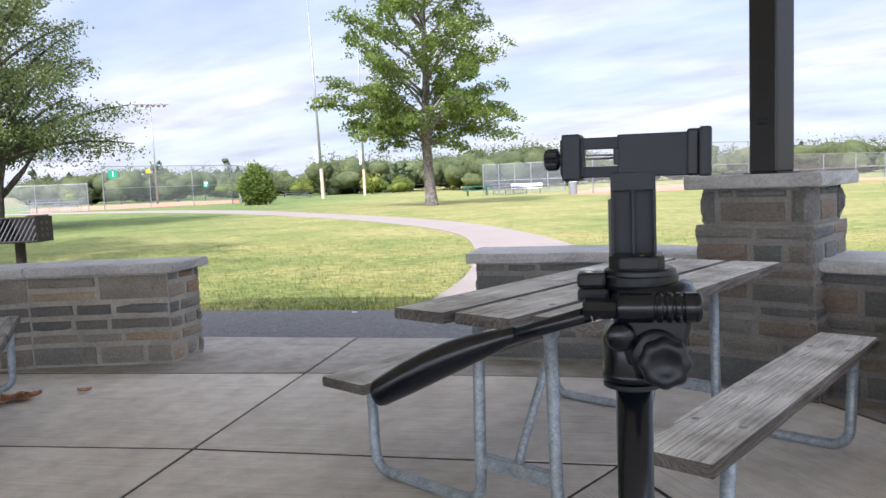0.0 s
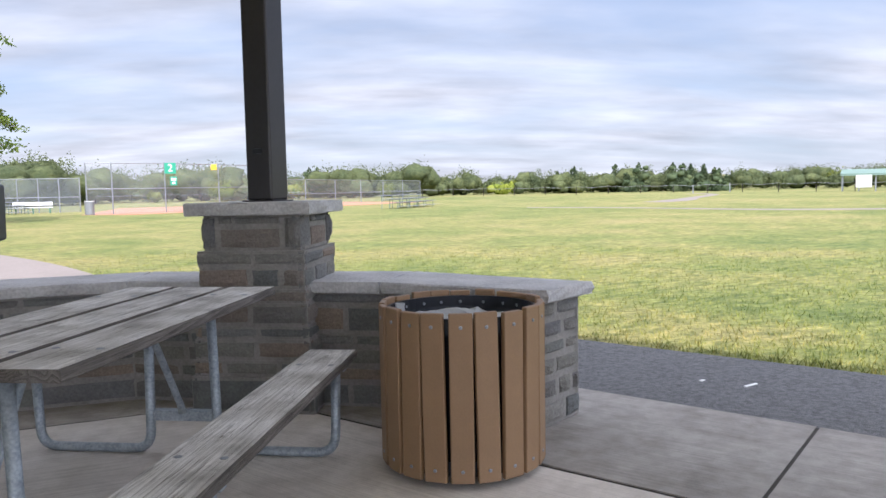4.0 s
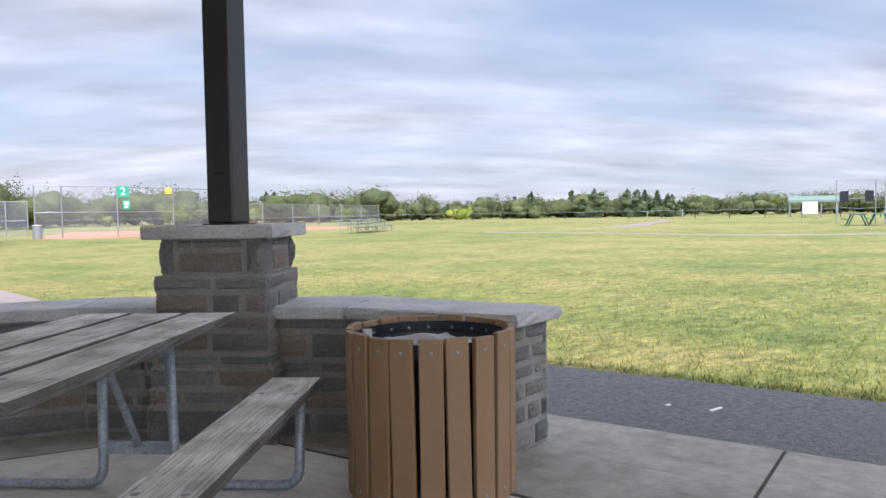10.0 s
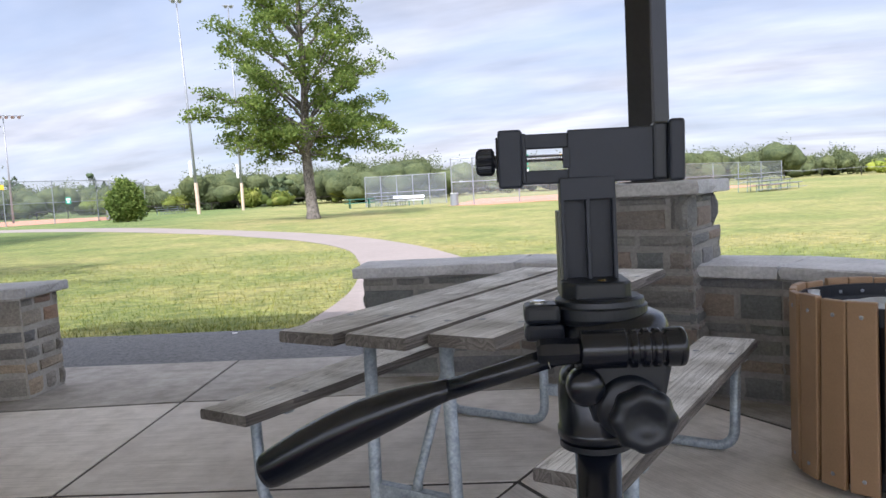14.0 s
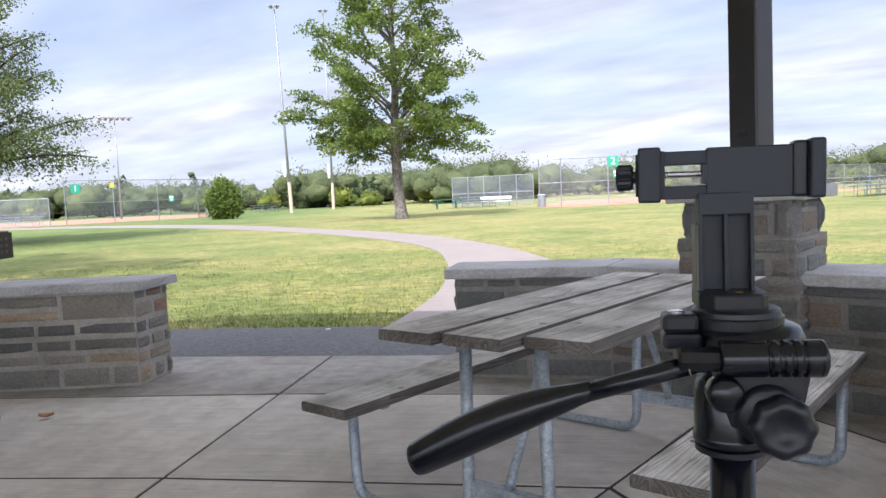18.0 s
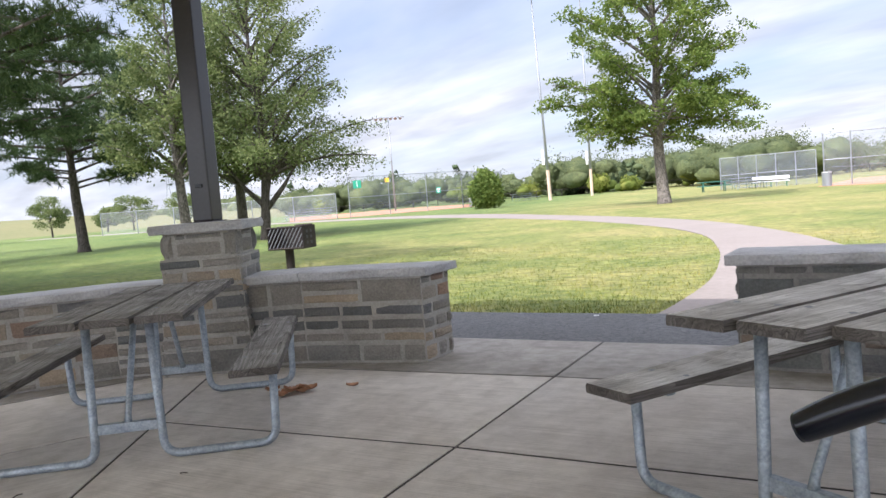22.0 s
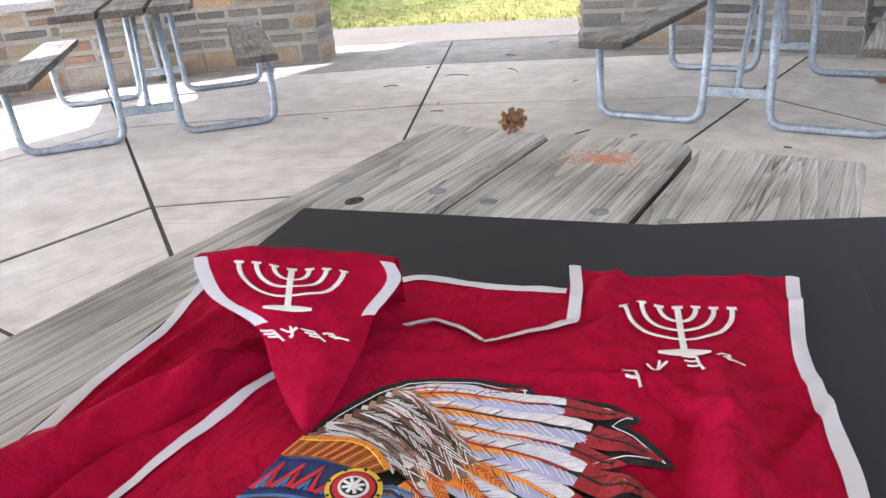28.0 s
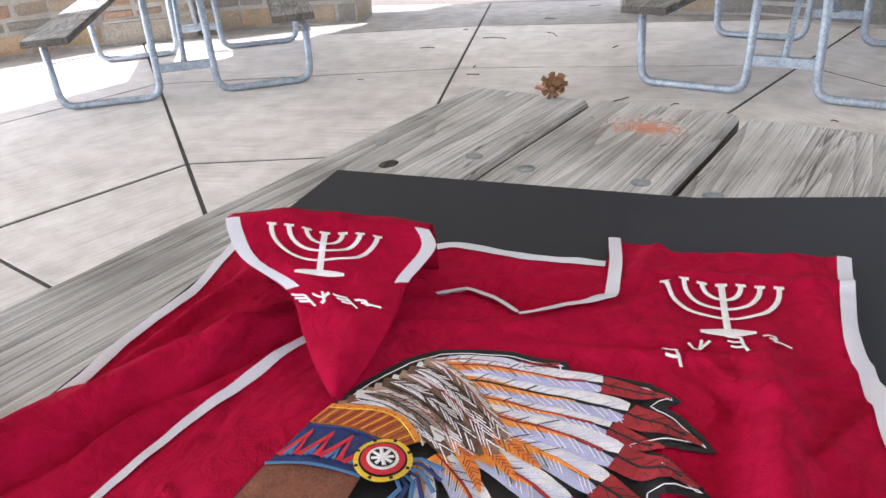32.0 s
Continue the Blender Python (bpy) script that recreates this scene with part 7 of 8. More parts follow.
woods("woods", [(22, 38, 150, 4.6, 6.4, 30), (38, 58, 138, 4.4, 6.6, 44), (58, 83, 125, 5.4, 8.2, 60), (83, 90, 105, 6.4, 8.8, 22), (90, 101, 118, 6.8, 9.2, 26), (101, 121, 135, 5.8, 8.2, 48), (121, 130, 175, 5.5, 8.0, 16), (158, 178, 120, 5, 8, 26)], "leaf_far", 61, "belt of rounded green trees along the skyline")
woods("woods", [(24, 60, 158, 3.6, 5.0, 14), (84, 100, 104, 2.6, 4.2, 5), (99, 122, 130, 3.0, 4.6, 5), (60, 84, 122, 3.2, 4.6, 6)], "leaf_yellow", 62, "lighter yellow-green trees along the skyline")
woods("pine_wood", [(35.5, 39.8, 132, 5.4, 6.6, 9), (41.3, 44.6, 138, 5.2, 7.4, 5), (46.2, 48.2, 140, 5.4, 6.6, 4), (62, 68.5, 132, 6.2, 8.6, 6), (94, 101, 112, 5.2, 7.2, 9), (107, 109, 150, 9, 10.4, 3), (111.5, 114, 150, 8.4, 10, 4), (118, 121, 140, 7, 8.6, 4)], "needles_far", 63, "dark conifers standing in the far tree belt", True)
woods("golden_tree", [(50.9, 52.6, 131, 3.9, 4.1, 3)], "leaf_gold", 64, "single golden-yellow tree in the far belt")
woods("golden_tree", [(102.4, 103.2, 118, 4.6, 4.8, 1)], "leaf_yellow", 65, "yellow-green tree beside the far belt")


# ---- field fences, lights, seats ----
def chain_fence(name, pts, h, label, rails=(1.0,), mesh="mesh", post_r=0.045):
    f = empty(name, pose(*pts[0], LAWN), label, "fence", "ball field fences")
    o = Vector((*pts[0], 0))
    q = [Vector((*p, 0)) - o for p in pts]
    for p in q:
        part("post", tube([p - Vector((0, 0, 0.1)), p + Vector((0, 0, h + 0.05))], post_r, 8), "galv", f)
    for a, b in zip(q, q[1:]):
        for k in rails:
            part("rail", tube([a + Vector((0, 0, h * k)), b + Vector((0, 0, h * k))], post_r * 0.7, 6), "galv", f)
        bm = bmesh.new()
        bm.faces.new([bm.verts.new(v) for v in (a, b, b + Vector((0, 0, h)), a + Vector((0, 0, h)))])
        part("wire_mesh", bm, mesh, f)
    return f


def line(a0, d0, a1, d1, n):
    (x0, y0), (x1, y1) = far(a0, d0), far(a1, d1)
    return [(x0 + (x1 - x0) * k / n, y0 + (y1 - y0) * k / n) for k in range(n + 1)]


chain_fence("chain_link_fence", line(116.4, 70.5, 107.7, 77, 3), 3.8, "tall chain-link fence round a ball field", (1.0, 0.5))
chain_fence("chain_link_fence", line(107.7, 77, 104.6, 92, 3), 3.8, "tall chain-link fence round a ball field", (1.0, 0.5), "mesh_dark")
chain_fence("chain_link_fence", line(117.4, 72.5, 134, 88, 6), 2.4, "low chain-link fence round a ball field", (1.0,))
chain_fence("chain_link_fence", line(88.7, 66.7, 82.5, 64, 5), 2.6, "chain-link dugout fence beside a bench", (1.0, 0.45), "mesh_dark")
chain_fence("chain_link_fence", [far(82.05, 54), far(80.4, 53.8), far(76.9, 54.6), far(73.2, 57.5), far(69.5, 62)], 3.35, "tall chain-link fence round a ball field", (1.0, 0.5))
chain_fence("chain_link_fence", line(69.5, 62, 58.3, 92, 6), 2.3, "low chain-link fence round a ball field", (1.0, 0.45))
chain_fence("chain_link_fence", line(22.6, 60, 16, 62, 3), 2.9, "chain-link fence at the field edge", (1.0, 0.5), "mesh_dark")
fence = empty("rope_fence", pose(0, 0, LAWN), "row of short dark posts joined by a pale rope", "fence")
ends = [far(84 - 2.35 * k, 118 + 4 * math.sin(k * 0.3) if k < 12 else 118 - (k - 12) * 1.2) for k in range(29)]
for i, (x, y) in enumerate(ends):
    part("post", tube([(x, y, -0.1), (x, y, 1.2)], 0.055, 6), "rust", fence)
for (x0, y0), (x1, y1) in zip(ends, ends[1:]):
    part("rope", tube([(x0, y0, 1.15), ((x0 + x1) / 2, (y0 + y1) / 2, 1.0), (x1, y1, 1.15)], 0.026, 5), "galv", fence)
lowf = empty("rail_fence", pose(0, 0, LAWN), "low dark rail fence before the far trees", "fence")
ends = [far(121 - 1.9 * k, 116 - 0.4 * k) for k in range(19)]
for x, y in ends:
    part("post", tube([(x, y, -0.1), (x, y, 1.1)], 0.06, 6), "rust", lowf)
for (x0, y0), (x1, y1) in zip(ends, ends[1:]):
    part("rail", tube([(x0, y0, 1.0), (x1, y1, 1.0)], 0.04, 5), "rust", lowf)


def text_mesh(body, size):
    cu = bpy.data.curves.new("text", "FONT")
    cu.body, cu.size, cu.align_x, cu.align_y, cu.extrude = body, size, "CENTER", "CENTER", 0.004
    ob = bpy.data.objects.new("text", cu)
    scene.collection.objects.link(ob)
    bpy.context.view_layer.update()
    me = bpy.data.meshes.new_from_object(ob)
    bpy.data.objects.remove(ob)
    return me


def field_sign(az, d, z, digit):
    s = empty("field_sign", pose(*far(az, d), LAWN + z, 0, 0, az - 90), "square green field number sign with a white digit", "sign", "field signs")
    part("panel", box(-0.37, 0.37, -0.012, 0.012, -0.37, 0.37, 0.004), "green", s)
    me = text_mesh(digit, 0.72)
    me.materials.append(M["white"])
    t = new("digit", me)
    t.parent = s
    t.matrix_local = pose(0, -0.016, 0, 90, 0, 0)
    t["label"] = "white digit " + digit


field_sign(76.5, 54.4, 3.02, "2")
field_sign(115.7, 70.6, 3.1, "1")
for az, d, z in ((73.5, 56.8, 3.15), (113.4, 72.4, 3.35)):
    s = tagged(part("yellow_sign", box(-0.2, 0.2, -0.01, 0.01, -0.2, 0.2), "yellow"), "small yellow sign on the fence", "sign")
    s.matrix_world = pose(*far(az, d), LAWN + z, 0, 0, az - 90)
for az, d, z in ((76.3, 54.4, 2.15), (109.5, 74.6, 2.0)):
    s = empty("rule_sign", pose(*far(az, d), LAWN + z, 0, 0, az - 90), "small green and white notice on the fence", "sign")
    part("panel", box(-0.22, 0.22, -0.01, 0.01, -0.3, 0.3), "green", s)
    part("bar", box(-0.16, 0.16, -0.014, -0.011, 0.02, 0.2), "white", s)
    part("bar", box(-0.1, 0.1, -0.014, -0.011, -0.2, -0.06), "white", s)


def field_light(az, d, h, label, base=True, r=0.2, heads=4, lean=0.0):
    p = empty("light_pole", pose(*far(az, d), LAWN, 0, 0, az - 90), label, "light pole", "field lights")
    part("pole", tube([(0, 0, -0.2), (0, 0, h)], [r, r * 0.45], 12), "galv", p, smooth=True)
    p.rotation_euler[1] = radians(lean)
    if base:
        part("wrap", tube([(0, 0, 0), (0, 0, 3.2)], r * 1.15, 12), "tan", p)
        part("control_box", box(-r - 0.34, -r - 0.08, -0.15, 0.15, 3.8, 5.4, 0.03), "white", p)
    part("crossarm", box(-heads * 0.34, heads * 0.34, -0.06, 0.06, h - 0.15, h, 0.01), "galv", p)
    for k in range(heads):
        x = (k - (heads - 1) / 2) * 0.62
        part("lamp_head", placed(lathe([(0.08, 0), (0.16, 0.14), (0.21, 0.32), (0.20, 0.35)], 12), pose(x, -0.1, h - 0.1, 125, 0, 0)), "galv", p)
    return p


field_light(101.0, 80, 21.5, "tall galvanised ball field light pole", True, 0.16, 2, -1.5)
field_light(97.85, 92, 24, "tall galvanised ball field light pole", True, 0.15, 2)
field_light(112.9, 96, 12.0, "galvanised light pole with a row of lamps", False, 0.12, 6)


def lot_light(az, d, h):
    p = empty("lot_lamp", pose(*far(az, d), LAWN, 0, 0, az - 90), "dark parking lot lamp on a slim pole", "street lamp", "parking lot lamps")
    part("pole", tube([(0, 0, 0), (0, 0, h)], 0.09, 8), "post", p)
    part("head", box(-1.1, 0.1, -0.2, 0.2, h - 0.15, h + 0.05, 0.03), "post", p)
    part("footing", lathe([(0.3, 0), (0.3, 0.7)], 12), "path", p)


lot_light(158.3, 77, 7.4)
lot_light(159.0, 92, 7.0)


def bleacher(az, d, turn, n, w, label, group="bleachers"):
    b = empty("bleacher", pose(*far(az, d), LAWN, 0, 0, az - 90 + turn), label, "bleacher", group)
    for k in range(n):
        part("seat", box(-w / 2, w / 2, k * 0.6, k * 0.6 + 0.28, 0.42 + 0.22 * k, 0.46 + 0.22 * k, 0.006), "galv", b)
        part("footboard", box(-w / 2, w / 2, k * 0.6 - 0.3, k * 0.6 - 0.04, 0.14 + 0.22 * k, 0.17 + 0.22 * k, 0.005), "galv", b)
        for s in (-0.42, 0, 0.42):
            part("frame", tube([(s * w, k * 0.6 + 0.14, 0), (s * w, k * 0.6 + 0.14, 0.43 + 0.22 * k)], 0.028, 6), "pale_green", b)
    return b


bleacher(59.0, 50.5, 62, 3, 3.4, "small aluminium bleacher on green legs")
bleacher(57.8, 53.5, 62, 3, 3.4, "small aluminium bleacher on green legs")
bleacher(119.9, 77, -28, 4, 5.0, "pale aluminium bleacher beside the fence")
bleacher(102.6, 90, 40, 3, 3.4, "small aluminium bleacher on green legs")
bleacher(86.6, 61.5, 20, 3, 2.6, "small aluminium bleacher on green legs")


def park_table(az, d, turn, label="dark green park picnic table"):
    t = empty("park_table", pose(*far(az, d), LAWN, 0, 0, turn), label, "picnic table", "park tables")
    part("top", box(-1.2, 1.2, -0.4, 0.4, 0.72, 0.78, 0.01), "dark_green", t)
    for s in (-1, 1):
        part("seat", box(-1.2, 1.2, s * 0.72 - 0.14, s * 0.72 + 0.14, 0.42, 0.47, 0.01), "dark_green", t)
        for e in (-0.8, 0.8):
            part("leg", tube([(e, s * 0.3, 0.72), (e, s * 0.6, 0)], 0.045, 6), "dark_green", t)
    return t


park_table(24.2, 56, 30)
park_table(22.9, 57, 25)
park_table(89.2, 62.0, 5)
bench = empty("bench", pose(*far(85.4, 62.3), LAWN, 0, 0, -6), "long white bench before the dugout fence", "bench")
part("seat", box(-1.3, 1.3, -0.15, 0.15, 0.42, 0.47, 0.008), "white", bench)
part("back", box(-1.3, 1.3, 0.16, 0.2, 0.6, 0.85, 0.008), "white", bench)
for e in (-1.1, 0, 1.1):
    part("leg", box(e - 0.04, e + 0.04, -0.12, 0.2, 0, 0.42), "dark_green", bench)
for az, d in ((81.9, 53.0), (107.0, 79.5), (106.6, 79.8)):
    barrel = empty("barrel", pose(*far(az, d), LAWN), "pale grey litter barrel beside the fence", "barrel")
    part("drum", lathe([(0.27, 0), (0.29, 0.02), (0.29, 0.3), (0.30, 0.31), (0.29, 0.33), (0.29, 0.62), (0.30, 0.63), (0.29, 0.65), (0.29, 0.88)], 20), "galv", barrel)
    part("rim", lathe([(0.305, 0.87), (0.305, 0.90)], 20), "white", barrel)

shed = empty("shed", pose(*far(26.9, 106), LAWN, 0, 0, 26.9 - 90), "open shed with a pale green roof", "shed")
part("roof", placed(prism([(-2.9, -1.8), (2.9, -1.8), (2.9, 1.8), (-2.9, 1.8)], 0, 0.14), pose(0, 0, 2.3, 9, 0, 0)), "pale_green", shed, "pale green metal roof")
part("fascia", box(-2.9, 2.9, -1.86, -1.78, 1.9, 2.1), "pale_green", shed)
for x in (-2.7, -0.9, 0.9, 2.7):
    for y in (-1.6, 1.6):
        part("post", box(x - 0.07, x + 0.07, y - 0.07, y + 0.07, 0, 2.1), "galv", shed)
notice = tagged(part("notice_board", box(-0.8, 0.8, -0.03, 0.03, 0.5, 1.9, 0.01), "white"), "blank white board standing before the shed", "board")
notice.matrix_world = pose(*far(27.1, 98), LAWN - 0.5 + 0.5, 0, 0, 27.1 - 90)
goal = empty("backstop", pose(*far(24.3, 62), LAWN, 0, 0, 24.3 - 90), "tall pipe backstop with dark panels", "backstop")
for x in (-1.25, 1.25):
    part("post", tube([(x, 0, 0), (x, 0, 3.2)], 0.04, 8), "galv", goal)
for z in (3.2, 2.5, 1.85):
    part("rail", tube([(-1.25, 0, z), (1.25, 0, z)], 0.028, 6), "galv", goal)
for x in (-0.75, 0.85):
    part("panel", box(x - 0.28, x + 0.28, -0.04, 0.04, 1.6, 2.4, 0.01), "board", goal)
for az, d, h in ((35.5, 112, 1.3), (38.0, 108, 1.1)):
    m = tagged(part("marker_post", box(-0.07, 0.07, -0.04, 0.04, 0, h, 0.01), "galv"), "slim white marker post by the far walk", "post")
    m.matrix_world = pose(*far(az, d), LAWN, 0, 0, az - 90)

# ---- park grill ----
grill = empty("park_grill", pose(*far(121.5, 9.6), LAWN, 0, 0, 3), "black steel park grill on a post, its bars slanting", "grill")
part("post", tube([(-0.05, 0, 0), (-0.05, 0, 0.76)], 0.055, 12), "rust", grill)
for nm, bx in (("bottom_plate", (-0.24, 0.24, -0.18, 0.18, 0.755, 0.765)), ("back_panel", (-0.24, 0.24, 0.172, 0.18, 0.765, 1.03)), ("side_panel", (-0.248, -0.24, -0.18, 0.18, 0.755, 1.04)), ("side_panel", (0.24, 0.248, -0.18, 0.18, 0.755, 1.04))):
    part(nm, box(*bx, 0.002), "rust", grill)
# vent holes shown as black plates, their dark put into the colour
for y in (-0.09, 0.02):
    for z in (0.83, 0.90, 0.97):
        part("vent", box(0.2485, 0.2505, y, y + 0.05, z - 0.018, z + 0.018), "black", grill)
for k in range(11):
    x0 = -0.335 + 0.052 * k
    pts = [(max(-0.235, min(0.235, x0 + 0.15 * q)), -0.178, 0.775 + 0.25 * (max(-0.235, min(0.235, x0 + 0.15 * q)) - x0) / 0.15) for q in (0, 1)]
    part("front_bar", tube([pts[1], pts[0]], 0.0065, 6), "galv", grill)
for z in (0.77, 1.035):
    part("front_rail", tube([(-0.245, -0.182, z), (0.245, -0.182, z)], 0.011, 8), "rust", grill)
for k in range(12):
    part("grate_bar", tube([(-0.225 + 0.041 * k, -0.17, 1.035), (-0.225 + 0.041 * k, 0.17, 1.035)], 0.007, 6), "rust", grill)
part("handle_rod", tube([(0.12, -0.12, 1.05), (0.36, -0.12, 1.052)], 0.012, 8), "rust", grill)

# ---- parked car, far building ----
car = empty("car", pose(*far(161.3, 60.0), LAWN + 0.02, 0, 0, 80) @ Matrix.Scale(0.9, 4), "dark red saloon car standing on the parking road", "car")
sec = [(-2.35, 0.35, 0.72, 0.72), (-2.25, 0.30, 0.92, 0.78), (-1.5, 0.28, 1.0, 0.86), (-0.4, 0.26, 0.98, 0.88), (0.9, 0.26, 0.95, 0.88), (1.7, 0.28, 0.84, 0.84), (2.25, 0.32, 0.68, 0.72), (2.38, 0.38, 0.58, 0.6)]
bm = bmesh.new()
rings = []
for x, zb, zt, w in sec:
    rings.append([bm.verts.new(p) for p in ((x, -w, zb), (x, -w - 0.03, (zb + zt) / 2), (x, -w + 0.05, zt), (x, w - 0.05, zt), (x, w + 0.03, (zb + zt) / 2), (x, w, zb))])
for a, b in zip(rings, rings[1:]):
    for k in range(6):
        bm.faces.new((a[k], a[(k + 1) % 6], b[(k + 1) % 6], b[k]))
bm.faces.new(rings[0][::-1])
bm.faces.new(rings[-1])
bmesh.ops.recalc_face_normals(bm, faces=bm.faces)
part("body", bm, "paint_red", car, smooth=True)
bm = bmesh.new()
rings = []
for x, w, z in ((-1.75, 0.72, 0.95), (-0.95, 0.62, 1.38), (0.1, 0.62, 1.45), (0.55, 0.64, 1.40), (1.25, 0.74, 0.92)):
    rings.append([bm.verts.new(p) for p in ((x, -0.78, 0.9), (x, -w, z), (x, w, z), (x, 0.78, 0.9))])
for a, b in zip(rings, rings[1:]):
    for k in range(3):
        bm.faces.new((a[k], a[k + 1], b[k + 1], b[k]))
bmesh.ops.recalc_face_normals(bm, faces=bm.faces)
part("cabin", bm, "paint_red", car, smooth=True)
for s in (-1, 1):
    part("side_window", placed(prism([(-1.25, 0), (0.95, 0), (0.45, 0.36), (-0.75, 0.36)], 0, 0.02), Matrix.Translation((0, s * 0.735, 1.0)) @ Matrix.Rotation(radians(90), 4, "X") @ Matrix.Translation((0, 0, -0.01))), "glass_dark", car)
    for x in (-1.42, 1.42):
        w = part("wheel", placed(lathe([(0.24, -0.1), (0.32, -0.1), (0.33, 0.0), (0.32, 0.1), (0.24, 0.1)], 24), pose(x, s * 0.80, 0.33, 90, 0, 0)), "rubber", car)
        part("rim", placed(lathe([(0.05, 0.105), (0.22, 0.105), (0.22, -0.105), (0.05, -0.105)], 14), pose(x, s * 0.80, 0.33, 90, 0, 0)), "galv", w)
part("headlight", box(2.16, 2.32, -0.72, -0.45, 0.58, 0.68, 0.02), "white", car)
part("headlight", box(2.16, 2.32, 0.45, 0.72, 0.58, 0.68, 0.02), "white", car)
# white block in place of vehicle-like boxes, with windows and roof added
hall = empty("far_building", pose(*far(168.2, 110), LAWN, 0, 0, 78), "white block for vehicle-like boxes beyond the parking road", "building")
part("wall", box(-3.6, 3.6, -2, 2, 0, 1.9), "white", hall)
part("roof", box(-3.8, 3.8, -2.2, 2.2, 1.9, 2.05), "galv", hall)
for k in range(3):
    w = part("window", box(-2.9 + 2.3 * k, -1.7 + 2.3 * k, -2.05, -1.98, 0.7, 1.5), "galv", hall)
    part("pane", box(-2.8 + 2.3 * k, -1.8 + 2.3 * k, -2.07, -2.05, 0.8, 1.4), "glass_dark", w)
hall2 = empty("far_building", pose(*far(149.6, 112), LAWN, 0, 0, 60), "low brown-pink masonry building behind the trees", "building")
part("wall", box(-3.4, 3.4, -3, 3, 0, 2.5), "masonry", hall2)
part("roof", box(-3.6, 3.6, -3.2, 3.2, 2.5, 2.7), "galv", hall2)
part("door", box(-0.6, 0.5, -3.06, -2.98, 0, 2.0), "rust", hall2)
stele = empty("gate_pillar", pose(*far(151.7, 84), LAWN, 0, 0, 60), "pale concrete pillar by the parking road", "pillar")
part("shaft", box(-0.28, 0.28, -0.28, 0.28, 0, 2.75, 0.02), "white", stele)
part("coping", box(-0.36, 0.36, -0.36, 0.36, 2.75, 2.9, 0.02), "white", stele)
pylon = tagged(new("pylon"), "faint steel lattice pylon on the skyline", "pylon")
pylon.matrix_world = pose(*far(129.3, 420), LAWN)
for s in (-1, 1):
    part("leg", tube([(s * 3, 0, 0), (s * 0.8, 0, 18), (s * 0.6, 0, 27)], 0.16, 5), "galv", pylon)
for z in (5, 10, 15, 19, 23, 27):
    w = 3 - 2.3 * min(1, z / 20)
    part("strut", tube([(-w, 0, z), (w, 0, z - 2.5)], 0.1, 4), "galv", pylon)

# ---- dead leaves and twigs on the slab, scraps on the asphalt ----
dl = random.Random(9)


def dry_leaf(x, y, size, k):
    bm = bmesh.new()
    n = 9
    prev = None
    for i in range(n):
        t = i / (n - 1)
        w = size * 0.42 * math.sin(math.pi * (0.05 + 0.9 * t)) * (1 + 0.35 * math.sin(t * 22))
        cur = [bm.verts.new((size * (t - 0.5), s * w, 0.004 + 0.35 * size * (abs(s) * 0.5 + (t - 0.5) ** 2 * 1.6))) for s in (-1, 0, 1)]
        if prev:
            bm.faces.new((prev[0], prev[1], cur[1], cur[0]))
            bm.faces.new((prev[1], prev[2], cur[2], cur[1]))
        prev = cur
    o = tagged(part("dead_leaf", bm, "dead_leaf", smooth=True), "curled brown dead leaf on the concrete", "leaf", "dead leaves")
    o.matrix_world = pose(x, y, 0.004 + 0.004 * (k % 3), dl.uniform(-8, 8), dl.uniform(-8, 8), dl.uniform(0, 360))


for k in range(13):
    dry_leaf(-1.82 + dl.gauss(0, 0.09), 4.42 + dl.gauss(0, 0.05), dl.uniform(0.07, 0.13), k)
for x, y in ((-1.5, 4.55), (-2.9, 2.3)):
    dry_leaf(x, y, dl.uniform(0.06, 0.09), 0)
for k in range(15):
    x, y, a = dl.uniform(-5.0, -1.6), dl.uniform(1.2, 4.2), dl.uniform(0, 6.28)
    L = dl.uniform(0.03, 0.11)
    if k < 2:
        x, y, L = -4.2 + 0.2 * k, 2.9 + 0.3 * k, 0.18
    tw = tagged(part("twig", tube([(x, y, 0.005), (x + L * 0.5 * math.cos(a), y + L * 0.5 * math.sin(a), 0.008), (x + L * math.cos(a + 0.2), y + L * math.sin(a + 0.2), 0.005)], 0.003, 5), "bark_dark"), "small dry twig on the concrete", "twig", "twigs")
for x, y, l in ((5.0, 2.95, 0.12), (4.9, 3.2, 0.04), (5.9, 1.9, 0.03), (-0.3, 7.3, 0.05)):
    s = tagged(part("paper_scrap", box(x, x + l, y, y + 0.02, -0.045, -0.038, 0.002), "white"), "small white paper scrap on the asphalt", "litter", "paper scraps")


# ---- grass blades along the pavilion's edge ----
def in_hex(x, y, ap):
    return all((x - CX) * math.cos(radians(HEX + 30 + 60 * k)) + (y - CY) * math.sin(radians(HEX + 30 + 60 * k)) < ap for k in range(6))


gr = np.random.RandomState(17)
walkway = west + east[::-1]
vs = []
count = 0
while count < 62000:
    az = gr.uniform(8, 172)
    rad = 7.3 + 10.0 * gr.uniform() ** 1.7
    x, y = CX + rad * math.cos(radians(az)), CY + rad * math.sin(radians(az))
    if in_hex(x, y, 7.36) or (-1 < x < 3.2 and inside((x, y), walkway)):
        continue
    count += 1
    h = gr.uniform(0.025, 0.055) * (1.5 if gr.uniform() < 0.1 or in_hex(x, y, 7.47) else 1.0)
    a, w = gr.uniform(0, 6.28), gr.uniform(0.003, 0.007)
    lx, ly = gr.normal(0, h * 0.45, 2)
    vs += [(x - w * math.cos(a), y - w * math.sin(a), LAWN - 0.005), (x + w * math.cos(a), y + w * math.sin(a), LAWN - 0.005), (x + lx, y + ly, LAWN + h)]
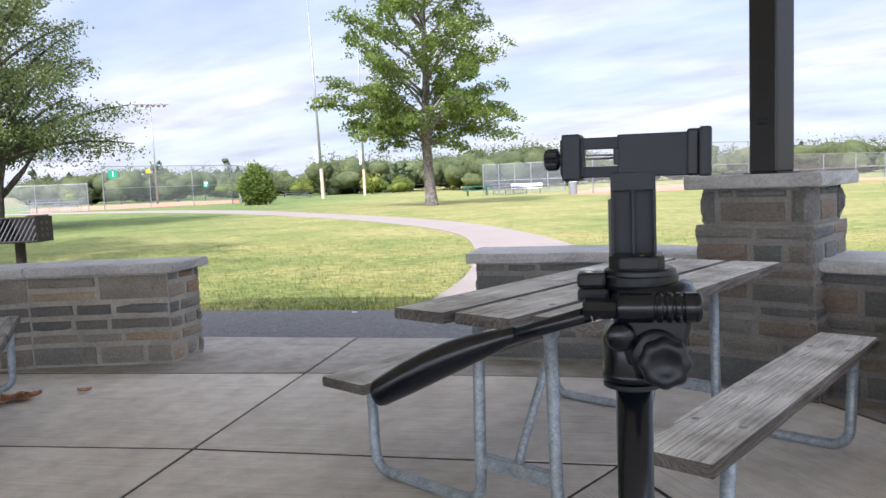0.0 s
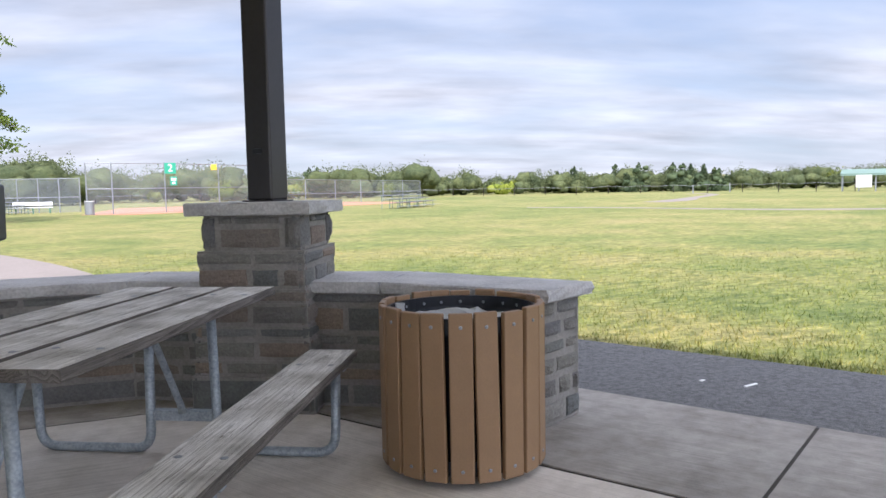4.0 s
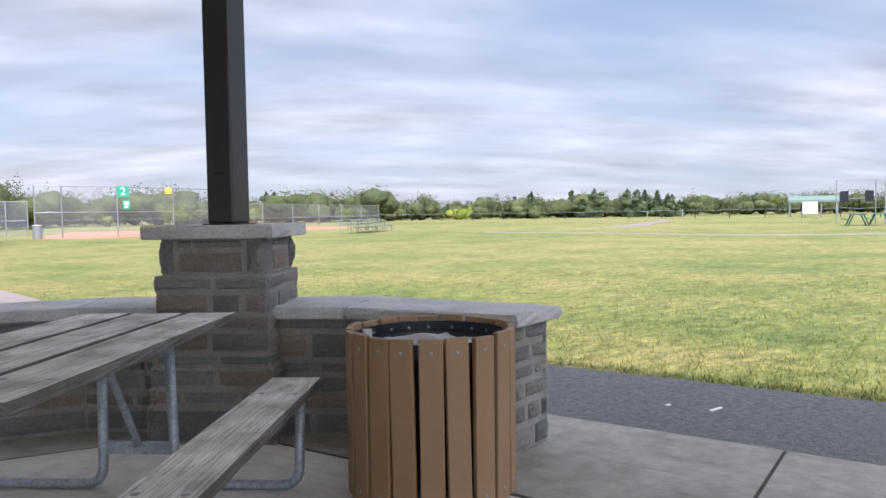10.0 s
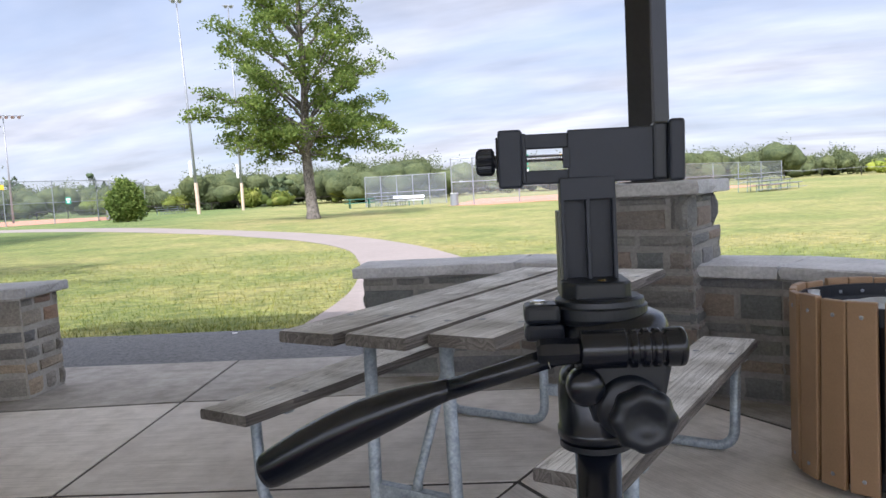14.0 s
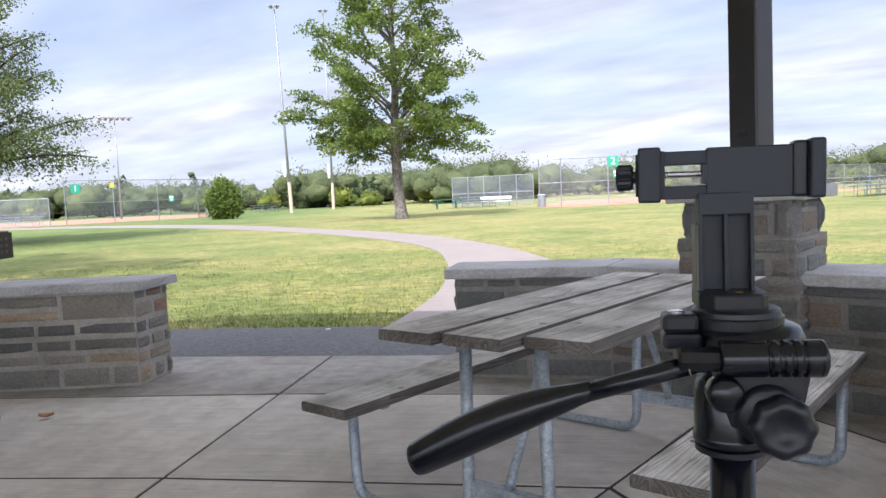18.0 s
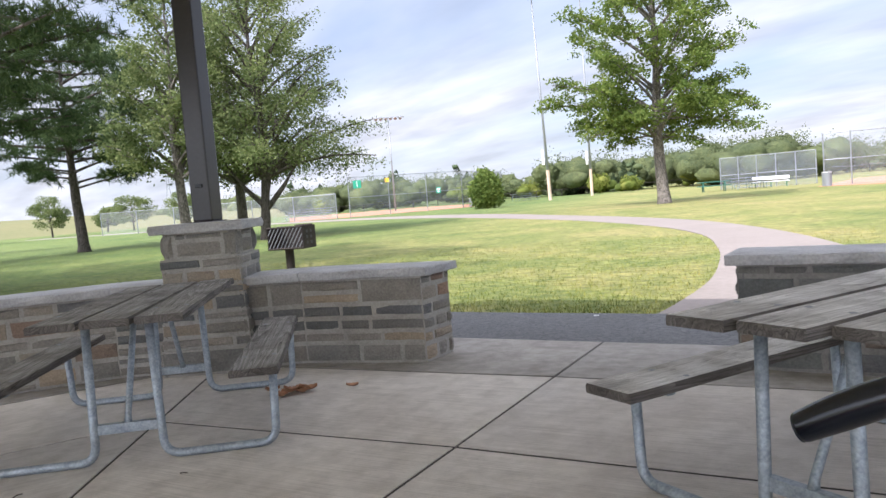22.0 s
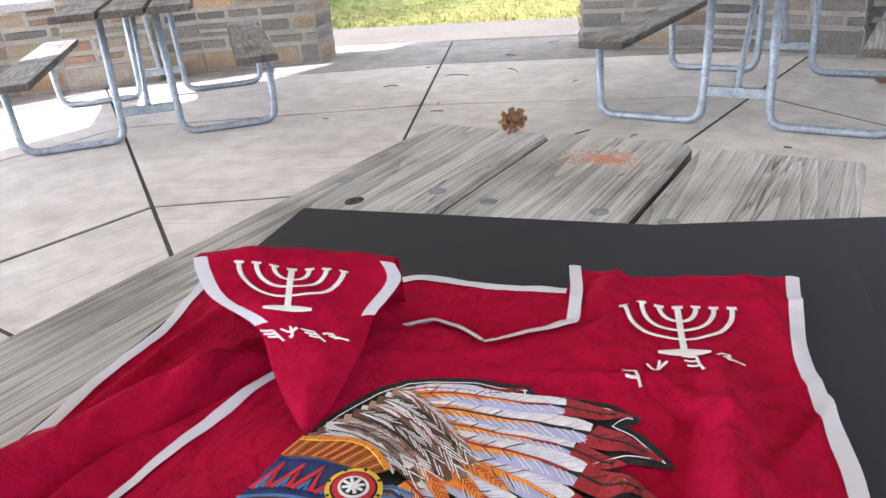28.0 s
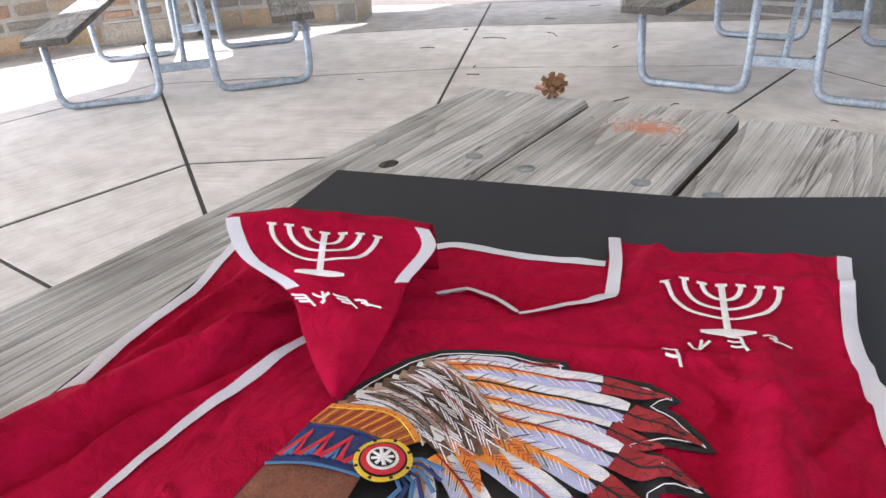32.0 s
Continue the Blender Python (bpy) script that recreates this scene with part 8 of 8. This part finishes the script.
me = bpy.data.meshes.new("grass_blades")
me.from_pydata(vs, [], [(k, k + 1, k + 2) for k in range(0, len(vs), 3)])
me.materials.append(M["blades"])
tagged(new("grass_blades", me), "short mown grass blades beside the asphalt", "grass", kind="stuff")

# ---- concrete panels of the floor ----
JX, JY = -1.01, 0.26                                     # where the sawn joints meet
RAYS = [19.5, 50.0, 80.2, 111.7, 143.9, 175.6, 204.5, 234.5, 264.5, 294.5, 324.5, 352.0]
RINGS = [0.0, 1.76, 3.31, 4.66]
slab = hexagon(5.87)


def ring_point(a, r):
    mid = min((80.2 + 60 * k for k in range(-2, 6)), key=lambda s: abs(s - a))
    d = r / math.cos(radians(a - mid))
    return JX + d * math.cos(radians(a)), JY + d * math.sin(radians(a))


def edge_point(a):
    """Where the ray at angle a leaves the slab."""
    c, s = math.cos(radians(a)), math.sin(radians(a))
    best = 99.0
    for (x0, y0), (x1, y1) in zip(slab, slab[1:] + slab[:1]):
        nx, ny = y1 - y0, x0 - x1
        k = nx * c + ny * s
        if k > 1e-6:
            best = min(best, (nx * (x0 - JX) + ny * (y0 - JY)) / k)
    return JX + best * c, JY + best * s


def shrunk(pts, gaps):
    """A convex outline with each side moved in by its gap."""
    n = len(pts)
    lines = []
    for k in range(n):
        (x0, y0), (x1, y1) = pts[k], pts[(k + 1) % n]
        d = math.hypot(x1 - x0, y1 - y0)
        nx, ny = -(y1 - y0) / d, (x1 - x0) / d
        lines.append((nx, ny, nx * x0 + ny * y0 + gaps[k]))
    out = []
    for k in range(n):
        a, b, c = lines[k - 1]
        d, e, f = lines[k]
        det = a * e - b * d
        out.append(((c * e - b * f) / det, (a * f - c * d) / det))
    return out


RJ, CJ = 0.009, 0.013                                   # half the width of the radial and the cross joints
for k in range(12):
    a0, a1 = RAYS[k], RAYS[(k + 1) % 12] + (360 if k == 11 else 0)
    am = (a0 + a1) / 2
    for i in range(4):
        inner = [ring_point(a1, RINGS[i]), ring_point(a0, RINGS[i])] if i else [(JX, JY)]
        if i < 3:
            outer = [ring_point(a0, RINGS[i + 1]), ring_point(a1, RINGS[i + 1])]
        else:
            corner = [p for p in slab if a0 + 1 < math.degrees(math.atan2(p[1] - JY, p[0] - JX)) % 360 < a1 - 1]
            outer = [edge_point(a0)] + corner + [edge_point(a1)]
        pts = inner + outer
        gaps = ([CJ] if i else []) + [RJ] + [CJ if i < 3 else 0.0] * (len(outer) - 1) + [RJ]
        pts = shrunk(pts, gaps)
        side = min((80.2 + 60 * q for q in range(-1, 7)), key=lambda s: abs(s - am))
        c, s = math.cos(radians(90 - side)), math.sin(radians(90 - side))
        loc = [((x - JX) * c - (y - JY) * s, (x - JX) * s + (y - JY) * c) for x, y in pts]
        ob = part("panel", prism(loc, -0.1, 0.0005 * ((k * 7 + i * 3) % 5) - 0.001, 0.0018), "concrete_outer" if i == 3 else "concrete", floor)
        ob.matrix_world = pose(JX, JY, 0, 0, 0, side - 90)
